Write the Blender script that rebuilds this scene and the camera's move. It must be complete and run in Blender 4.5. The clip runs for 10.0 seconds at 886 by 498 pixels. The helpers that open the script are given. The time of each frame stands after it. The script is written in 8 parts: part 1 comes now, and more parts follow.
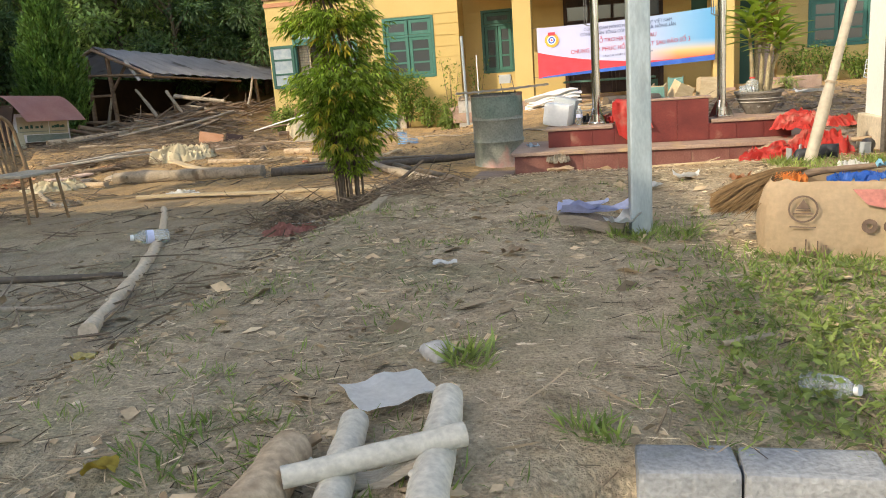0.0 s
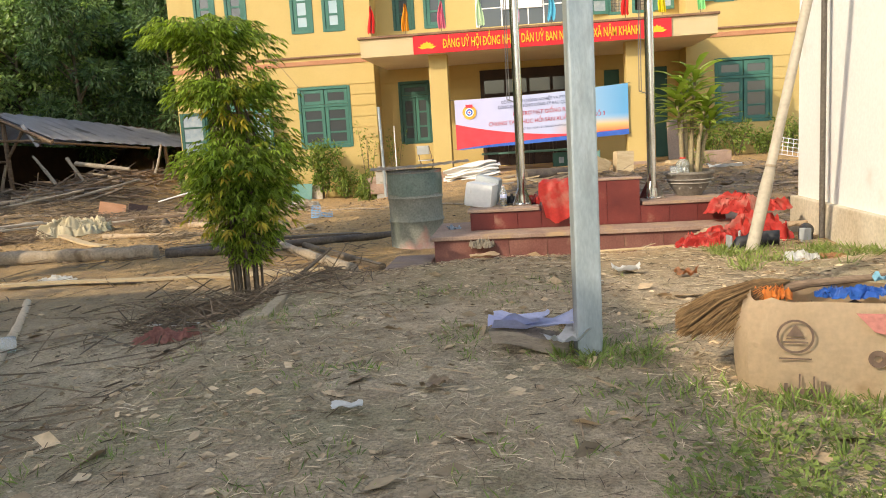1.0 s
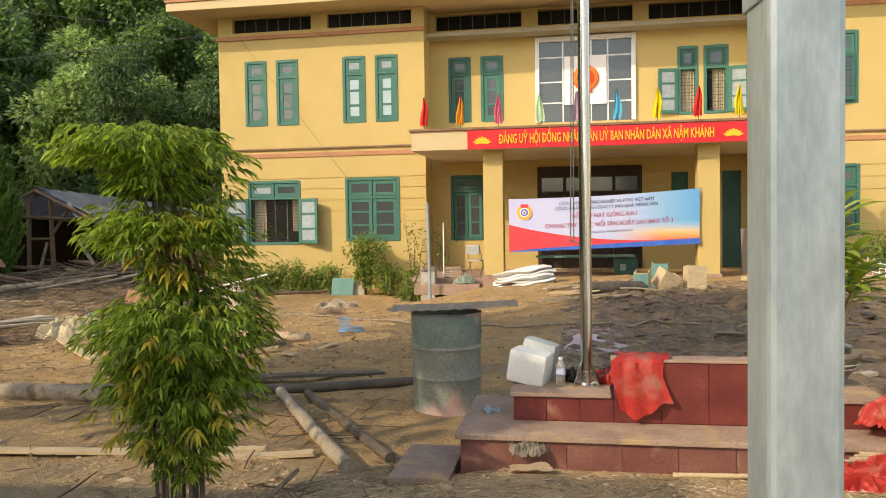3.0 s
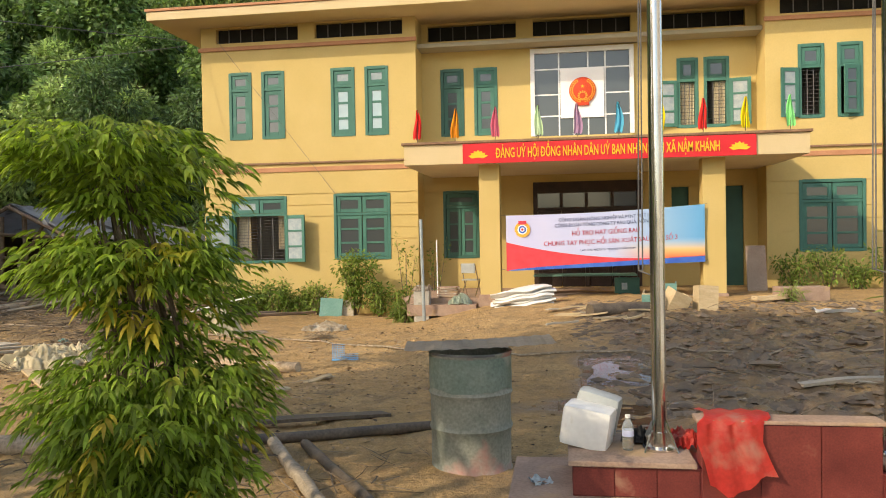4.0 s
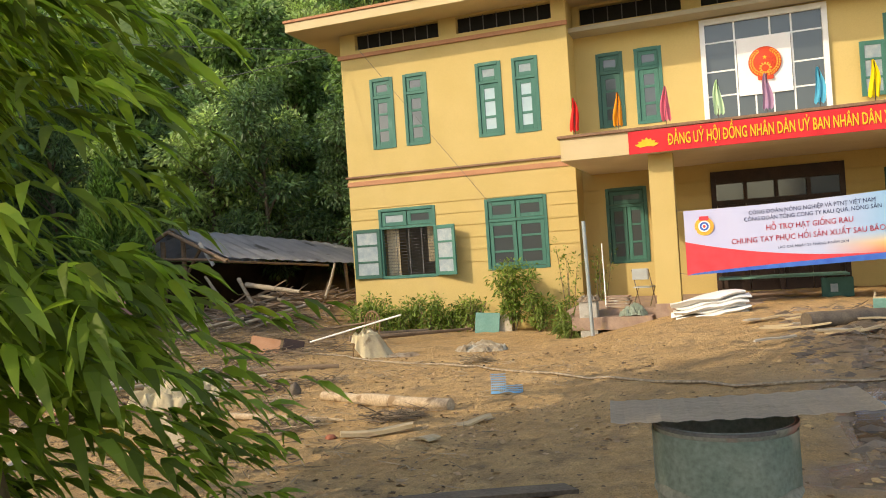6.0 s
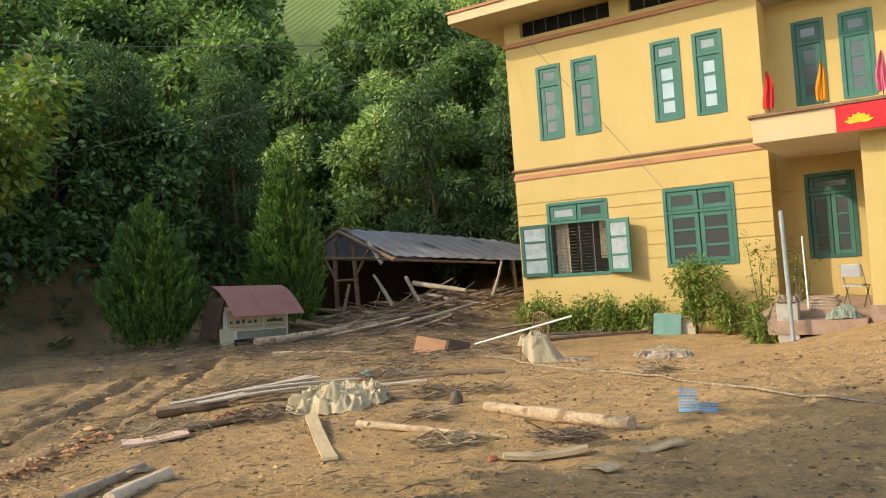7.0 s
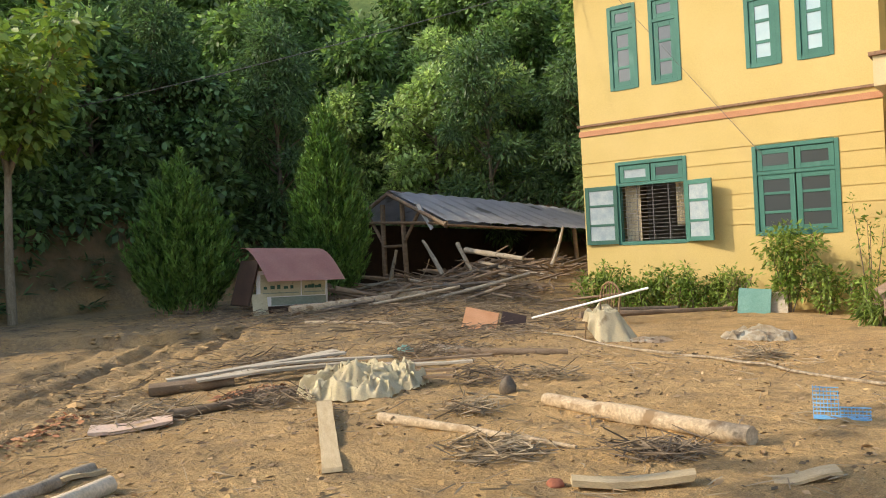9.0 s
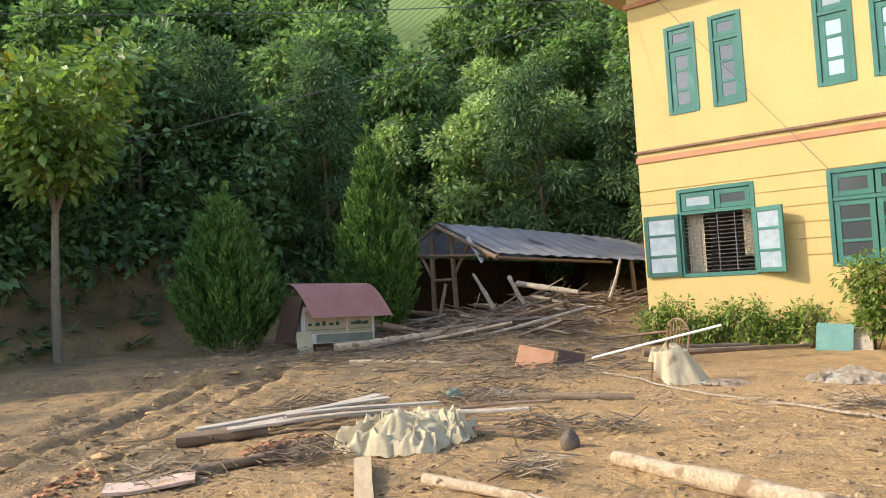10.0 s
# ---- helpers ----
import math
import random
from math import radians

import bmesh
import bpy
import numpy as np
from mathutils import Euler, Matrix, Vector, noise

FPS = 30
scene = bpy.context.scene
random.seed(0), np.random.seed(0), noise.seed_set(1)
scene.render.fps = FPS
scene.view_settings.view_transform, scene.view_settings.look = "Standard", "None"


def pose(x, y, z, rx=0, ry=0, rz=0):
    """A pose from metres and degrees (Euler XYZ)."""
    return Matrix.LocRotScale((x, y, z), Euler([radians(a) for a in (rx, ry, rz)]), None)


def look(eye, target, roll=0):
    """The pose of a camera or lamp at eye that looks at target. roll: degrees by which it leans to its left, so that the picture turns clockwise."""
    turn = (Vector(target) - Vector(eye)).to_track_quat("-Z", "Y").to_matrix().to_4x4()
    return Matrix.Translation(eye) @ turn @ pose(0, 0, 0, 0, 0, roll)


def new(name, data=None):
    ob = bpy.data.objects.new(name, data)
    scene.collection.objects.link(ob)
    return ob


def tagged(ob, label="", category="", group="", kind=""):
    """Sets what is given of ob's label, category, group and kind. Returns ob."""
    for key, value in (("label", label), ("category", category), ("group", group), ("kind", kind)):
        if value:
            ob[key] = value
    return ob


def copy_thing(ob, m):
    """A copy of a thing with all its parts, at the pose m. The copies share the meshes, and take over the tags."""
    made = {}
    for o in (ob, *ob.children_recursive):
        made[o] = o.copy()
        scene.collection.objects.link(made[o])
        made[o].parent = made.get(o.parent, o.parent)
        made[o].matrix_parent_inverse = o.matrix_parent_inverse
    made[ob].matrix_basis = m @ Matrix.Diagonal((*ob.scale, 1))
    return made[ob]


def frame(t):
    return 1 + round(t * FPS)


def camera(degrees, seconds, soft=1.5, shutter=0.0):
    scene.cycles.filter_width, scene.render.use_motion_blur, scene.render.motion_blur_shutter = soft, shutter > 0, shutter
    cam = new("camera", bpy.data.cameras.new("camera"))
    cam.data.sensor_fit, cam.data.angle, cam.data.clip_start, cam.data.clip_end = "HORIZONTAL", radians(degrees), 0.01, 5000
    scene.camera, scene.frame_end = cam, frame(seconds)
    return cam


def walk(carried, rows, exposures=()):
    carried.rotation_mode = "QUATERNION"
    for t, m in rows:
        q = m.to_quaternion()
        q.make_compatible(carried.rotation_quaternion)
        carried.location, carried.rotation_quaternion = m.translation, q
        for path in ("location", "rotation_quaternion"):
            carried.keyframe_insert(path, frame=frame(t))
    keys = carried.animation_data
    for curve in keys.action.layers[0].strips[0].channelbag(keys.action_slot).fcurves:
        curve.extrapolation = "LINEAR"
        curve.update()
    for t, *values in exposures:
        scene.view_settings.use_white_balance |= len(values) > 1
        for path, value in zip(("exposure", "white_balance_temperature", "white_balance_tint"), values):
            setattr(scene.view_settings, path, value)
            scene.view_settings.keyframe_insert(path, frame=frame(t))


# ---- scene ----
cam = camera(59.3, 10.0, 1.0)
PATH = [
    (0, (0.569, 0.385, 1.078), (0.144, 2.289, 0.635), -4.2),
    (0.5, (0.479, 0.742, 1.069), (0.131, 2.675, 0.695), -4.2),
    (1, (0.484, 1.098, 1.14), (0.269, 3.065, 0.851), -3.4),
    (1.5, (0.688, 1.626, 1.117), (0.42, 3.599, 0.927), -3.1),
    (2, (0.693, 2.028, 1.216), (0.315, 3.985, 1.057), -1.6),
    (2.5, (0.494, 2.513, 1.396), (0.149, 4.478, 1.251), -0.6),
    (2.7, (0.489, 2.657, 1.465), (0.135, 4.623, 1.355), -0.9),
    (3.8, (0.039, 3.666, 1.604), (-0.265, 5.642, 1.564), -0.9),
    (4, (-0.017, 3.801, 1.595), (-0.318, 5.778, 1.563), -1.0),
    (4.5, (-0.116, 4.283, 1.592), (-0.425, 6.259, 1.573), -1.3),
    (5, (-0.248, 4.726, 1.549), (-0.624, 6.69, 1.54), -1.9),
    (5.2, (-0.293, 4.916, 1.567), (-0.713, 6.871, 1.563), -2.3),
    (6.3, (-0.762, 6.116, 1.562), (-1.562, 7.948, 1.578), -4.1),
    (6.5, (-0.859, 6.318, 1.581), (-1.743, 8.112, 1.606), -4.2),
    (7, (-1.018, 6.751, 1.545), (-2.085, 8.442, 1.576), -4.3),
    (7.5, (-1.24, 7.149, 1.526), (-2.412, 8.769, 1.54), -4.0),
    (8, (-1.469, 7.589, 1.454), (-2.657, 9.197, 1.446), -3.4),
    (8.5, (-1.736, 8.097, 1.343), (-2.925, 9.705, 1.319), -3.2),
    (9, (-2.096, 8.55, 1.33), (-3.288, 10.156, 1.299), -3.3),
    (9.5, (-2.369, 8.944, 1.337), (-3.634, 10.492, 1.311), -4.4),
    (10, (-2.6, 9.219, 1.349), (-3.889, 10.747, 1.41), -3.8),
]
walk(cam, [(t, look(eye, target, roll)) for t, eye, target, roll in PATH], [(0, 1.38, 7500, 10), (1.5, 1.18, 7750, 11), (2.5, 1.10, 7950, 11), (6, 1.15, 7900, 9), (8, 1.32, 7350, 9), (9.3, 1.32, 7350, 9), (10, 1.60, 6750, 12)])

# ---- light ----
world = bpy.data.worlds.new("sky")
scene.world = world
world.use_nodes = True
wn = world.node_tree
sky = wn.nodes.new("ShaderNodeTexSky")
sky.sky_type, sky.sun_disc = "NISHITA", False
SUN_WAY = Vector((1.05, 1.0, -0.93)).normalized()
sky.sun_elevation = math.asin(-SUN_WAY.z)
sky.sun_rotation = math.atan2(-SUN_WAY.x, -SUN_WAY.y)
sky.air_density, sky.dust_density = 1.0, 1.5
wn.links.new(sky.outputs[0], wn.nodes["Background"].inputs[0])
wn.nodes["Background"].inputs[1].default_value = 0.15
sun = new("sun", bpy.data.lights.new("sun", "SUN"))
sun.data.energy, sun.data.angle, sun.data.color = 1.6, radians(0.55), (1.0, 0.91, 0.76)
sun.rotation_euler = SUN_WAY.to_track_quat("-Z", "Y").to_euler()


# ---- materials ----
def mat(name, c1, c2, scale=3.0, rough=0.8, bump=0.3, fine=60.0, metal=0.0, spread=0.35, stretch=(1, 1, 1), leafy=0.0, island=0.0, c3=None, cut3=0.6, scale3=1.2, spec=0.3, dist=0.01, coat=0.0):
    """Colour at two scales between c1 and c2, stains of c3, fine relief."""
    m = bpy.data.materials.new(name)
    m.use_nodes = True
    t = m.node_tree
    n, l = t.nodes, t.links
    b = n["Principled BSDF"]
    b.inputs["Roughness"].default_value, b.inputs["Metallic"].default_value = rough, metal
    b.inputs["Specular IOR Level"].default_value = spec
    b.inputs["Coat Weight"].default_value = coat
    co = n.new("ShaderNodeTexCoord")
    mp = n.new("ShaderNodeMapping")
    mp.inputs["Scale"].default_value = stretch
    l.new(co.outputs["Object"], mp.inputs[0])
    oi = n.new("ShaderNodeObjectInfo")
    off = n.new("ShaderNodeVectorMath")
    off.operation = "SCALE"
    off.inputs[0].default_value = (17.0, 9.0, 5.0)
    l.new(oi.outputs["Random"], off.inputs["Scale"])
    l.new(off.outputs[0], mp.inputs["Location"])

    def noisy(sc, det, lo, hi):
        x = n.new("ShaderNodeTexNoise")
        x.inputs["Scale"].default_value, x.inputs["Detail"].default_value = sc, det
        l.new(mp.outputs[0], x.inputs["Vector"])
        r = n.new("ShaderNodeMapRange")
        r.inputs["From Min"].default_value, r.inputs["From Max"].default_value = lo, hi
        l.new(x.outputs["Fac"], r.inputs["Value"])
        return r.outputs[0], x.outputs["Fac"]

    def mixed(kind, fac, a, bb):
        x = n.new("ShaderNodeMix")
        x.data_type, x.blend_type = "RGBA", kind
        if isinstance(fac, float):
            x.inputs[0].default_value = fac
        else:
            l.new(fac, x.inputs[0])
        for k, v in ((6, a), (7, bb)):
            if isinstance(v, tuple):
                x.inputs[k].default_value = (*v, 1)
            else:
                l.new(v, x.inputs[k])
        return x.outputs[2]

    big, _ = noisy(scale, 4, 0.3, 0.7)
    small, raw = noisy(fine, 3, 0.25, 0.75)
    col = mixed("MIX", big, c1, c2)
    lo, hi = 1 - spread, 1 + spread * 0.6
    col = mixed("MULTIPLY", 1.0, col, mixed("MIX", small, (lo, lo, lo), (hi, hi, hi)))
    if c3:
        s3, _ = noisy(scale3, 6, cut3, cut3 + 0.12)
        col = mixed("MIX", s3, col, c3)
    if island:
        ge = n.new("ShaderNodeNewGeometry")
        r = n.new("ShaderNodeMapRange")
        r.inputs["To Min"].default_value, r.inputs["To Max"].default_value = 1 - island, 1 + island
        l.new(ge.outputs["Random Per Island"], r.inputs["Value"])
        cb = n.new("ShaderNodeCombineColor")
        for k in range(3):
            l.new(r.outputs[0], cb.inputs[k])
        col = mixed("MULTIPLY", 1.0, col, cb.outputs[0])
    l.new(col, b.inputs["Base Color"])
    if bump:
        bp = n.new("ShaderNodeBump")
        bp.inputs["Strength"].default_value, bp.inputs["Distance"].default_value = bump, dist
        l.new(raw, bp.inputs["Height"])
        l.new(bp.outputs[0], b.inputs["Normal"])
    if leafy:
        tr = n.new("ShaderNodeBsdfTranslucent")
        l.new(mixed("MULTIPLY", 1.0, col, (1.12, 1.2, 0.75)), tr.inputs[0])
        ms = n.new("ShaderNodeMixShader")
        ms.inputs[0].default_value = leafy
        l.new(b.outputs[0], ms.inputs[1])
        l.new(tr.outputs[0], ms.inputs[2])
        l.new(ms.outputs[0], n["Material Output"].inputs[0])
    return m


YELLOW = mat("yellow_limewash", (0.52, 0.39, 0.15), (0.57, 0.43, 0.18), 0.8, 0.9, 0.15, 40, spread=0.08, c3=(0.50, 0.37, 0.16), cut3=0.62, scale3=0.7)
CREAM = mat("cream_limewash", (0.55, 0.43, 0.24), (0.60, 0.48, 0.29), 1.0, 0.9, 0.12, 40, spread=0.08)
SOFFIT = mat("pale_soffit", (0.66, 0.56, 0.42), (0.72, 0.62, 0.48), 1.0, 0.9, 0.1, 30, spread=0.08, c3=(0.5, 0.4, 0.3), cut3=0.66)
TERRA = mat("terracotta_paint", (0.42, 0.195, 0.105), (0.50, 0.25, 0.14), 2.0, 0.85, 0.2, 40, spread=0.15)
BROWNCAP = mat("mossy_brown_cap", (0.20, 0.11, 0.07), (0.30, 0.18, 0.11), 3.0, 0.9, 0.5, 25, spread=0.35)
GREENP = mat("green_window_paint", (0.045, 0.15, 0.12), (0.06, 0.19, 0.15), 2.0, 0.55, 0.1, 40, spread=0.15, c3=(0.11, 0.25, 0.21), cut3=0.64)
DARKGREEN = mat("dark_green_paint", (0.03, 0.10, 0.08), (0.045, 0.13, 0.10), 2.0, 0.5, 0.1, 40, spread=0.15)
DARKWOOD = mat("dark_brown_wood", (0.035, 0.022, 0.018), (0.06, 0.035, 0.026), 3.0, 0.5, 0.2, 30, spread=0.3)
BLACK = mat("vent_shade_black", (0.012, 0.011, 0.010), (0.02, 0.018, 0.016), 3.0, 0.9, 0.0)
INNER = mat("inner_wall", (0.30, 0.26, 0.18), (0.34, 0.30, 0.22), 1.0, 0.9, 0.0, spread=0.1)
IRON = mat("painted_iron", (0.10, 0.10, 0.10), (0.16, 0.16, 0.16), 4.0, 0.6, 0.1)
WHITEF = mat("white_aluminium", (0.72, 0.73, 0.74), (0.78, 0.79, 0.80), 2.0, 0.4, 0.05, spread=0.05)
WHITEP = mat("white_board", (0.80, 0.80, 0.81), (0.84, 0.84, 0.85), 2.0, 0.6, 0.05, spread=0.05)
REDSIGN = mat("red_sign", (0.60, 0.02, 0.03), (0.66, 0.03, 0.04), 2.0, 0.5, 0.05, spread=0.08)
GOLD = mat("yellow_lettering", (0.78, 0.45, 0.025), (0.84, 0.52, 0.045), 2.0, 0.5, 0.0, spread=0.05)
GALV = mat("galvanised_steel", (0.30, 0.36, 0.38), (0.42, 0.48, 0.50), 14.0, 0.42, 0.12, 90, metal=0.35, spread=0.15, stretch=(1, 1, 0.35), c3=(0.24, 0.27, 0.27), cut3=0.63, scale3=6)
STEEL = mat("stainless_steel", (0.55, 0.54, 0.52), (0.65, 0.64, 0.62), 6.0, 0.16, 0.02, 80, metal=1.0, spread=0.08)
REDTILE = mat("red_granite_tile", (0.17, 0.032, 0.03), (0.235, 0.048, 0.042), 2.5, 0.45, 0.05, 120, spread=0.2, c3=(0.27, 0.14, 0.10), cut3=0.60, scale3=2.5)
MUDTILE = mat("muddy_stone_tread", (0.29, 0.195, 0.15), (0.39, 0.28, 0.215), 5, 0.85, 0.3, 60, spread=0.25, c3=(0.42, 0.29, 0.17), cut3=0.55, scale3=4)
CONC = mat("weathered_concrete", (0.38, 0.36, 0.32), (0.48, 0.46, 0.42), 6, 0.92, 0.6, 70, spread=0.25, c3=(0.24, 0.25, 0.20), cut3=0.6, scale3=5)
WHITEWALL = mat("white_limewash", (0.75, 0.755, 0.74), (0.81, 0.815, 0.80), 0.9, 0.9, 0.15, 40, spread=0.06, c3=(0.60, 0.60, 0.55), cut3=0.66, scale3=1.6)
PLINTH = mat("muddy_plinth", (0.66, 0.60, 0.48), (0.50, 0.42, 0.30), 2.5, 0.95, 0.3, 40, spread=0.2)


# ---- mesh tools ----
def bm_():
    return bmesh.new()


def box(bm, x0, x1, y0, y1, z0, z1, bevel=0.0, m=None):
    r = bmesh.ops.create_cube(bm, size=1.0)
    vs = r["verts"]
    for v in vs:
        v.co = Vector(((x0 + x1) / 2 + v.co.x * (x1 - x0), (y0 + y1) / 2 + v.co.y * (y1 - y0), (z0 + z1) / 2 + v.co.z * (z1 - z0)))
    if bevel:
        es = list({e for v in vs for e in v.link_edges})
        o = bmesh.ops.bevel(bm, geom=es, offset=bevel, segments=2, affect="EDGES", profile=0.6)
        vs = list({v for f in o["faces"] for v in f.verts} | {v for v in vs if v.is_valid})
    if m is not None:
        bmesh.ops.transform(bm, matrix=m, verts=vs)
    return vs


def tube(bm, pts, radii, n=10, wob=0.0, cap=True):
    """A round limb through pts."""
    rings = []
    pts = [Vector(p) for p in pts]
    for i, p in enumerate(pts):
        d = (pts[min(i + 1, len(pts) - 1)] - pts[max(i - 1, 0)]).normalized()
        a = d.orthogonal().normalized() if abs(d.z) > 0.9 else d.cross(Vector((0, 0, 1))).normalized()
        b = d.cross(a)
        r = radii[i] if isinstance(radii, (list, tuple)) else radii
        ring = []
        for k in range(n):
            q = 2 * math.pi * k / n
            rr = r * (1 + wob * random.uniform(-1, 1))
            ring.append(bm.verts.new(p + a * math.cos(q) * rr + b * math.sin(q) * rr))
        rings.append(ring)
    for r0, r1 in zip(rings, rings[1:]):
        for k in range(n):
            bm.faces.new((r0[k], r0[(k + 1) % n], r1[(k + 1) % n], r1[k]))
    if cap:
        bm.faces.new(rings[0][::-1])
        bm.faces.new(rings[-1])


def lathe(bm, prof, n=28, c=(0, 0, 0)):
    rings = [[bm.verts.new((c[0] + r * math.cos(2 * math.pi * k / n), c[1] + r * math.sin(2 * math.pi * k / n), c[2] + z)) for k in range(n)] for r, z in prof]
    for r0, r1 in zip(rings, rings[1:]):
        for k in range(n):
            bm.faces.new((r0[k], r0[(k + 1) % n], r1[(k + 1) % n], r1[k]))
    return rings


def link(name, bm, material, parent=None, label="", smooth=None):
    me = bpy.data.meshes.new(name)
    bmesh.ops.recalc_face_normals(bm, faces=bm.faces[:])
    bm.to_mesh(me)
    bm.free()
    me.materials.append(material)
    if smooth is not None:
        me.shade_smooth()
        if smooth:
            me.set_sharp_from_angle(angle=radians(smooth))
    ob = new(name, me)
    if parent is not None:
        ob.parent = parent
    if label:
        ob["label"] = label
    return ob


def part(name, bm, material, parent, label="", smooth=None):
    return link(name, bm, material, parent, label, smooth)


def thing(name, label, category, m, group="", kind=""):
    ob = new(name)
    ob.empty_display_size = 0.1
    ob.matrix_world = m
    return tagged(ob, label, category, group, kind)


def cloud(name, verts, faces, material, parent=None, smooth=False):
    me = bpy.data.meshes.new(name)
    me.from_pydata(verts, [], faces)
    me.materials.append(material)
    if smooth:
        me.shade_smooth()
    ob = new(name, me)
    if parent is not None:
        ob.parent = parent
    return ob


def lettering(body, size, material, parent, m, depth=0.004, name="printed_line", width=None, squeeze=1.0, bold=0.0):
    cu = bpy.data.curves.new(name, "FONT")
    cu.size, cu.extrude, cu.align_y = size, depth, "CENTER"
    cu.resolution_u = 2
    cu.offset = bold

    def shaped(s):
        cu.body = s
        tmp = bpy.data.objects.new(name, cu)
        out = bpy.data.meshes.new_from_object(tmp)
        bpy.data.objects.remove(tmp)
        return out

    def reach(s):
        xs = [v.co.x for v in shaped(s).vertices]
        return min(xs), max(xs)

    # barred D and horned O are set as plain letters with strokes added
    cu.align_x = "LEFT"
    plain = body.replace("Đ", "D").replace("Ợ", "O")
    me = shaped(plain)
    strokes = bm_()
    strokes.from_mesh(me)
    for i, ch in enumerate(body):
        if ch in "ĐỢ":
            a, b = reach(plain[i])
            x1 = reach(plain[: i + 1])[1]
            x0 = x1 - (b - a)
            if ch == "Đ":
                box(strokes, x0 - 0.09 * size, x0 + 0.30 * size, -0.035 * size, 0.035 * size, -depth, depth + 0.002)
            else:
                box(strokes, x1 - 0.05 * size, x1 + 0.10 * size, 0.24 * size, 0.33 * size, -depth, depth + 0.002)
                box(strokes, (x0 + x1) / 2 - 0.05 * size, (x0 + x1) / 2 + 0.05 * size, -0.50 * size, -0.42 * size, -depth, depth + 0.002)
    mid = sum(reach(plain)) / 2
    strokes.to_mesh(me)
    strokes.free()
    me.transform(Matrix.Translation((-mid, 0, 0)))
    if width:
        xs = [v.co.x for v in me.vertices]
        squeeze = width / (max(xs) - min(xs))
    me.transform(m @ Matrix.Diagonal((squeeze, 1, 1, 1)))
    me.materials.clear()
    me.materials.append(material)
    ob = new(name, me)
    ob.parent = parent
    return ob


# ---- ground ----
def S(v, a, b):
    k = min(1.0, max(0.0, (v - a) / (b - a)))
    return k * k * (3 - 2 * k)


def base(x, y):
    """Height of the trodden ground: a low bank near the kerb, a muddy yard, hillsides behind."""
    far = -0.30 + 0.30 * S(x, -5, 1.5)
    near = S(y, 14, 8.5)
    b = far * (1 - near) + near * 0.10 * S(y, 8, 5)
    if x < -4:
        b += (-0.3 - b) * S(x, -5, -9) * S(y, 8, 11)
    b -= 0.20 * S(x, 0.42, 0.58) * S(y, 1.90, 1.76)
    b += 0.19 * S(x, -1.5, -0.85) * S(y, 7.7 + 0.9 * S(x, -0.6, 0.1) - 0.4 * S(x, 1.8, 2.6), 6.0 + 0.4 * S(x, -0.6, 0.1) + 1.2 * S(x, 1.2, 2.2))
    # the silt falls away towards the foot of the near wing
    b -= 0.39 * S(y, 15.5, 26) * S(x, -1.2, -4.2) * S(x, -13.5, -10.5)
    return b


def to_line(x, y, line):
    """Signed distance from a bent line on the ground, positive on its right."""
    best, side = 1e9, 1.0
    for (ax, ay), (bx, by) in zip(line, line[1:]):
        dx, dy = bx - ax, by - ay
        u = min(1.0, max(0.0, ((x - ax) * dx + (y - ay) * dy) / (dx * dx + dy * dy)))
        d = math.hypot(x - ax - u * dx, y - ay - u * dy)
        if d < best:
            best, side = d, (1.0 if (x - ax) * dy - (y - ay) * dx > 0 else -1.0)
    return best * side


# the cut edge of the silt sheet above the wheel track, and the ledge across it
TRACK = ((-7.6, 8.6), (-9.05, 11.1), (-9.8, 12.3), (-10.5, 13.4), (-11.7, 15.2), (-13.2, 17.2), (-15.0, 19.2), (-16.6, 20.6))
LEDGE = ((-24.0, 13.8), (-20.0, 15.9), (-16.4, 17.5), (-15.3, 19.3), (-15.4, 21.0))


def track(x, y):
    """Wheel track sunk between the silt sheet and a ledge, with crumbled edges."""
    if not (-25 < x < -6.5 and 8 < y < 23):
        return 0.0
    wig = 0.14 * noise.noise(Vector((x * 1.3, y * 1.3, 4))) + 0.07 * noise.noise(Vector((x * 4.0, y * 4.0, 8)))
    d = to_line(x, y, TRACK) + wig
    e = to_line(x, y, LEDGE) + wig * 1.3
    low = S(d, 0.06, -0.10) * S(e, -0.08, 0.08) * S(y, 22.5, 20) * S(y, 8.2, 9.6)
    h = -0.23 * low
    for c, w, k in ((-0.42, 0.16, 0.11), (-1.75, 0.17, 0.13), (-2.9, 0.20, 0.07)):
        h -= k * math.exp(-((d - c) / w) ** 2) * low
        h += 0.6 * k * (math.exp(-((d - c - 0.32) / 0.13) ** 2) + math.exp(-((d - c + 0.32) / 0.13) ** 2)) * low
    h += 0.07 * math.exp(-((d - 0.12) / 0.18) ** 2) * S(y, 8.2, 9.6) * S(y, 21, 18)
    return h + low * 0.03 * noise.noise(Vector((x * 3.1, y * 3.1, 14)))


def hill(x, y):
    left = -(x + 23.8 + 0.25 * (y - 20) * (1 if y < 20 else -0.25))
    back = y - 41 - 0.10 * x
    h = 0.0
    for d in (left, back):
        if d > 0:
            if d is left:
                steep = 0.10 + 0.45 * S(y, 31, 25)
                h = max(h, 1.8 * S(d, 0, 1.3) + steep * min(d, 9) + 0.16 * max(0, d - 9))
            else:
                h = max(h, 1.6 * S(d, 0, 1.3) + 0.62 * min(d, 55) + 0.3 * max(0, d - 55))
    h = min(h, 62.0) if back > 0 else min(h, 24.0)
    # the high terraced hill beyond
    far = 0.72 * (y - 8) - 0.70 * (x + 2) - 50
    return max(h, min(0.85 * far, 75.0)) if far > 0 else h


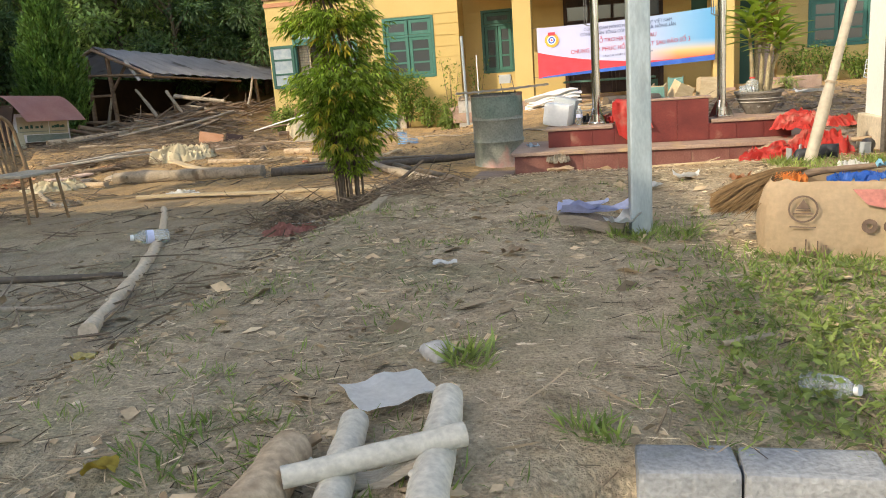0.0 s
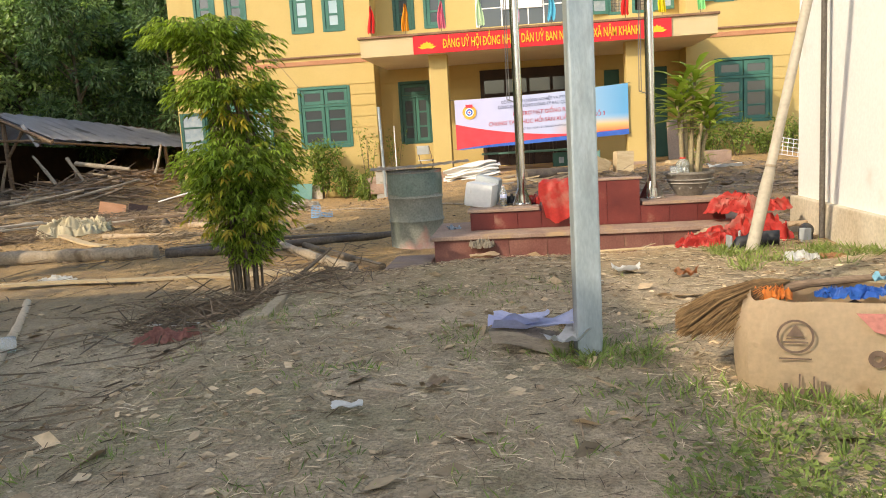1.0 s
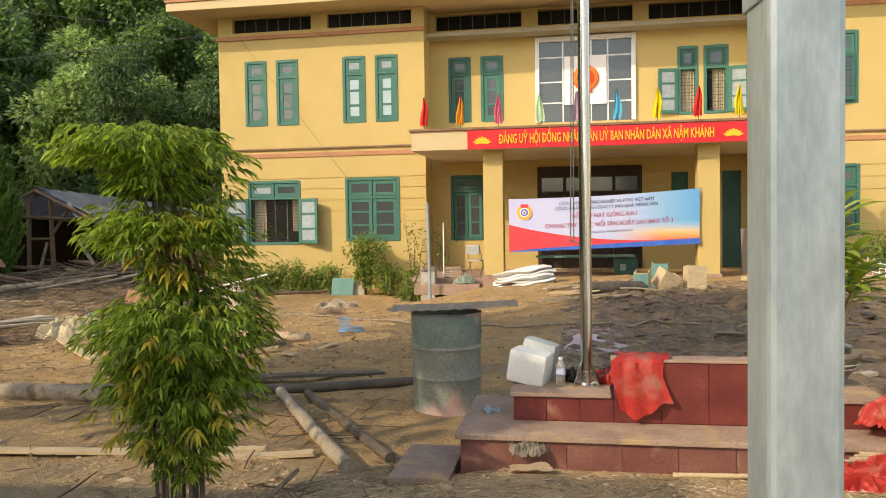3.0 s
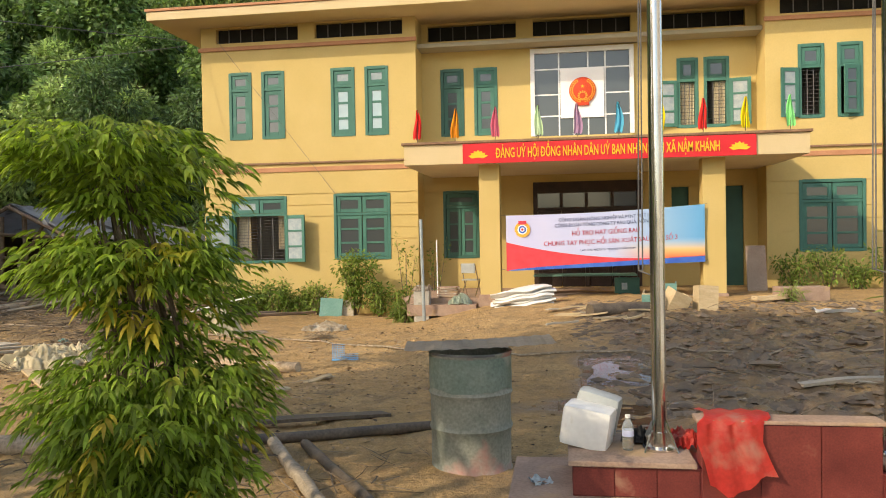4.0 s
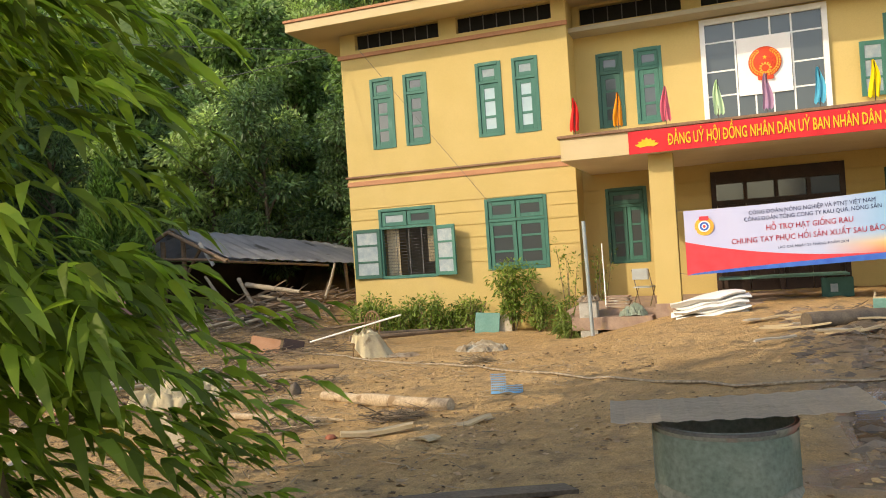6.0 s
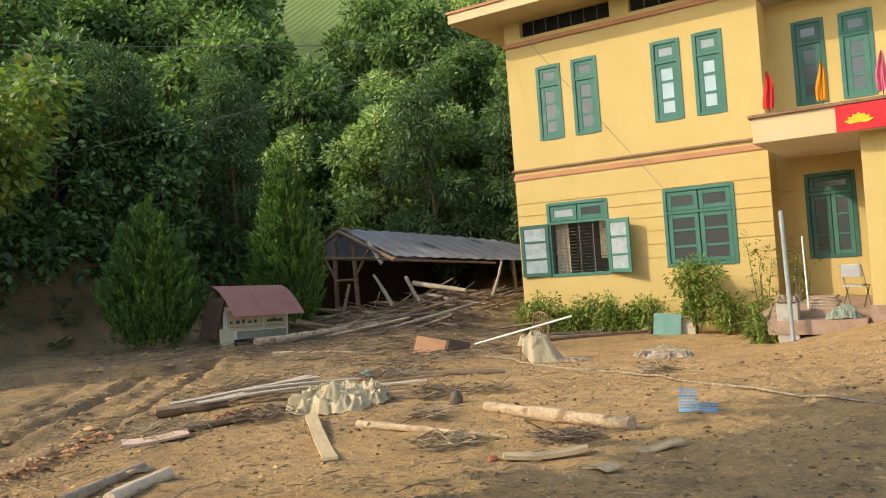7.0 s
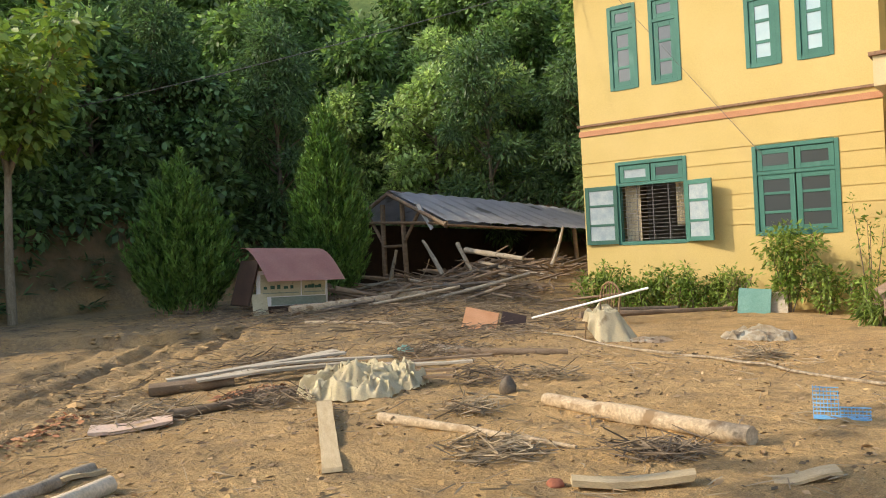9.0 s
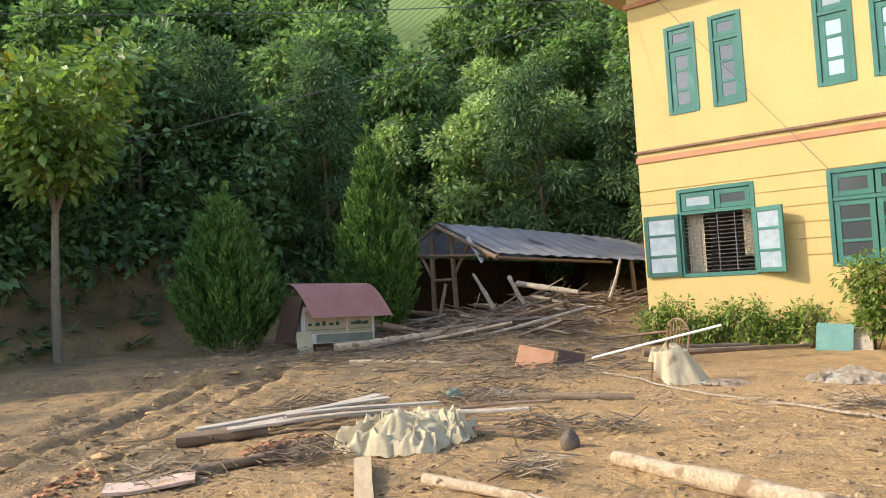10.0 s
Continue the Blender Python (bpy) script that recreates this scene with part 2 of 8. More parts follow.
def g(x, y):
    b = base(x, y)
    h = hill(x, y)
    w = S(math.hypot(x + 1, y - 8), 40, 30)
    u = noise.noise(Vector((x * 0.35, y * 0.35, 3))) * 0.035 * S(math.hypot(x, y - 4), 4, 10) * w
    u += noise.noise(Vector((x * 1.4, y * 1.4, 9))) * 0.028 * w
    u += noise.noise(Vector((x * 4.5, y * 4.5, 5))) * 0.012 * w
    u += (abs(noise.noise(Vector((x * 2.6, y * 2.6, 21)))) - 0.2) * 0.05 * w * S(y, 8, 10)
    u += (noise.noise(Vector((x * 2.9, y * 2.9, 33))) * 0.12 + noise.noise(Vector((x * 6.5, y * 6.5, 34))) * 0.05) * S(x, 0.2, 1.5) * S(y, 9.0, 10.5) * S(y, 21.5, 19.5) * w
    u += track(x, y)
    # footprints and churned lumps in the silt
    if y > 8.5 and w > 0.01:
        dist = noise.voronoi(Vector((x * 2.3, y * 2.3, 0.0)))[0][0]
        u -= 0.030 * S(dist, 0.30, 0.12) * S(y, 8.5, 10) * S(noise.noise(Vector((x * 0.5, y * 0.5, 50))), -0.05, 0.3) * w
        u += noise.noise(Vector((x * 9.5, y * 9.5, 61))) * 0.014 * w
    # silt and driftwood banked up against the shed
    u += 0.55 * math.exp(-((x + 13.8) / 3.4) ** 2 - ((y - 28.6) / 2.4) ** 2)
    if h > 0:
        u += noise.noise(Vector((x * 0.12, y * 0.12, 1))) * min(h, 3) * 0.5
    return b + h + u


def axis(stops):
    out = []
    for a, b, s in stops:
        k = max(1, round((b - a) / s))
        out += [a + (b - a) * i / k for i in range(k)]
    return out + [stops[-1][1]]


def make_ground():
    xs = axis([(-190, -60, 10), (-60, -26, 1.6), (-26, -17, 0.2), (-17, -6, 0.085), (-6, 3.2, 0.065), (3.2, 10, 0.25), (10, 60, 4), (60, 190, 14)])
    ys = axis([(-120, -10, 10), (-10, 0.5, 0.7), (0.5, 16, 0.065), (16, 21, 0.1), (21, 28, 0.2), (28, 60, 1.5), (60, 210, 10)])
    nx = len(xs)
    verts = [(x, y, g(x, y)) for y in ys for x in xs]
    faces = [(j * nx + i, j * nx + i + 1, (j + 1) * nx + i + 1, (j + 1) * nx + i) for j in range(len(ys) - 1) for i in range(nx - 1)]
    ob = cloud("ground", verts, faces, ground_material(), smooth=True)
    tagged(ob, "brown silt and trodden earth left by a flood", "ground", kind="structure")


def ground_material():
    m = bpy.data.materials.new("silt_and_earth")
    m.use_nodes = True
    t = m.node_tree
    n, l = t.nodes, t.links
    b = n["Principled BSDF"]
    co = n.new("ShaderNodeTexCoord")

    def noisy(sc, det, lo, hi, rough=0.55, stretch=None):
        x = n.new("ShaderNodeTexNoise")
        x.inputs["Scale"].default_value, x.inputs["Detail"].default_value, x.inputs["Roughness"].default_value = sc, det, rough
        if stretch:
            mp = n.new("ShaderNodeMapping")
            mp.inputs["Scale"].default_value = stretch
            mp.inputs["Rotation"].default_value = (0, 0, 0.5)
            l.new(co.outputs["Object"], mp.inputs[0])
            l.new(mp.outputs[0], x.inputs["Vector"])
        else:
            l.new(co.outputs["Object"], x.inputs["Vector"])
        r = n.new("ShaderNodeMapRange")
        r.inputs["From Min"].default_value, r.inputs["From Max"].default_value = lo, hi
        l.new(x.outputs["Fac"], r.inputs["Value"])
        return r.outputs[0]

    def mixed(kind, fac, a, bb):
        x = n.new("ShaderNodeMix")
        x.data_type, x.blend_type = "RGBA", kind
        x.clamp_factor = True
        if isinstance(fac, float):
            x.inputs[0].default_value = fac
        else:
            l.new(fac, x.inputs[0])
        for k, v in ((6, a), (7, bb)):
            if isinstance(v, tuple):
                x.inputs[k].default_value = (*v, 1)
            else:
                l.new(v, x.inputs[k])
        return x.outputs[2]

    def calc(op, a, bb):
        x = n.new("ShaderNodeMath")
        x.operation, x.use_clamp = op, True
        for k, v in ((0, a), (1, bb)):
            if isinstance(v, (int, float)):
                x.inputs[k].default_value = v
            else:
                l.new(v, x.inputs[k])
        return x.outputs[0]

    sep = n.new("ShaderNodeSeparateXYZ")
    l.new(co.outputs["Object"], sep.inputs[0])

    def along(axis_name, lo, hi):
        r = n.new("ShaderNodeMapRange")
        r.interpolation_type = "SMOOTHSTEP"
        r.inputs["From Min"].default_value, r.inputs["From Max"].default_value = lo, hi
        l.new(sep.outputs[axis_name], r.inputs["Value"])
        return r.outputs[0]

    silt = mixed("MIX", noisy(0.7, 4, 0.35, 0.65), (0.49, 0.31, 0.135), (0.57, 0.375, 0.175))
    silt = mixed("MIX", noisy(2.4, 5, 0.52, 0.66), silt, (0.36, 0.24, 0.12))
    lows = calc("MULTIPLY", calc("SUBTRACT", 1.0, along("X", -11.5, -5.0)), noisy(0.8, 5, 0.32, 0.62))
    silt = mixed("MIX", calc("MULTIPLY", lows, 0.92), silt, (0.25, 0.185, 0.11))
    soil = mixed("MIX", noisy(1.3, 4, 0.35, 0.65), (0.54, 0.435, 0.295), (0.645, 0.535, 0.38))
    soil = mixed("MIX", noisy(6, 5, 0.52, 0.68), soil, (0.42, 0.33, 0.225))
    col = mixed("MIX", along("Y", 4.5, 8.5), soil, silt)
    algae = calc("MULTIPLY", noisy(1.9, 5, 0.50, 0.66), calc("SUBTRACT", 1.0, along("Y", 5.5, 7.5)))
    col = mixed("MIX", calc("MULTIPLY", algae, 0.45), col, (0.30, 0.31, 0.17))
    grit = noisy(95, 3, 0.2, 0.8)
    lump = noisy(9, 5, 0.28, 0.72, 0.7)
    pock = noisy(30, 4, 0.55, 0.68, 0.6)
    col = mixed("MULTIPLY", 1.0, col, mixed("MIX", lump, (0.80, 0.79, 0.77), (1.24, 1.23, 1.21)))
    col = mixed("MIX", calc("MULTIPLY", pock, 0.4), col, (0.20, 0.135, 0.075))
    col = mixed("MULTIPLY", 1.0, col, mixed("MIX", grit, (0.48, 0.48, 0.48), (1.32, 1.32, 1.32)))
    straw = noisy(26, 4, 0.60, 0.66, 0.7, (1, 0.25, 1))
    col = mixed("MIX", calc("MULTIPLY", straw, 0.18), col, (0.62, 0.52, 0.36))
    # wet mud, darker and glossy
    wetn = noisy(0.42, 4, 0.50, 0.58)
    zone = calc("MULTIPLY", along("Y", 7.6, 9.0), calc("SUBTRACT", 1.0, along("Y", 13.0, 16.5)))
    zone = calc("MULTIPLY", zone, calc("SUBTRACT", 1.0, along("X", 5.0, 8.0)))
    zone = calc("MULTIPLY", zone, along("X", -1.4, 0.2))
    right = calc("MULTIPLY", along("X", 0.1, 1.3), calc("MULTIPLY", along("Y", 8.8, 10.2), calc("SUBTRACT", 1.0, along("Y", 18.5, 21))))
    wet = calc("MAXIMUM", calc("MULTIPLY", wetn, zone), calc("MULTIPLY", right, noisy(1.6, 5, 0.28, 0.5)))
    streak = noisy(1.1, 3, 0.44, 0.50, 0.5, (1.6, 0.45, 1))
    low = calc("MULTIPLY", calc("SUBTRACT", 1.0, along("X", -1.35, -0.85)), calc("SUBTRACT", 1.0, along("Y", 8.0, 9.5)))
    low = calc("MULTIPLY", low, calc("MULTIPLY", noisy(1.1, 5, 0.34, 0.60), along("X", -7.5, -5.5)))
    wet = calc("MAXIMUM", wet, calc("MULTIPLY", low, 0.5))
    pool = calc("MULTIPLY", streak, calc("MULTIPLY", along("X", -0.1, 0.3), calc("SUBTRACT", 1.0, along("X", 1.0, 1.7))))
    pool = calc("MULTIPLY", pool, calc("MULTIPLY", along("Y", 10.2, 10.8), calc("SUBTRACT", 1.0, along("Y", 14.0, 15.0))))
    wet = calc("MAXIMUM", wet, pool)
    col = mixed("MIX", calc("MULTIPLY", wet, 0.85), col, (0.12, 0.088, 0.06))
    # grass cover and leaf litter of the hillside
    high = along("Z", 0.12, 0.7)
    green = mixed("MIX", noisy(0.5, 5, 0.4, 0.6), (0.07, 0.12, 0.03), (0.14, 0.19, 0.05))
    bank = mixed("MIX", noisy(1.5, 5, 0.4, 0.6), (0.21, 0.135, 0.07), (0.11, 0.095, 0.045))
    hillc = mixed("MIX", along("Z", 3, 9), bank, green)
    rows = n.new("ShaderNodeTexWave")
    rows.inputs["Scale"].default_value, rows.inputs["Distortion"].default_value = 0.55, 2.0
    l.new(co.outputs["Object"], rows.inputs["Vector"])
    corn = mixed("MIX", rows.outputs["Fac"], (0.13, 0.19, 0.05), (0.22, 0.30, 0.09))
    hillc = mixed("MIX", along("Z", 24, 30), hillc, corn)
    col = mixed("MIX", high, col, hillc)
    l.new(col, b.inputs["Base Color"])
    r = n.new("ShaderNodeMapRange")
    r.inputs["To Min"].default_value, r.inputs["To Max"].default_value = 0.92, 0.22
    l.new(wet, r.inputs["Value"])
    l.new(calc("SUBTRACT", r.outputs[0], calc("MULTIPLY", pool, 0.17)), b.inputs["Roughness"])
    b.inputs["Specular IOR Level"].default_value = 0.35
    bp = n.new("ShaderNodeBump")
    bp.inputs["Distance"].default_value = 0.07
    l.new(calc("SUBTRACT", 0.95, calc("MULTIPLY", wet, 0.5)), bp.inputs["Strength"])
    h1 = noisy(22, 6, 0.2, 0.8, 0.65)
    l.new(calc("ADD", calc("MULTIPLY", h1, 0.45), calc("ADD", calc("MULTIPLY", lump, 0.45), calc("MULTIPLY", grit, 0.1))), bp.inputs["Height"])
    l.new(bp.outputs[0], b.inputs["Normal"])
    return m


make_ground()
# rain water standing in the churned mud
WATER = mat("puddle_water", (0.055, 0.043, 0.03), (0.08, 0.06, 0.045), 3, 0.06, 0.12, 9, spread=0.05, spec=0.6, stretch=(0.6, 2.5, 1))
bm = bm_()
rim = []
for k in range(40):
    q = 2 * math.pi * k / 40
    rr = 1 + 0.18 * math.sin(3 * q + 1) + 0.12 * math.sin(5 * q)
    rim.append(bm.verts.new((0.60 + (0.32 + 0.06 * math.sin(9 * q)) * rr * math.cos(q), 11.9 + 1.9 * rr * math.sin(q), base(0.6, 11.9) - 0.004)))
bm.faces.new(rim)
tagged(link("puddle", bm, WATER), "shallow puddle of rain water in churned mud", "puddle", kind="structure")



# ---- office building ----
FY, RY, GZ = 26.8, 27.8, -0.3
GLASS = bpy.data.materials.new("window_glass")
GLASS.use_nodes = True
_b = GLASS.node_tree.nodes["Principled BSDF"]
_b.inputs["Base Color"].default_value = (0.055, 0.065, 0.07, 1)
_b.inputs["Roughness"].default_value = 0.12
_b.inputs["Specular IOR Level"].default_value = 0.9
PAPER = mat("taped_newspaper", (0.24, 0.31, 0.35), (0.36, 0.41, 0.43), 6, 0.6, 0.05, 50, spread=0.15)
BLIND = mat("pale_blue_blind", (0.33, 0.47, 0.53), (0.42, 0.54, 0.58), 3, 0.5, 0.02, spread=0.06)
CURTAIN = mat("checked_curtain", (0.55, 0.45, 0.30), (0.68, 0.60, 0.45), 9, 0.9, 0.1, 30, spread=0.3)

GROOVES = (2.97, 2.63, 2.27, 1.91, 1.56, 1.21)


def holed(bm, x0, x1, z0, z1, y, thick, holes, grooves=()):
    """A wall facing -y with openings and sunk joints."""
    xs = sorted({x0, x1, *[h[0] for h in holes], *[h[1] for h in holes]})
    zs = {z0, z1, *[h[2] for h in holes], *[h[3] for h in holes]}
    for q in grooves:
        zs |= {q - 0.014, q + 0.014}
    zs = sorted(z for z in zs if z0 <= z <= z1)
    for xa, xb in zip(xs, xs[1:]):
        for za, zb in zip(zs, zs[1:]):
            cx, cz = (xa + xb) / 2, (za + zb) / 2
            if any(h[0] < cx < h[1] and h[2] < cz < h[3] for h in holes):
                continue
            sunk = 0.022 if any(abs(cz - q) < 0.013 for q in grooves) else 0.0
            box(bm, xa, xb, y + sunk, y + thick, za, zb)


building = thing("office_building", "two-storey yellow government office with green shuttered windows", "building", pose(0.7, FY, GZ))
B_INV = Matrix.Translation((-0.7, -FY, -GZ))


def wpart(name, bm, material, label="", smooth=None):
    ob = part(name, bm, material, building, label, smooth)
    ob.matrix_parent_inverse = B_INV
    return ob


UP = [(-10.15, -9.43), (-9.09, -8.37), (-6.88, -6.15), (-5.82, -5.11)]
W1, W2 = (-10.14, -8.37, 0.87, 2.92), (-6.86, -5.11, 0.95, 2.95)
VENTL = [(-10.55, -7.9), (-7.37, -4.64)]
holes = [(a, b, 4.70, 6.77) for a, b in UP] + [W1, W2] + [(a, b, 7.70, 8.16) for a, b in VENTL]
bm = bm_()
holed(bm, -11.05, -4.25, GZ - 1.1, 8.2, FY, 0.25, holes, GROOVES)
box(bm, -11.05, -10.8, FY + 0.25, 38, GZ - 1.1, 8.2)
box(bm, -4.5, -4.25, FY + 0.25, RY + 0.25, GZ - 1.1, 8.2)
wpart("wall", bm, YELLOW)
RW2 = (6.57, 8.3, 1.0, 3.0)
UPR = [(6.57, 7.25), (7.6, 8.25)]
VENTR = [(6.1, 8.85), (9.4, 12.1)]
holes = [(a, b, 4.72, 6.77) for a, b in UPR] + [RW2] + [(a, b, 7.65, 8.13) for a, b in VENTR]
bm = bm_()
holed(bm, 5.7, 12.5, GZ - 1.1, 8.2, FY, 0.25, holes, GROOVES)
box(bm, 12.25, 12.5, FY + 0.25, 38, GZ - 1.1, 8.2)
box(bm, 5.7, 5.95, FY + 0.25, RY + 0.25, GZ - 1.1, 8.2)
wpart("wall", bm, YELLOW)
UPC = [(-3.65, -2.94), (-2.61, -1.9), (3.45, 4.05), (4.22, 4.93)]
CW = (-0.88, 2.2, 4.6, 7.25)
DL, DC, DR, DRR = (-3.63, -2.53, 0.92, 3.0), (-0.8, 2.32, 0.0, 3.17), (3.25, 3.75, 0.9, 2.95), (4.75, 5.3, 0.0, 2.95)
VENTC = [(-4.05, -1.3), (-0.79, 2.12), (2.6, 5.4)]
holes = [(a, b, 4.70, 6.76) for a, b in UPC] + [CW, DL, DC, DR, DRR] + [(a, b, 7.65, 8.13) for a, b in VENTC]
bm = bm_()
holed(bm, -4.25, 5.7, GZ - 1.1, 8.2, RY, 0.25, holes, GROOVES)
wpart("wall", bm, YELLOW)
# back, inner partition and floors keep daylight out of the rooms
bm = bm_()
box(bm, -10.8, 12.25, 37.75, 38, GZ - 1.1, 8.2)
box(bm, -10.8, 12.25, FY + 3.6, FY + 3.7, GZ, 8.2)
wpart("inner_wall", bm, INNER)
bm = bm_()
box(bm, -10.8, 12.25, RY + 0.26, 37.75, 3.55, 3.75)
box(bm, -10.8, -4.5, FY + 0.26, RY + 0.26, 3.55, 3.75)
box(bm, 5.95, 12.25, FY + 0.26, RY + 0.26, 3.55, 3.75)
box(bm, -10.8, 12.25, FY + 0.26, 37.75, 7.3, 7.42)
wpart("floor_slab", bm, INNER)

# bands
for z0, z1, out, mt in ((3.66, 3.80, 0.03, TERRA), (3.90, 3.96, 0.06, BROWNCAP), (7.46, 7.58, 0.07, TERRA)):
    for xa, xb in ((-11.05 - out, -4.25 + out * 0.5), (5.7 - out * 0.5, 12.5 + out)):
        bm = bm_()
        box(bm, xa, xb, FY - out, FY + 0.003, z0, z1, 0.01)
        wpart("string_course", bm, mt)
bm = bm_()
box(bm, -4.2, 5.65, RY - 0.07, RY + 0.003, 7.44, 7.56, 0.01)
wpart("string_course", bm, TERRA)

# roof slab with eaves, tile edge and a low pitch
bm = bm_()
box(bm, -12.2, 13.6, 25.62, 39.2, 8.2, 8.46, 0.015)
roof = wpart("roof_slab", bm, CREAM, "cream painted concrete eaves slab")
bm = bm_()
box(bm, -12.24, 13.64, 25.58, 39.24, 8.464, 8.54, 0.01)
part("tile_edge", bm, TERRA, roof, "terracotta tile edge")
bm = bm_()
vs = [bm.verts.new(p) for p in ((-12.0, 25.8, 8.545), (13.4, 25.8, 8.545), (13.4, 39, 8.545), (-12.0, 39, 8.545), (-8, 32.4, 10.2), (9.4, 32.4, 10.2))]
for f in ((0, 1, 5, 4), (1, 2, 5), (2, 3, 4, 5), (3, 0, 4)):
    bm.faces.new([vs[k] for k in f])
part("roof_pitch", bm, TERRA, roof)

# grilled attic vents, each backed by a black sheet for the shade inside
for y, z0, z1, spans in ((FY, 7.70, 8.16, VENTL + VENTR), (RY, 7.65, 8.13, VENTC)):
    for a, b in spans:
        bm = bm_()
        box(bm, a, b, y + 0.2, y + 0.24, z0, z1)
        v = wpart("vent", bm, BLACK, "black sheet standing for the shade inside an attic vent")
        k = 7
        for i in range(1, k):
            bm = bm_()
            x = a + (b - a) * i / k
            box(bm, x - 0.012, x + 0.012, y + 0.11, y + 0.135, z0, z1)
            part("bar", bm, IRON, v)


def sash(par, x0, x1, z0, z1, y, rows, paint, pane_mat, stile=0.09, m=None, panel=False, double=False):
    """A glazed leaf: stiles, rails and panes."""
    bm = bm_()
    d = 0.045
    for a, b in ((x0, x0 + stile), (x1 - stile, x1)):
        box(bm, a, b, y, y + d, z0, z1, 0.006, m)
    zs = [z0 + (z1 - z0) * i / rows for i in range(rows + 1)]
    for i, z in enumerate(zs):
        h = stile * (0.55 if 0 < i < rows else 1.0)
        za = z if i == 0 else (z - h if i == rows else z - h / 2)
        box(bm, x0 + stile, x1 - stile, y + 0.002, y + d - 0.002, za, za + h, 0.005, m)
    leaf = part("sash", bm, paint, par)
    for za, zb in zip(zs, zs[1:]):
        bm = bm_()
        box(bm, x0 + stile * 0.9, x1 - stile * 0.9, y + 0.018, y + 0.026, za + 0.02, zb - 0.02, 0, m)
        mt = pane_mat
        ob = part("pane", bm, mt, par)
        if mt is GLASS:
            ob.visible_shadow = False
    return leaf


def casing(x0, x1, z0, z1, y, paint, w=0.07, mid=None, name="window", sill=True):
    bm = bm_()
    d0, d1 = y - 0.02, y + 0.16
    box(bm, x0 - 0.01, x0 + w, d0, d1, z0, z1, 0.006)
    box(bm, x1 - w, x1 + 0.01, d0, d1, z0, z1, 0.006)
    box(bm, x0 + w, x1 - w, d0, d1, z1 - w, z1 + 0.01, 0.006)
    box(bm, x0 + w, x1 - w, d0, d1, z0 - 0.01, z0 + w, 0.006)
    if mid:
        box(bm, x0 + w, x1 - w, d0 + 0.006, d1 - 0.006, mid - w / 2, mid + w / 2, 0.006)
    return wpart(name, bm, paint)


def upper_window(x0, x1, y, glass, paint=GREENP, z0=4.70, z1=6.77):
    win = casing(x0, x1, z0, z1, y, paint, 0.085, z1 - 0.55)
    sash(win, x0 + 0.09, x1 - 0.09, z1 - 0.50, z1 - 0.09, y + 0.01, 1, paint, PAPER if glass is BLIND else GLASS, 0.10)
    sash(win, x0 + 0.09, x1 - 0.09, z0 + 0.08, z1 - 0.60, y + 0.01, 3, paint, glass, 0.125)
    return win


for i, (a, b) in enumerate(UP):
    upper_window(a, b, FY, BLIND if i > 1 else GLASS)


def grille(win, x0, x1, z0, z1, y, n=14, k=4):
    bm = bm_()
    for i in range(n):
        z = z0 + (z1 - z0) * (i + 0.5) / n
        box(bm, x0, x1, y, y + 0.012, z - 0.006, z + 0.006)
    for i in range(1, k):
        x = x0 + (x1 - x0) * i / k
        box(bm, x - 0.01, x + 0.01, y + 0.012, y + 0.026, z0, z1)
    part("grille", bm, IRON, win, "iron security bars")


def drape(win, x0, x1, z0, z1, y, mt=CURTAIN):
    bm = bm_()
    n = 14
    cols = [[bm.verts.new((x0 + (x1 - x0) * i / n, y + 0.025 * math.sin(i * 2.1), z)) for z in (z0, (z0 + z1) / 2, z1)] for i in range(n + 1)]
    for p, q in zip(cols, cols[1:]):
        for k in range(2):
            bm.faces.new((p[k], q[k], q[k + 1], p[k + 1]))
    part("curtain", bm, mt, win, "beige checked curtain", smooth=60)


def swung(par, hinge_x, w, z0, z1, y, ang, pane_mat, paint=GREENP, side=1):
    m = Matrix.Translation((hinge_x, y, 0)) @ Matrix.Rotation(radians(ang), 4, "Z")
    x0, x1 = (0, w) if side > 0 else (-w, 0)
    return sash(par, x0, x1, z0, z1, -0.03, 3, paint, pane_mat, 0.105, m)


# ground-floor windows of the near wing
win = casing(*W1, FY, GREENP, 0.08, 2.36)
for a, b, mt in ((-10.05, -9.27, PAPER), (-9.24, -8.46, GLASS)):
    sash(win, a, b, 2.41, 2.83, FY + 0.01, 1, GREENP, mt, 0.11)
grille(win, -10.05, -8.46, 0.96, 2.32, FY + 0.06, 15, 4)
drape(win, -10.05, -9.65, 0.95, 2.34, FY + 0.3)
drape(win, -8.75, -8.46, 1.3, 2.34, FY + 0.3)
swung(win, -10.12, 0.86, 0.90, 2.36, FY - 0.03, 2, PAPER, DARKGREEN, -1)
swung(win, -8.40, 0.76, 0.90, 2.33, FY - 0.03, -22, PAPER, GREENP, 1)
win = casing(*W2, FY, GREENP, 0.08, 2.33)
for a, b in ((-6.77, -6.0), (-5.97, -5.2)):
    sash(win, a, b, 2.38, 2.86, FY + 0.01, 1, GREENP, GLASS, 0.11)
    sash(win, a, b, 1.04, 2.29, FY + 0.01, 3, GREENP, GLASS, 0.11)
drape(win, -6.6, -6.15, 1.06, 2.28, FY + 0.12)
drape(win, -5.75, -5.3, 1.5, 2.28, FY + 0.12)
win = casing(*RW2, FY, GREENP, 0.08, 2.4)
for a, b in ((6.66, 7.42), (7.45, 8.21)):
    sash(win, a, b, 2.45, 2.9, FY + 0.01, 1, GREENP, GLASS, 0.11)
    sash(win, a, b, 1.09, 2.36, FY + 0.01, 3, GREENP, GLASS, 0.11)
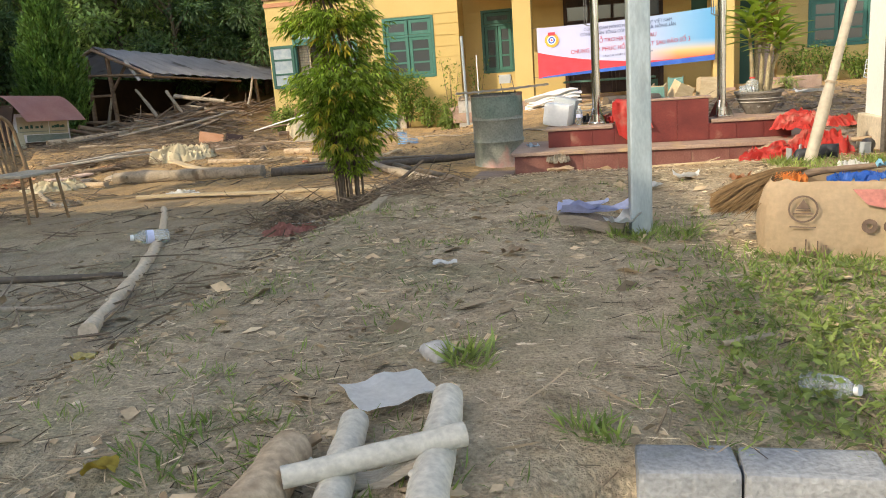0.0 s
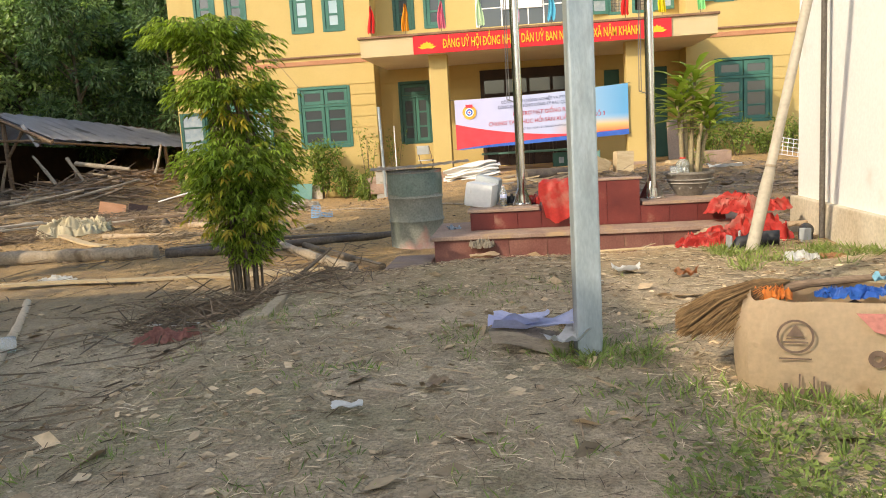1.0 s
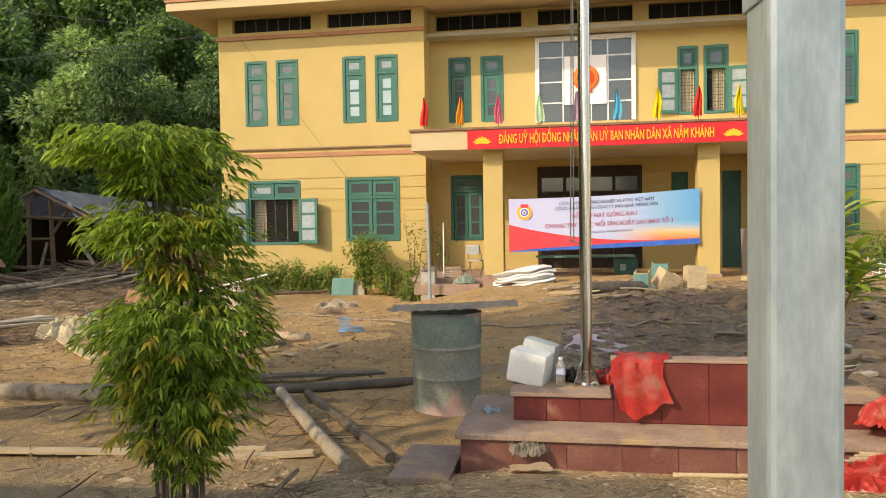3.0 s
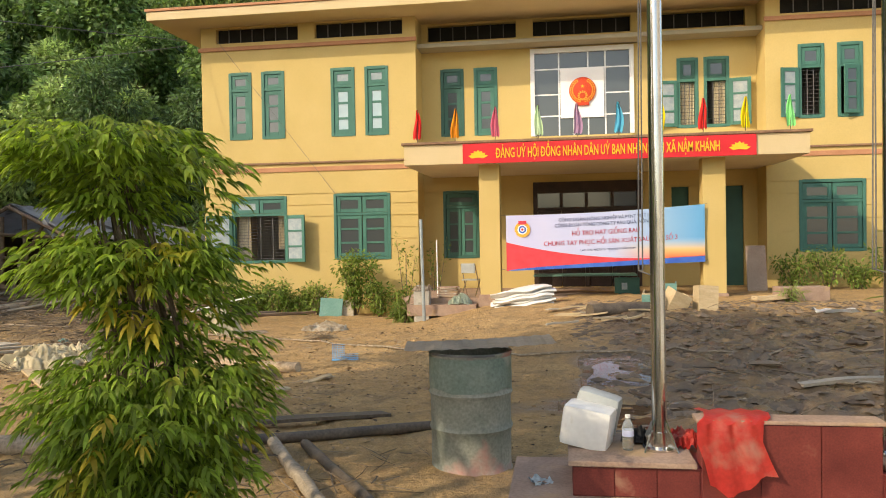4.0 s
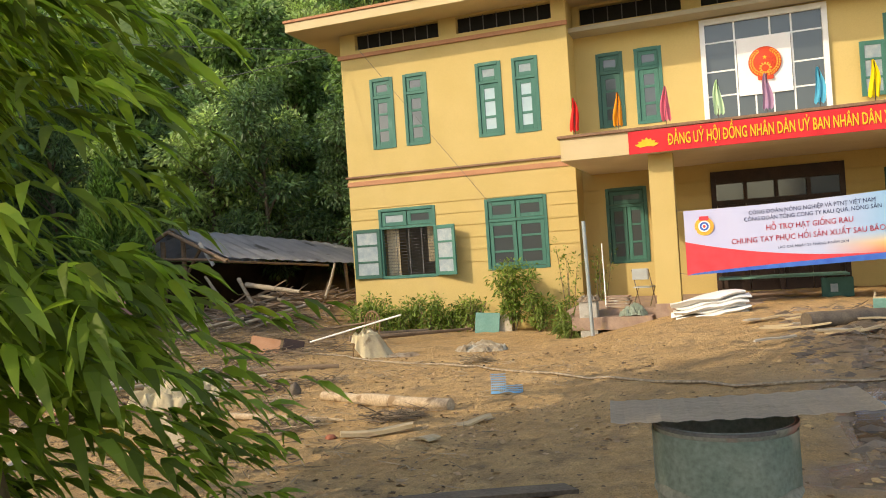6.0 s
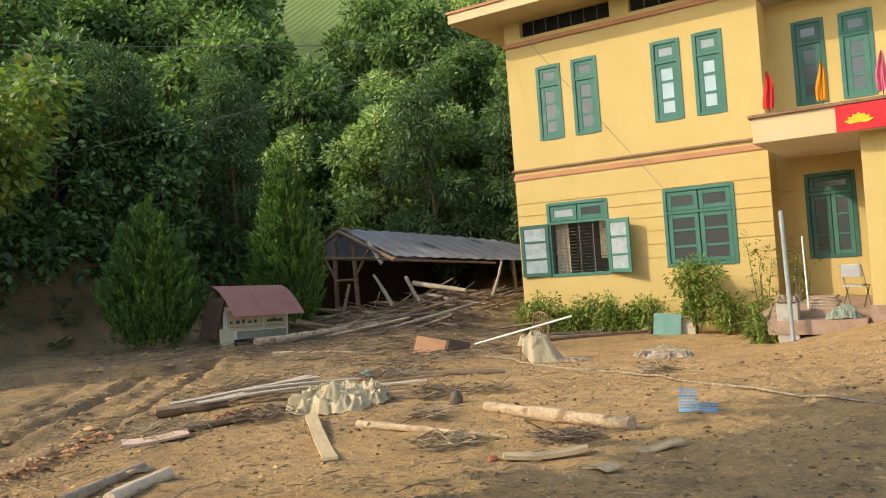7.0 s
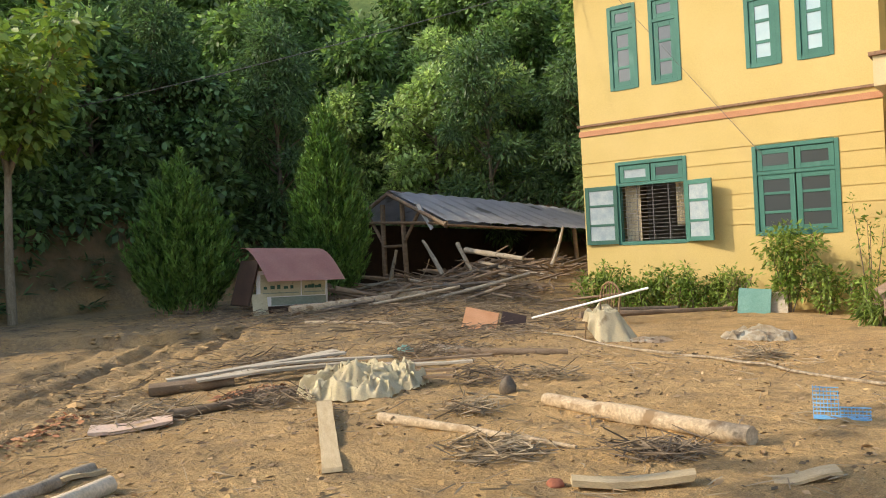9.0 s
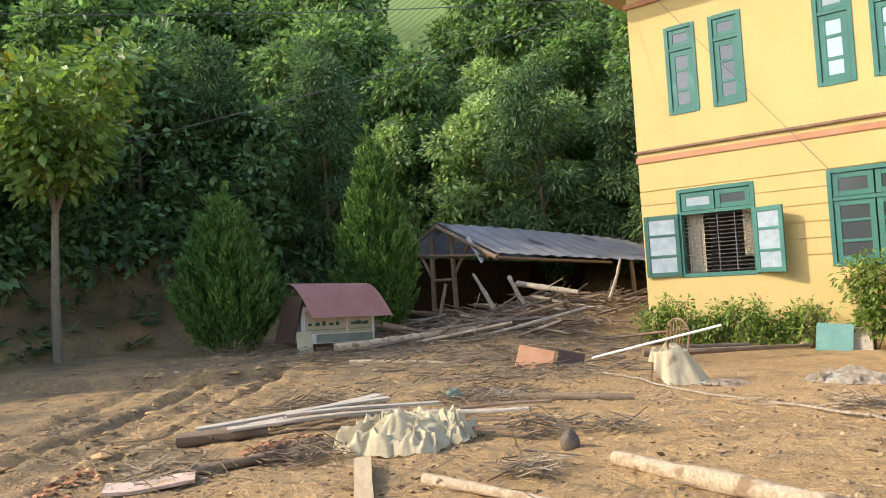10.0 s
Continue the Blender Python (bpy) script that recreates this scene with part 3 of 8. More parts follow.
# upper windows of the far wing, one leaf open
win = casing(*UPR[0], 4.72, 6.77, FY, GREENP, 0.085, 6.15)
sash(win, 6.66, 7.16, 6.2, 6.68, FY + 0.01, 1, GREENP, GLASS, 0.1)
grille(win, 6.66, 7.16, 4.8, 6.1, FY + 0.06, 12, 3)
swung(win, 6.57, 0.52, 4.75, 6.12, FY - 0.03, 14, PAPER, GREENP, -1)
win = casing(*UPR[1], 4.72, 6.77, FY, GREENP, 0.085, 6.15)
sash(win, 7.69, 8.16, 6.2, 6.68, FY + 0.01, 1, GREENP, GLASS, 0.1)
swung(win, 8.16, 0.47, 4.8, 6.12, FY - 0.03, 18, GLASS, GREENP, -1)
# recessed front
for i, (a, b) in enumerate(UPC):
    if i < 2:
        upper_window(a, b, RY, GLASS, DARKGREEN if i == 0 else GREENP)
    else:
        win = casing(a, b, 4.70, 6.76, RY, GREENP, 0.085, 6.1)
        sash(win, a + 0.09, b - 0.09, 6.15, 6.67, RY + 0.01, 1, DARKGREEN, GLASS, 0.1)
        grille(win, a + 0.09, b - 0.09, 4.8, 6.05, RY + 0.06, 12, 3)
        drape(win, a + (0.3 if i == 3 else 0.1), b - 0.1, 4.8, 6.05, RY + 0.15)
        if i == 2:
            swung(win, 3.45, 0.6, 4.73, 6.1, RY - 0.03, 10, PAPER, GREENP, -1)
        else:
            swung(win, 4.93, 0.6, 4.73, 6.1, RY - 0.03, -12, PAPER, GREENP, 1)
win = casing(*DL, RY, DARKGREEN, 0.08, 2.5)
sash(win, -3.54, -2.62, 2.55, 2.91, RY + 0.01, 1, DARKGREEN, GLASS, 0.11)
sash(win, -3.54, -3.09, 1.0, 2.46, RY + 0.03, 3, DARKGREEN, GLASS, 0.1)
sash(win, -3.07, -2.62, 1.0, 2.46, RY + 0.01, 3, GREENP, GLASS, 0.1)
for dd in (DR, DRR):
    bm = bm_()
    box(bm, dd[0], dd[1], RY + 0.1, RY + 0.14, dd[2], dd[3])
    wpart("door", bm, DARKGREEN, "dark green door leaf")
# main door: heavy dark frame, glazed transom, leaves
bm = bm_()
for a, b, c, d in ((-0.85, -0.72, 0, 3.2), (2.24, 2.37, 0, 3.2), (-0.72, 2.24, 2.86, 3.2), (-0.72, 2.24, 2.3, 2.42), (0.7, 0.82, 0, 2.3), (-0.05, 0.05, 2.42, 2.86), (0.7, 0.8, 2.42, 2.86), (1.47, 1.57, 2.42, 2.86)):
    box(bm, a, b, RY - 0.04, RY + 0.14, c, d, 0.008)
door = wpart("main_door", bm, DARKWOOD, "dark brown timber entrance with a glazed transom")
for a, b in ((-0.72, -0.05), (0.05, 0.7), (0.8, 1.47), (1.57, 2.24)):
    bm = bm_()
    box(bm, a, b, RY + 0.05, RY + 0.06, 2.42, 2.86)
    part("pane", bm, GLASS, door)
for a, b in ((-0.72, 0.0), (0.0, 0.7), (0.82, 1.5), (1.5, 2.24)):
    bm = bm_()
    box(bm, a + 0.01, b - 0.01, RY + 0.02, RY + 0.07, 0.0, 2.3, 0.006)
    box(bm, a + 0.12, b - 0.12, RY - 0.002, RY + 0.03, 0.25, 1.0, 0.02)
    box(bm, a + 0.12, b - 0.12, RY - 0.002, RY + 0.03, 1.2, 2.1, 0.02)
    part("door_leaf", bm, DARKWOOD, door)
# curtain wall with the state emblem's white board
bm = bm_()
x0, x1, z0, z1 = CW
for a, b, c, d in ((x0, x0 + 0.13, z0, z1), (x1 - 0.13, x1, z0, z1), (x0 + 0.13, x1 - 0.13, z1 - 0.14, z1)):
    box(bm, a, b, RY - 0.09, RY + 0.1, c, d, 0.01)
cwall = wpart("curtain_wall", bm, WHITEF, "white framed stair window")
bm = bm_()
for x in (-0.02, 0.42, 0.85, 1.36):
    zz = (z0, z1 - 0.14) if x in (-0.02, 1.36) else ((6.6, z1 - 0.14) if x > 0.8 else (z0, 5.2))
    box(bm, x - 0.022, x + 0.022, RY, RY + 0.05, *zz)
box(bm, 0.83, 0.87, RY, RY + 0.05, z0, 5.2)
for z in (5.2, 6.62):
    box(bm, x0 + 0.13, x1 - 0.13, RY + 0.003, RY + 0.047, z - 0.02, z + 0.02)
for a, b in ((x0 + 0.13, -0.02), (1.36, x1 - 0.13)):
    box(bm, a, b, RY + 0.003, RY + 0.047, 5.83, 5.87)
part("mullion", bm, WHITEF, cwall)
bm = bm_()
box(bm, x0 + 0.13, x1 - 0.13, RY + 0.02, RY + 0.03, z0, z1 - 0.14)
part("pane", bm, GLASS, cwall)
bm = bm_()
box(bm, 0.02, 1.32, RY - 0.05, RY - 0.005, 5.12, 6.62, 0.006)
part("white_panel", bm, WHITEP, cwall, "white emblem panel")
EMB = mat("emblem_orange", (0.80, 0.36, 0.05), (0.88, 0.46, 0.08), 14, 0.5, 0.5, 40, spread=0.2)
EMR = mat("emblem_red", (0.62, 0.05, 0.02), (0.7, 0.08, 0.03), 8, 0.5, 0.1)
emblem = thing("emblem", "round red and gold emblem with a star, on a white panel", "emblem", pose(0.68, RY - 0.05, 5.93))
bm = bm_()
lathe(bm, [(0.001, 0.05), (0.385, 0.05), (0.40, 0.04), (0.40, 0.0)], 44)
bm.transform(Matrix.Rotation(radians(90), 4, "X"))
part("disc", bm, EMR, emblem, "red enamel disc", smooth=40)
for sg in (-1, 1):
    bm = bm_()
    for k in range(13):
        for rr, tw in ((0.355, 0.5), (0.30, -0.5)):
            q = radians(-78 + 11.5 * k)
            c = Vector((sg * math.cos(q) * rr, -0.056, math.sin(q) * rr))
            w = Matrix.Translation(c) @ Matrix.Rotation(-sg * (q + tw) if sg > 0 else -(math.pi - q - tw), 4, "Y")
            vs = [bm.verts.new(w @ Vector(p)) for p in ((0, 0, -0.045), (0.02, -0.012, 0), (0, 0, 0.045), (-0.02, -0.012, 0))]
            bm.faces.new(vs)
    part("grain_ear", bm, EMB, emblem, "gold ear of grain")
bm = bm_()
box(bm, -0.19, 0.19, -0.07, -0.02, -0.46, -0.36, 0.02)
part("ribbon", bm, EMR, emblem)
bm = bm_()
for k in range(12):
    q = 2 * math.pi * k / 12
    c = Vector((0.12 * math.cos(q), -0.06, -0.16 + 0.12 * math.sin(q)))
    box(bm, -0.02, 0.02, -0.008, 0.008, -0.03, 0.03, 0, Matrix.Translation(c) @ Matrix.Rotation(-q + math.pi / 2, 4, "Y"))
part("cog_wheel", bm, EMB, emblem, "gold cog wheel")


def star(bm, cx, cz, r, y, d=0.02):
    pts = []
    for k in range(10):
        q = math.pi / 2 + k * math.pi / 5
        rr = r if k % 2 == 0 else r * 0.4
        pts.append(bm.verts.new((cx + rr * math.cos(q), y, cz + rr * math.sin(q))))
    c = bm.verts.new((cx, y - d, cz))
    for k in range(10):
        bm.faces.new((pts[k], pts[(k + 1) % 10], c))


bm = bm_()
star(bm, 0, 0.12, 0.12, -0.04)
part("star", bm, GOLD, emblem)

# porch: slab, parapet, cap, columns, floor and steps
CX0, CX1, CYF = -3.97, 5.85, 23.4
bm = bm_()
box(bm, CX0, CX1, CYF, RY - 0.003, 3.43, 3.6)
porch = wpart("porch_roof", bm, SOFFIT, "concrete porch roof slab")
bm = bm_()
box(bm, CX0, CX1, CYF - 0.004, CYF + 0.12, 3.434, 3.93)
box(bm, CX0 - 0.004, CX0 + 0.12, CYF + 0.12, FY - 0.04, 3.434, 3.93)
box(bm, CX1 - 0.12, CX1 + 0.004, CYF + 0.12, FY - 0.04, 3.434, 3.93)
part("parapet", bm, CREAM, porch, "cream parapet")
bm = bm_()
box(bm, CX0 - 0.06, CX1 + 0.06, CYF - 0.06, CYF + 0.18, 3.934, 4.0, 0.01)
box(bm, CX0 - 0.06, CX0 + 0.18, CYF + 0.18, FY - 0.08, 3.936, 3.998)
box(bm, CX1 - 0.18, CX1 + 0.06, CYF + 0.18, FY - 0.08, 3.936, 3.998)
part("coping", bm, BROWNCAP, porch, "mossy brown coping")
for a, b in ((-2.1, -1.57), (3.45, 4.0)):
    bm = bm_()
    box(bm, a, b, 23.8, 24.3, -0.35, 3.43, 0.012)
    c = wpart("column", bm, YELLOW, "square yellow porch column")
    bm = bm_()
    box(bm, a - 0.04, b + 0.04, 23.76, 24.34, -0.4, 0.08, 0.01)
    part("base", bm, MUDTILE, c)
bm = bm_()
box(bm, -4.2, 5.65, 24.0, RY, -0.4, -0.02, 0.01)
wpart("porch_floor", bm, MUDTILE, "muddy tiled porch floor")
bm = bm_()
box(bm, -4.0, -2.2, 23.55, 24.0, -0.45, -0.16, 0.01)
wpart("step", bm, MUDTILE)

# red name board
board = thing("name_board", "long red board with yellow capitals and lotus flowers", "sign", pose(1.09, CYF, 3.42))
bm = bm_()
box(bm, -3.54, 3.54, -0.045, -0.006, 0.0, 0.50, 0.006)
part("panel", bm, REDSIGN, board)
lettering("ĐẢNG UỶ HỘI ĐỒNG NHÂN DÂN UỶ BAN NHÂN DÂN XÃ NẬM KHÁNH", 0.35, GOLD, board, pose(0, -0.05, 0.235, 90), 0.012, width=5.4, bold=0.004)


def lotus(cx):
    bm = bm_()
    for ang, ln, w in ((0, 0.19, 0.075), (32, 0.19, 0.07), (-32, 0.19, 0.07), (60, 0.22, 0.06), (-60, 0.22, 0.06), (80, 0.26, 0.045), (-80, 0.26, 0.045)):
        m = Matrix.Translation((cx, -0.05, 0.15)) @ Matrix.Rotation(radians(ang), 4, "Y")
        vs = [bm.verts.new(m @ Vector(p)) for p in ((0, 0, 0), (w, -0.012, ln * 0.55), (0, -0.004, ln), (-w, -0.012, ln * 0.55))]
        bm.faces.new(vs)
    part("lotus", bm, GOLD, board, "yellow lotus flower")


lotus(-3.15), lotus(3.15)

# pennants along the parapet
FLAG = {}
for nm, c in (("red", (0.75, 0.03, 0.03)), ("orange", (0.85, 0.30, 0.02)), ("pink", (0.75, 0.15, 0.25)), ("pale_green", (0.55, 0.75, 0.5)), ("mauve", (0.45, 0.27, 0.45)), ("blue", (0.08, 0.45, 0.7)), ("yellow", (0.85, 0.65, 0.02)), ("green", (0.25, 0.8, 0.3))):
    FLAG[nm] = mat(nm + "_cloth", c, tuple(k * 0.9 for k in c), 6, 0.8, 0.1, 60, spread=0.08, leafy=0.25)
for k, (x, nm) in enumerate(((-3.62, "red"), (-2.65, "orange"), (-1.63, "pink"), (-0.55, "pale_green"), (0.42, "mauve"), (1.42, "blue"), (2.42, "yellow"), (3.42, "red"), (4.4, "yellow"), (5.42, "green"))):
    f = thing("pennant", nm.replace("_", " ") + " pennant drooping from a thin stick on the parapet", "flag", pose(x, CYF + 0.05, 3.998), "pennants on the porch")
    bm = bm_()
    tube(bm, [(0, 0, 0), (0.02, 0, 0.85)], 0.009, 6)
    part("stick", bm, DARKWOOD, f)
    bm = bm_()
    rows = 9
    grid = []
    for i in range(rows + 1):
        u = i / rows
        w = 0.04 + 0.17 * math.sin(min(1, u * 1.3) * 1.5)
        grid.append([bm.verts.new((-0.03 + 0.02 * (1 - u) + w * (j / 6 - 0.35) + 0.02 * math.sin(u * 5 + k), 0.03 * math.sin(j * 1.9 + k + u * 2), 0.84 - u * (0.72 + 0.05 * (j % 2)))) for j in range(7)])
    for p, q in zip(grid, grid[1:]):
        for j in range(6):
            bm.faces.new((p[j], p[j + 1], q[j + 1], q[j]))
    part("cloth", bm, FLAG[nm], f, smooth=80)


# printed banner between the columns
def banner_material():
    m = bpy.data.materials.new("printed_banner")
    m.use_nodes = True
    t = m.node_tree
    n, l = t.nodes, t.links
    co = n.new("ShaderNodeTexCoord")
    sep = n.new("ShaderNodeSeparateXYZ")
    l.new(co.outputs["Generated"], sep.inputs[0])

    def ramp(sock, stops):
        r = n.new("ShaderNodeValToRGB")
        e = r.color_ramp.elements
        while len(e) < len(stops):
            e.new(0.5)
        for k, (p, c) in enumerate(stops):
            e[k].position, e[k].color = p, (*c, 1)
        l.new(sock, r.inputs[0])
        return r.outputs[0]

    sky_c = ramp(sep.outputs["X"], [(0.0, (0.50, 0.51, 0.74)), (0.6, (0.47, 0.53, 0.74)), (0.82, (0.22, 0.43, 0.66)), (1.0, (0.09, 0.34, 0.62))])
    hor = ramp(sep.outputs["Z"], [(0.0, (0.70, 0.12, 0.06)), (0.2, (0.75, 0.2, 0.08)), (0.33, (0.78, 0.5, 0.2)), (0.5, (0.3, 0.55, 0.8))])
    mx = n.new("ShaderNodeMix")
    mx.data_type = "RGBA"
    a = n.new("ShaderNodeMapRange")
    a.inputs["From Min"].default_value, a.inputs["From Max"].default_value = 0.55, 0.8
    l.new(sep.outputs["X"], a.inputs["Value"])
    bnd = n.new("ShaderNodeMapRange")
    bnd.inputs["From Min"].default_value, bnd.inputs["From Max"].default_value = 0.5, 0.3
    l.new(sep.outputs["Z"], bnd.inputs["Value"])
    mu = n.new("ShaderNodeMath")
    mu.operation = "MULTIPLY"
    l.new(a.outputs[0], mu.inputs[0])
    l.new(bnd.outputs[0], mu.inputs[1])
    l.new(mu.outputs[0], mx.inputs[0])
    l.new(sky_c, mx.inputs[6])
    l.new(hor, mx.inputs[7])
    b = n["Principled BSDF"]
    l.new(mx.outputs[2], b.inputs["Base Color"])
    b.inputs["Roughness"].default_value = 0.55
    return m


BAN_L = 4.89


def ban(u, v):
    """Point of the hung sheet: u along, v up, both 0 to 1."""
    sag = 0.05 * math.sin(math.pi * u) * v
    return Vector((u * BAN_L, 0.03 * math.sin(u * 9 + v * 2) * math.sin(math.pi * u) + 0.015 * math.sin(u * 31 + v * 5), v * 1.42 + 0.185 * u - sag))


def strip(bm, lo, hi, n=40, k=6, lift=0.0):
    rows = [[bm.verts.new(ban(i / n, lo(i / n) + (hi(i / n) - lo(i / n)) * j / k) + Vector((0, -lift, 0))) for j in range(k + 1)] for i in range(n + 1)]
    for p, q in zip(rows, rows[1:]):
        for j in range(k):
            bm.faces.new((p[j], q[j], q[j + 1], p[j + 1]))


banner = thing("banner", "printed vinyl relief-campaign banner tied between porch columns", "banner", pose(-1.41, 23.72, 0.68))
bm = bm_()
strip(bm, lambda u: 0.0, lambda u: 1.0)
part("sheet", bm, banner_material(), banner, smooth=80)
BLUEP = mat("blue_print", (0.03, 0.10, 0.45), (0.05, 0.16, 0.55), 4, 0.55, 0.0, spread=0.05)
REDP = mat("red_print", (0.62, 0.05, 0.07), (0.68, 0.07, 0.09), 4, 0.55, 0.0, spread=0.05)
bm = bm_()
strip(bm, lambda u: 0.09 * u ** 0.5, lambda u: max(0.10 * u ** 0.5, 0.42 * (1 - u * 1.15) ** 2 + 0.10) if u < 0.85 else 0.11, 40, 2, 0.008)
part("red_stripe", bm, REDP, banner, smooth=80)
bm = bm_()
strip(bm, lambda u: 0.0, lambda u: 0.105 * u ** 0.45, 40, 2, 0.009)
part("blue_stripe", bm, BLUEP, banner, smooth=80)
NAVY = mat("navy_print", (0.05, 0.06, 0.16), (0.06, 0.08, 0.2), 4, 0.6, 0.0, spread=0.05)
for body, size, mt, u, v, w in (
    ("CÔNG ĐOÀN NÔNG NGHIỆP VÀ PTNT VIỆT NAM", 0.13, NAVY, 0.52, 0.885, 2.42),
    ("CÔNG ĐOÀN TỔNG CÔNG TY RAU QUẢ, NÔNG SẢN", 0.13, NAVY, 0.52, 0.785, 2.62),
    ("HỖ TRỢ HẠT GIỐNG RAU", 0.17, REDP, 0.51, 0.63, 1.66),
    ("CHUNG TAY PHỤC HỒI SẢN XUẤT SAU BÃO SỐ 3", 0.17, REDP, 0.53, 0.46, 3.28),
    ("LÀO CAI, NGÀY 21 THÁNG 9 NĂM 2024", 0.08, NAVY, 0.52, 0.315, 1.35),
):
    ob = lettering(body, size, mt, banner, pose(0, 0, 0, 90), 0.001, width=w)
    for vert in ob.data.vertices:
        uu, vv = u + vert.co.x / BAN_L, v + vert.co.z / 1.42
        vert.co = ban(uu, vv) + Vector((0, -0.012, 0))
bm = bm_()
lathe(bm, [(0.001, 0), (0.2, 0.0), (0.2, 0.004), (0.12, 0.005), (0.115, 0.008), (0.001, 0.008)], 30)
bmesh.ops.transform(bm, matrix=Matrix.Translation(ban(0.085, 0.74) + Vector((0, -0.012, 0))) @ Matrix.Rotation(radians(90), 4, "X"), verts=bm.verts[:])
part("badge", bm, EMB, banner, "round orange badge")
for r0, r1, dy, mt, nm in ((0.001, 0.125, 0.022, WHITEP, "badge_field"), (0.055, 0.095, 0.026, BLUEP, "badge_cog"), (0.001, 0.03, 0.026, REDP, "badge_heart")):
    bm = bm_()
    lathe(bm, [(r0, 0.0), (r1, 0.0)], 26)
    bmesh.ops.transform(bm, matrix=Matrix.Translation(ban(0.085, 0.74) + Vector((0, -dy, 0))) @ Matrix.Rotation(radians(90), 4, "X"), verts=bm.verts[:])
    part(nm, bm, mt, banner)
bm = bm_()
box(bm, -0.10, 0.10, -0.03, -0.026, 0.13, 0.22, 0, Matrix.Translation(ban(0.085, 0.74)))
part("badge_flag", bm, REDP, banner, "small red flag on the badge")
for u, v in ((0.0, 1.0), (1.0, 1.0), (0.0, 0.02), (1.0, 0.02)):
    bm = bm_()
    p = ban(u, v)
    tube(bm, [p, p + Vector((0.12 if u else -0.2, 0.15, 0.03))], 0.006, 5)
    part("tie", bm, IRON, banner)


# ---- flag podium ----
podium = thing("flag_podium", "stepped flagpole podium in dark red tiles with muddy treads", "podium", pose(1.0, 7.9, 0.0))


def pbox(name, x0, x1, y0, y1, z0, z1, mt, lab="", bev=0.006):
    bm = bm_()
    box(bm, x0 - 1.0, x1 - 1.0, y0 - 7.9, y1 - 7.9, z0, z1, bev)
    return part(name, bm, mt, podium, lab)


pbox("lower_tier", -0.26, 2.45, 7.28, 8.22, -0.2, 0.295, mat("muddy_red_tile", (0.19, 0.075, 0.06), (0.26, 0.165, 0.12), 3.5, 0.7, 0.2, 60, spread=0.25, c3=(0.40, 0.27, 0.16), cut3=0.52, scale3=2.2))
pbox("lower_tread", -0.29, 2.48, 7.25, 8.25, 0.298, 0.33, MUDTILE)
pbox("upper_tier", 0.02, 2.10, 7.60, 8.14, 0.20, 0.475, REDTILE)
for xa, xb in ((0.0, 0.60), (1.44, 2.12)):
    pbox("upper_tread", xa, xb, 7.575, 8.16, 0.478, 0.505, MUDTILE)
pbox("plinth", 0.62, 1.42, 7.602, 7.71, 0.478, 0.69, REDTILE)
pbox("plinth_cap", 0.60, 1.44, 7.585, 7.73, 0.693, 0.712, MUDTILE)


def facing(x0, x1, y, z0, z1, wide, mt):
    """Square red tiles laid on a riser, with open joints."""
    n = max(1, round((x1 - x0) / wide))
    for k in range(n):
        a, b = x0 + (x1 - x0) * k / n, x0 + (x1 - x0) * (k + 1) / n
        pbox("tile", a + 0.002, b - 0.002, y - 0.007, y - 0.0005, z0, z1, mt, "", 0.0015)


TILES = mat("red_facing_tile", (0.115, 0.025, 0.023), (0.20, 0.045, 0.038), 5, 0.4, 0.06, 120, spread=0.22, c3=(0.30, 0.17, 0.12), cut3=0.62, scale3=5)
facing(0.02, 0.615, 7.60, 0.336, 0.473, 0.2, TILES)
facing(0.622, 1.42, 7.60, 0.336, 0.690, 0.27, TILES)
facing(1.426, 2.10, 7.60, 0.336, 0.473, 0.22, TILES)
facing(-0.26, 2.45, 7.28, 0.0, 0.293, 0.30, mat("muddy_facing_tile", (0.15, 0.05, 0.042), (0.24, 0.11, 0.085), 4, 0.6, 0.1, 80, spread=0.25, c3=(0.36, 0.24, 0.15), cut3=0.56, scale3=3))
bm = bm_()
box(bm, -0.65, -0.3, 7.1, 7.75, 0.02, 0.12, 0.01, None)
slab = link("broken_slab", bm, MUDTILE)
tagged(slab, "broken tile-faced step slab lying in mud", "slab")

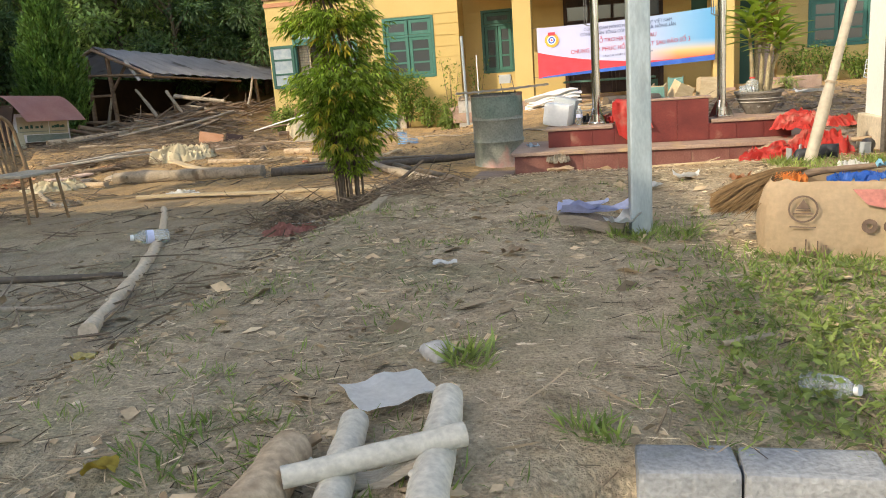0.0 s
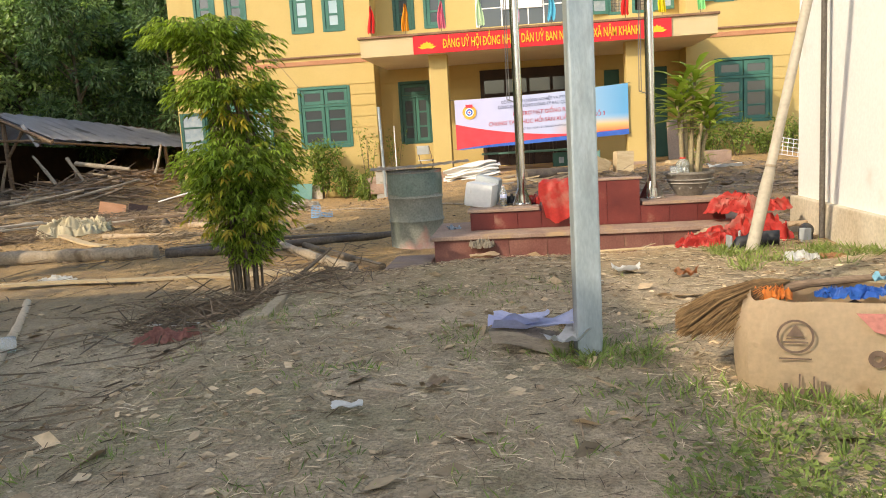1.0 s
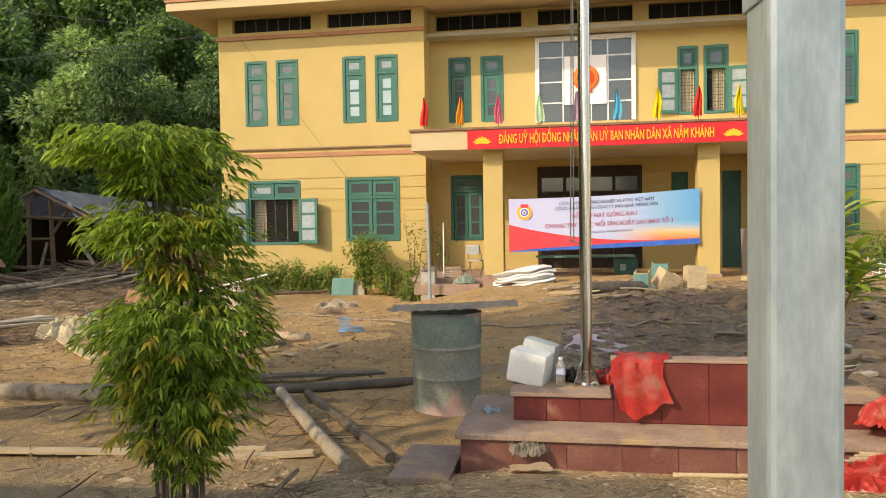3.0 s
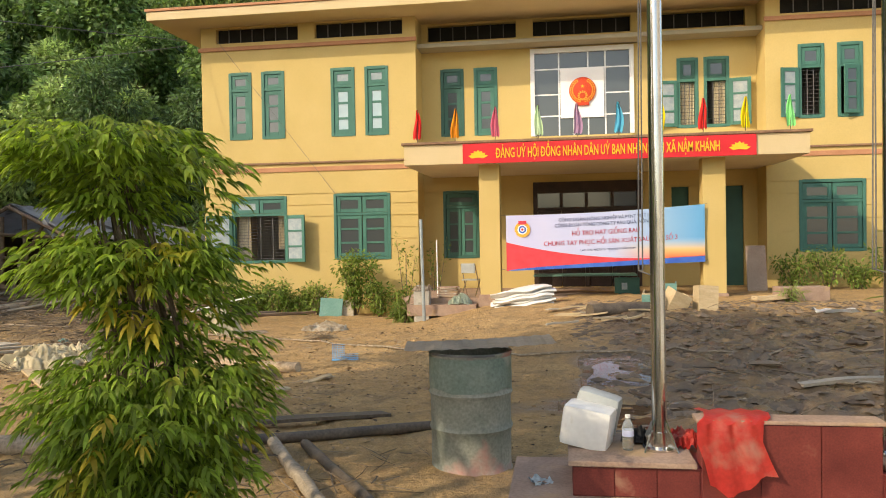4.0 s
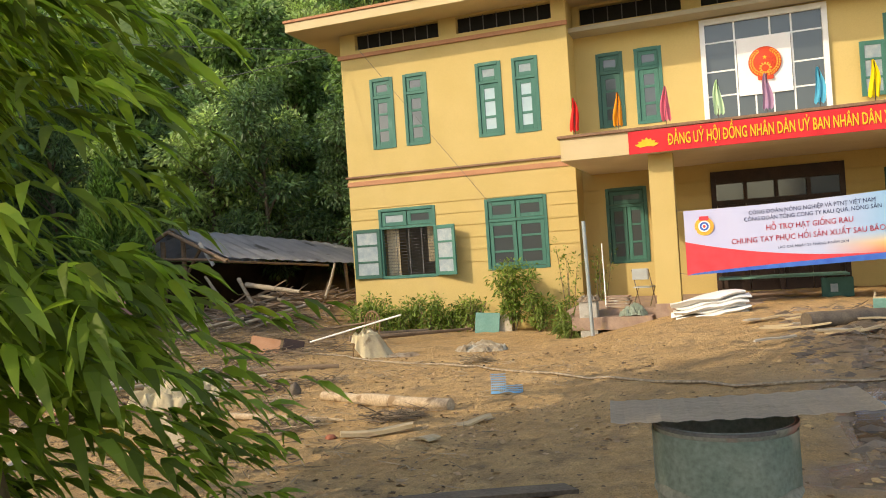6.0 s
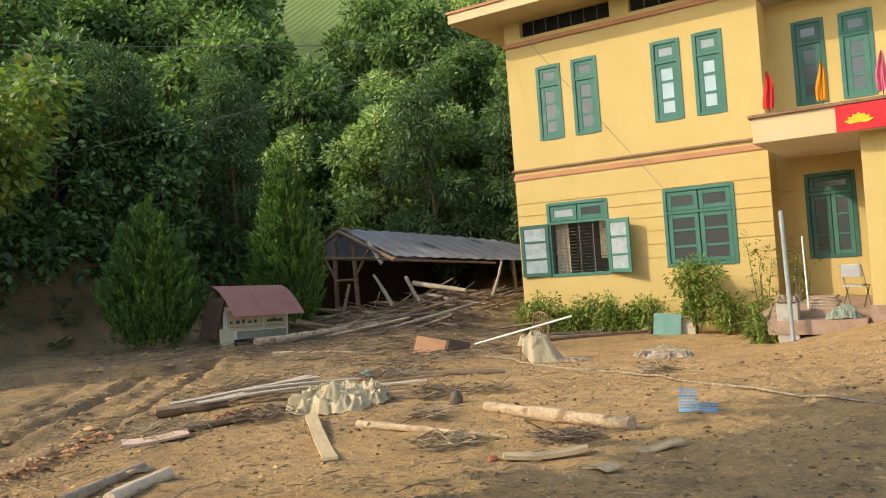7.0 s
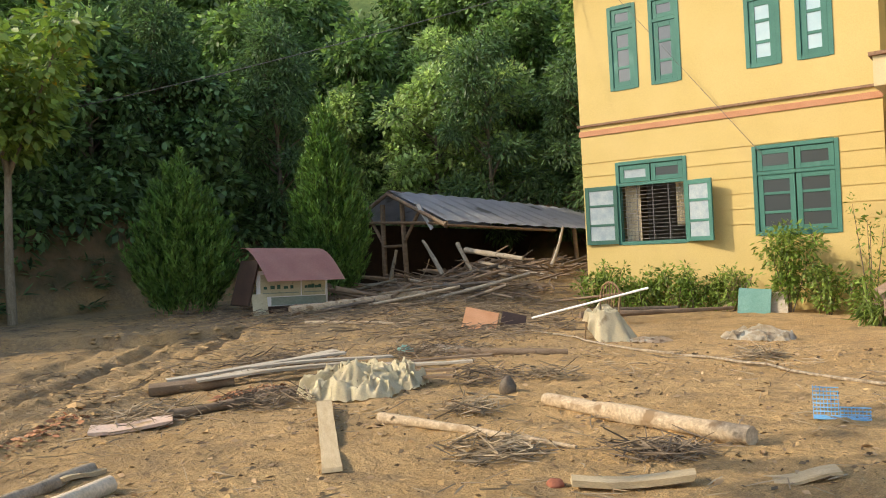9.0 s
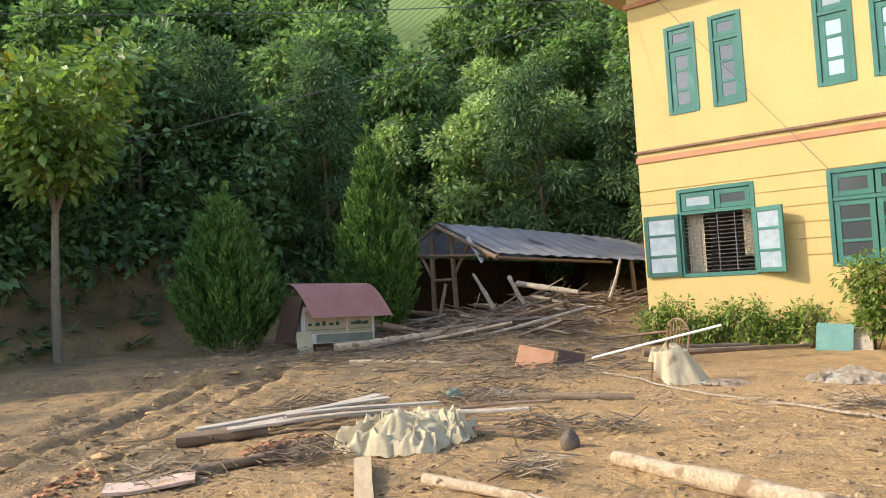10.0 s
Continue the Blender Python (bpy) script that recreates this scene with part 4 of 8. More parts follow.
# flagpoles with flared feet
for k, x in enumerate((0.458, 1.555)):
    fp = thing("flagpole", "tall polished steel flagpole on a finned foot", "flagpole", pose(x, 7.83, 0.505, 0, 0, 20 * k), "podium flagpoles")
    bm = bm_()
    tube(bm, [(0, 0, 0.0), (0, 0, 3.2), (0, 0, 6.4)], [0.038, 0.036, 0.028], 20)
    part("pole", bm, STEEL, fp, smooth=60)
    bm = bm_()
    lathe(bm, [(0.001, 0.0), (0.085, 0.0), (0.085, 0.012), (0.05, 0.02), (0.046, 0.09), (0.001, 0.09)], 18)
    part("foot", bm, STEEL, fp, smooth=40)
    for a in range(4):
        bm = bm_()
        m = Matrix.Rotation(radians(90 * a + 45), 4, "Z")
        vs = [bm.verts.new(m @ Vector(p)) for p in ((0.04, -0.005, 0.02), (0.115, -0.005, 0.0), (0.04, -0.005, 0.15), (0.04, 0.005, 0.02), (0.115, 0.005, 0.0), (0.04, 0.005, 0.15))]
        for f in ((0, 1, 2), (5, 4, 3), (0, 3, 4, 1), (1, 4, 5, 2), (2, 5, 3, 0)):
            bm.faces.new([vs[i] for i in f])
        part("fin", bm, STEEL, fp)
    bm = bm_()
    tube(bm, [(-0.07, 0.02, 0.9), (-0.06, 0.02, 3.0), (-0.05, 0.02, 6.3)], 0.004, 5)
    tube(bm, [(-0.09, 0.02, 0.9), (-0.065, 0.02, 3.0), (-0.05, 0.02, 6.3)], 0.004, 5)
    tube(bm, [(-0.07, 0.02, 0.9), (-0.09, 0.02, 0.9), (-0.036, 0.0, 0.88)], 0.004, 5)
    part("halyard", bm, IRON, fp)

# galvanised post
post = thing("steel_post", "square galvanised steel post standing in the ground", "post", pose(0.70, 4.02, 0.2, 0, 0, 6))
bm = bm_()
box(bm, -0.048, 0.048, -0.048, 0.048, 0, 3.9, 0.009)
part("shaft", bm, GALV, post)
bm = bm_()
box(bm, -0.052, 0.052, -0.052, 0.052, 1.62, 1.66, 0.004)
part("weld_seam", bm, GALV, post)

# ---- oil drum with a sheet on top ----
DRUM = mat("worn_drum", (0.20, 0.225, 0.19), (0.34, 0.34, 0.29), 4, 0.55, 0.25, 50, spread=0.3, c3=(0.46, 0.22, 0.19), cut3=0.56, scale3=3.0)
drum = thing("oil_drum", "dented green and rusty oil drum standing in mud", "drum", pose(-0.66, 9.2, -0.03))
prof = [(0.001, 0.01), (0.27, 0.01), (0.285, 0.0), (0.288, 0.02), (0.28, 0.03)]
z = 0.03
for zz in (0.10, 0.16, 0.22, 0.28, 0.31, 0.34, 0.40, 0.46, 0.52, 0.55, 0.58, 0.62, 0.66, 0.70, 0.74, 0.77):
    prof.append((0.292 if zz in (0.31, 0.55) else (0.284 if zz in (0.62, 0.70) else 0.279), zz))
prof += [(0.279, 0.80), (0.289, 0.815), (0.289, 0.83), (0.272, 0.83), (0.272, 0.05), (0.001, 0.05)]
bm = bm_()
lathe(bm, prof, 40)
for v in bm.verts:
    if v.co.xy.length > 0.2:
        v.co.xy *= 1 + 0.012 * noise.noise(v.co * 5)
part("shell", bm, DRUM, drum, smooth=40)
bm = bm_()
band = lathe(bm, [(0.2875, 0.575), (0.2875, 0.62), (0.2885, 0.66), (0.2875, 0.70), (0.2875, 0.80)], 40)
for v in band[0]:
    v.co.z += 0.03 * noise.noise(v.co * 9)
part("paint_band", bm, mat("worn_green_paint", (0.14, 0.20, 0.17), (0.23, 0.28, 0.24), 5, 0.5, 0.2, 50, spread=0.3, c3=(0.34, 0.35, 0.30), cut3=0.52, scale3=3), drum, "worn green paint band", smooth=40)
bm = bm_()
lathe(bm, [(0.279, 0.0), (0.289, 0.0), (0.289, 0.014), (0.279, 0.014)], 40, (0, 0, 0.816))
part("rim", bm, IRON, drum, smooth=40)
sheet = thing("metal_sheet", "warped grey roofing sheet lying across the drum", "sheet", pose(-0.60, 9.25, 0.815, 0, -2, 8))
bm = bm_()
nn = 36
top = []
for i in range(nn + 1):
    x = -0.52 + 1.04 * i / nn
    top.append([bm.verts.new((x, y, 0.022 + 0.012 * math.cos(x * 60) * 0.3 + 0.02 * (x * 1.2) ** 2 + 0.006 * math.sin(y * 9))) for y in (-0.2, -0.07, 0.06, 0.2)])
for p, q in zip(top, top[1:]):
    for j in range(3):
        bm.faces.new((p[j], q[j], q[j + 1], p[j + 1]))
bmesh.ops.solidify(bm, geom=bm.faces[:], thickness=0.012)
part("sheet", bm, mat("weathered_board", (0.54, 0.45, 0.33), (0.66, 0.56, 0.43), 5, 0.75, 0.2, 40, spread=0.3, stretch=(1, 8, 8)), sheet)

# ---- white side building ----
sideb = thing("side_building", "small white limewashed building with a muddy plinth", "building", pose(4.6, 6.4, 0.25))
bm = bm_()
box(bm, -1.85, 1.9, -1.9, 1.45, -0.3, 4.2)
part("wall", bm, WHITEWALL, sideb)
bm = bm_()
box(bm, -1.90, 1.95, -1.95, 1.50, -0.4, 0.22, 0.01)
part("plinth", bm, PLINTH, sideb, "yellowed muddy plinth")
bm = bm_()
box(bm, -2.15, 2.2, -2.2, 1.75, 4.2, 4.36)
part("roof", bm, CONC, sideb)
# thin dark rod draws an upright wall seam together with its shadow
bm = bm_()
tube(bm, [(-1.925, 0.72, -0.1), (-1.925, 0.72, 4.2)], 0.02, 10)
part("drain_pipe", bm, mat("seam_shadow_dark", (0.10, 0.09, 0.08), (0.14, 0.12, 0.10), 4, 0.5, 0.1), sideb, "dark rod standing for a wall seam and its shadow", smooth=50)

# ---- plants ----
def leafmat(name, c1, c2, isl=0.45, tr=0.35, c3=None, cut3=0.62, scale3=2.0, rough=0.5):
    return mat(name, c1, c2, 0.9, rough, 0.0, 20, spread=0.15, leafy=tr, island=isl, c3=c3, cut3=cut3, scale3=scale3, spec=0.35)


HILLLEAF = leafmat("hill_foliage", (0.095, 0.175, 0.06), (0.20, 0.30, 0.11), 0.65, tr=0.42)
BRIGHTLEAF = leafmat("sunlight_tinted_foliage", (0.30, 0.42, 0.17), (0.42, 0.52, 0.23), 0.6, tr=0.45)
BANKLEAF = leafmat("bank_foliage", (0.10, 0.185, 0.075), (0.19, 0.29, 0.12), 0.7, tr=0.38)
DEEPLEAF = leafmat("deep_foliage", (0.075, 0.14, 0.06), (0.14, 0.22, 0.09), 0.65, tr=0.36)
THUJA = leafmat("thuja_foliage", (0.085, 0.18, 0.045), (0.155, 0.265, 0.065), 0.6, 0.3)
ARALIA = leafmat("narrow_leaf_foliage", (0.18, 0.275, 0.042), (0.33, 0.425, 0.07), 0.6, 0.58, c3=(0.42, 0.35, 0.05), cut3=0.60, scale3=3.5)
SHRUB = leafmat("garden_foliage", (0.13, 0.21, 0.035), (0.23, 0.30, 0.07), 0.5, 0.3)
WEED = leafmat("weed_leaves", (0.11, 0.165, 0.035), (0.19, 0.235, 0.065), 0.5, 0.3)
GRASS = leafmat("grass_blades", (0.14, 0.215, 0.045), (0.27, 0.33, 0.095), 0.4, 0.3)
BARK = mat("grey_bark", (0.13, 0.095, 0.065), (0.20, 0.155, 0.11), 6, 0.9, 0.6, 30, spread=0.3, stretch=(3, 3, 0.6))
PALEBARK = mat("pale_bark", (0.22, 0.17, 0.115), (0.30, 0.24, 0.17), 6, 0.9, 0.5, 30, spread=0.3, stretch=(3, 3, 0.6))
rng = np.random.default_rng(7)


def leaves(pts, outs, size, aspect=0.45, droop=0.3, jitter=0.9, fold=0.12, vary=0.4):
    """Leaf blades, each two folded triangles pairs, at pts, turned about the directions outs."""
    n = len(pts)
    pts = np.asarray(pts)
    d = np.asarray(outs) + rng.normal(0, jitter, (n, 3)) * 0.5
    d[:, 2] -= droop
    d /= np.linalg.norm(d, axis=1)[:, None] + 1e-9
    side = np.cross(d, rng.normal(0, 1, (n, 3)) * 0.5 + np.array([0, 0, 1.0]))
    side /= np.linalg.norm(side, axis=1)[:, None] + 1e-9
    up = np.cross(side, d)
    s = (size * (1 + vary * rng.uniform(-1, 1, n)))[:, None]
    w = s * aspect * 0.5
    a = pts
    b = pts + d * s * 0.45 + side * w - up * s * fold * 0.2
    c = pts + d * s - up * s * fold
    e = pts + d * s * 0.45 - side * w - up * s * fold * 0.2
    v = np.stack([a, b, c, e], 1).reshape(-1, 3)
    f = np.arange(4 * n).reshape(n, 4)
    return v, f


def ball(n, c, r, shell=0.35):
    d = rng.normal(0, 1, (n, 3))
    d /= np.linalg.norm(d, axis=1)[:, None]
    k = (1 - shell * rng.uniform(0, 1, n) ** 1.5)[:, None]
    return np.asarray(c) + d * np.asarray(r) * k, d


def join(name, chunks, material, parent):
    vs = np.concatenate([c[0] for c in chunks])
    fs, o = [], 0
    for v, f in chunks:
        fs.append(f + o)
        o += len(v)
    return cloud(name, vs.tolist(), np.concatenate(fs).tolist(), material, parent)


def broad_tree(height, crown_r, crown_lo, clumps, per, size, foliage, bark=BARK, label="broad-leaved tree on the hillside", seed=1, aspect=0.5, trunk=0.14, clump_r=None):
    random.seed(seed)
    t = thing("tree", label, "tree", Matrix.Identity(4))
    bm = bm_()
    top = Vector((random.uniform(-0.4, 0.4), random.uniform(-0.4, 0.4), height * 0.8))
    tube(bm, [(0, 0, -0.3), (top.x * 0.3, top.y * 0.3, height * 0.35), tuple(top)], [trunk, trunk * 0.75, trunk * 0.3], 8, 0.05)
    chunks = []
    cr = clump_r or crown_r * 0.42
    for k in range(clumps):
        q = random.uniform(0, 6.28)
        zz = crown_lo + (height - crown_lo) * (k + 0.5) / clumps
        u = (zz - crown_lo) / (height - crown_lo)
        rad = crown_r * (0.35 + 0.75 * math.sin(math.pi * min(1, 0.15 + u * 0.85))) * random.uniform(0.45, 1.0) * 0.8
        c = Vector((math.cos(q) * rad, math.sin(q) * rad, zz))
        base_p = Vector((top.x * u, top.y * u, max(crown_lo * 0.7, zz - 1.2)))
        tube(bm, [tuple(base_p), tuple(base_p.lerp(c, 0.55) + Vector((0, 0, 0.15))), tuple(c)], [trunk * 0.35, trunk * 0.22, 0.015], 5)
        r = cr * random.uniform(0.7, 1.25)
        p, d = ball(per, c, (r, r, r * 0.72), 0.7)
        chunks.append(leaves(p, d, size, aspect))
    part("trunk", bm, bark, t, smooth=60)
    join("crown", chunks, foliage, t)
    return t


def put(t, places):
    """The tree at the first place, copies at the others: x, y, scale, turn."""
    for k, (x, y, s, q) in enumerate(places):
        m = pose(x, y, g(x, y) - 0.15, 0, 0, q) @ Matrix.Scale(s, 4)
        if k == 0:
            first = m
        else:
            copy_thing(t, m)
    t.matrix_basis = first


# trees on the slopes
broad = broad_tree(9.0, 3.0, 0.9, 30, 430, 0.33, HILLLEAF, seed=3)
put(broad, [(-23.5, 45, 1.0, 0), (-30, 39, 1.1, 70), (-18, 44, 1.0, 200), (-27, 47, 1.2, 310), (-12, 47, 1.1, 20), (-22, 54, 1.2, 90), (-34, 52, 1.2, 45), (-6, 52, 1.2, 120), (-16, 56, 1.3, 160), (-30, 62, 1.2, 10), (-45, 50, 1.3, 80), (-35, 37, 1.35, 30), (-39, 43, 1.5, 130), (-41, 33, 1.3, 220), (-34.5, 25, 1.0, 170), (-44.5, 47.5, 1.6, 300), (-46.5, 45, 1.7, 60), (-49, 42, 1.7, 210), (-51, 39, 1.7, 20), (-53, 35, 1.7, 100), (-54, 56, 1.8, 330), (-58, 51, 1.8, 80), (-61, 46, 1.8, 140), (-63, 40, 1.8, 250), (-56, 29, 1.7, 10), (-64, 33, 1.8, 45)])
# sunlight on this slope is put into the paler leaf colour
sunny = broad_tree(8.0, 2.7, 0.6, 26, 430, 0.30, BRIGHTLEAF, seed=5, label="light green hillside tree with sunlight put into its leaf colour")
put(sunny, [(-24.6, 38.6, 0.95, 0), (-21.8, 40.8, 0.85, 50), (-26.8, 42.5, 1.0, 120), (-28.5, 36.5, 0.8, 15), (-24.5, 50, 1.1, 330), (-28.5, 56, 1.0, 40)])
deep = broad_tree(10.5, 2.3, 0.5, 34, 400, 0.29, DEEPLEAF, seed=9, label="tall dark drooping tree at the foot of the slope", aspect=0.3)
put(deep, [(-24.4, 28.6, 0.78, 0), (-26, 24.5, 0.68, 60), (-27.0, 30.4, 0.85, 130), (-28.4, 22.6, 0.55, 200), (-21, 38, 1.0, 280), (-14, 42, 1.05, 30), (-10, 43, 1.1, 110), (-17, 39.5, 0.9, 210)])
bankside = broad_tree(7.6, 2.5, 0.2, 36, 270, 0.42, BANKLEAF, seed=15, label="broad-leaved tree overhanging the bank", aspect=0.55)
put(bankside, [(-26.6, 20.2, 0.5, 0), (-26.4, 17.6, 0.55, 80), (-27.3, 14.6, 0.66, 150), (-25.3, 25.6, 0.72, 210), (-28.6, 24.2, 0.78, 300), (-29.4, 19.0, 0.55, 40), (-28.4, 11.0, 0.72, 100), (-30.6, 15.6, 0.75, 190), (-29.4, 7.6, 0.8, 260), (-26.2, 22.2, 0.72, 20), (-27.4, 16.0, 0.72, 330)])
# unseen trees added behind the camera so that their shade falls on the yard
shade = broad_tree(8.8, 3.1, 4.4, 22, 190, 0.34, HILLLEAF, seed=11, label="spreading unseen tree added to shade the yard")
put(shade, [(-6.8, 6.0, 1.0, 230), (-7.2, 7.3, 1.12, 300)])


# house block added out of view behind the walk, to cast shade over the bank
house = thing("neighbour_house", "plain two-storey house block, unseen, added to shade the bank", "house", pose(-5.72, -1.49, 0.0, 0, 0, 4.0))
bm = bm_()
box(bm, -6.5, -0.35, -2.8, 1.7, -0.3, 6.0)
part("wall", bm, CREAM, house)
bm = bm_()
box(bm, -6.9, 0.0, -2.84, 2.1, 6.0, 6.2, 0.02)
part("roof", bm, CONC, house)


def undergrowth():
    """Bushes, ferns and creepers over the banks."""
    pts, outs = [], []
    dark_p, dark_o = [], []
    for k in range(5200):
        if rng.random() < 0.72:
            y = rng.uniform(6, 42)
            x = -23.5 - 0.25 * (y - 20) * (1 if y < 20 else -0.25) - 0.7 - abs(rng.normal(0, 4.5))
        else:
            x, y = rng.uniform(-34, 6), 41.3 + abs(rng.normal(0, 7))
        if hill(x, y) < 0.9 or (hill(x, y) < 1.75 and rng.random() < 0.86) or (hill(x, y) < 2.4 and rng.random() < 0.5):
            continue
        r = rng.uniform(0.35, 1.05)
        p, d = ball(44, (x, y, g(x, y) + r * 0.45), (r, r, r * 0.8), 0.6)
        (pts if rng.random() < 0.6 else dark_p).append(p)
        (outs if len(pts) > len(outs) else dark_o).append(d)
    for nm, p, o, mt in (("undergrowth", pts, outs, BANKLEAF), ("undergrowth", dark_p, dark_o, DEEPLEAF)):
        v, f = leaves(np.concatenate(p), np.concatenate(o), 0.33, 0.55)
        ob = cloud(nm, v.tolist(), f.tolist(), mt)
        tagged(ob, "thick green undergrowth of bushes and creepers on the bank", "bushes", kind="stuff")


undergrowth()


def bank_ferns():
    """Ferns, grass and hanging roots on the cut face of the bank."""
    P, D = [], []
    while len(P) < 420:
        y = rng.uniform(8, 34)
        x = -23.8 - 0.25 * (y - 20) * (1 if y < 20 else -0.25) - rng.uniform(0.1, 1.8)
        if noise.noise(Vector((x * 0.8, y * 0.8, 77))) < rng.normal(-0.05, 0.2):
            continue
        q = rng.uniform(0, 6.283, 16)
        P.append(np.stack([x + 0.1 * np.cos(q), y + 0.1 * np.sin(q), np.full(16, g(x, y) + 0.02)], 1))
        D.append(np.stack([np.cos(q) + 0.4, np.sin(q), np.full(16, 0.55)], 1))
    v, f = leaves(np.concatenate(P), np.concatenate(D), 0.34, 0.16, 0.1, 0.6, 0.4, 0.5)
    tagged(cloud("ferns", v.tolist(), f.tolist(), DEEPLEAF), "ferns and coarse grass on the earth bank", "ferns", kind="stuff")


bank_ferns()


def thuja(x, y, h, r, q=0, lean=0.0):
    t = thing("thuja", "dense dark green cone-shaped thuja at the foot of the bank", "tree", pose(x, y, g(x, y) - 0.05, 0, 0, q), "thujas")
    bm = bm_()
    tube(bm, [(0, 0, 0), (0, 0, h * 0.8)], [0.07, 0.02], 8)
    part("trunk", bm, BARK, t)
    # upright feathery plumes round the cone, ragged at the rim
    plumes = int(46 * h * r)
    P, D = [], []
    for k in range(plumes):
        u = (k + 0.5) / plumes
        u = 1 - (1 - u) ** 0.62
        q = k * 2.39996 + rng.normal(0, 0.2)
        rad = r * min(1.0, 0.62 + 1.9 * u) * (1 - u) ** 0.7 * rng.uniform(0.72, 1.12)
        foot = np.array([math.cos(q) * rad * 0.6, math.sin(q) * rad * 0.6, 0.15 + u * h * 0.86])
        ln = rng.uniform(0.55, 0.95) * (0.6 + 0.4 * h / 4)
        tip = foot + np.array([math.cos(q) * rad * 0.55, math.sin(q) * rad * 0.55, ln])
        m = 95
        w = rng.uniform(0, 1, m)
        P.append(foot + (tip - foot) * w[:, None] + rng.normal(0, 0.085, (m, 3)) * (1.15 - w)[:, None])
        D.append(np.tile([math.cos(q) * 0.5, math.sin(q) * 0.5, 1.0], (m, 1)))
    v, f = leaves(np.concatenate(P), np.concatenate(D), 0.17, 0.30, 0.0, 0.7)
    cloud("crown", v.tolist(), f.tolist(), THUJA, t)


thuja(-19.5, 20.7, 3.9, 1.5)
thuja(-18.6, 25.2, 5.7, 1.3, 40)
thuja(-24.9, 16.4, 3.4, 1.1, 90)

# thin roadside tree with yellowing leaves
thin = thing("tree", "thin pale-trunked tree with yellowing leaves at the bank", "tree", pose(-23.1, 18.0, g(-23.1, 18) - 0.1))
bm = bm_()
tube(bm, [(0, 0, 0), (0.05, 0, 1.8), (0.3, 0, 4.0)], [0.13, 0.11, 0.09], 10, 0.04)
chunks = []
for q, l2, z0, dx in ((10, 3.2, 3.9, 2.6), (80, 2.6, 3.8, -1.2), (150, 2.8, 4.0, -2.4), (220, 2.4, 3.7, 0.6), (300, 2.7, 4.0, 1.6), (40, 3.4, 4.0, 0.4)):
    tip = Vector((0.3 + dx, math.sin(radians(q)) * 1.4, z0 + l2))
    tube(bm, [(0.3, 0, 3.9), tuple(Vector((0.3, 0, 3.9)).lerp(tip, 0.5) + Vector((0.15, 0, 0.1))), tuple(tip)], [0.075, 0.045, 0.015], 6)
    for s in (0.4, 0.6, 0.8, 1.05):
        p, d = ball(210, Vector((0.3, 0, 3.9)).lerp(tip, s), (0.9, 0.9, 0.6), 0.8)
        chunks.append(leaves(p, d, 0.28, 0.6))
part("trunk", bm, PALEBARK, thin, smooth=60)
join("crown", chunks, leafmat("yellowing_foliage", (0.15, 0.24, 0.06), (0.25, 0.33, 0.07), c3=(0.45, 0.30, 0.03), cut3=0.6), thin)


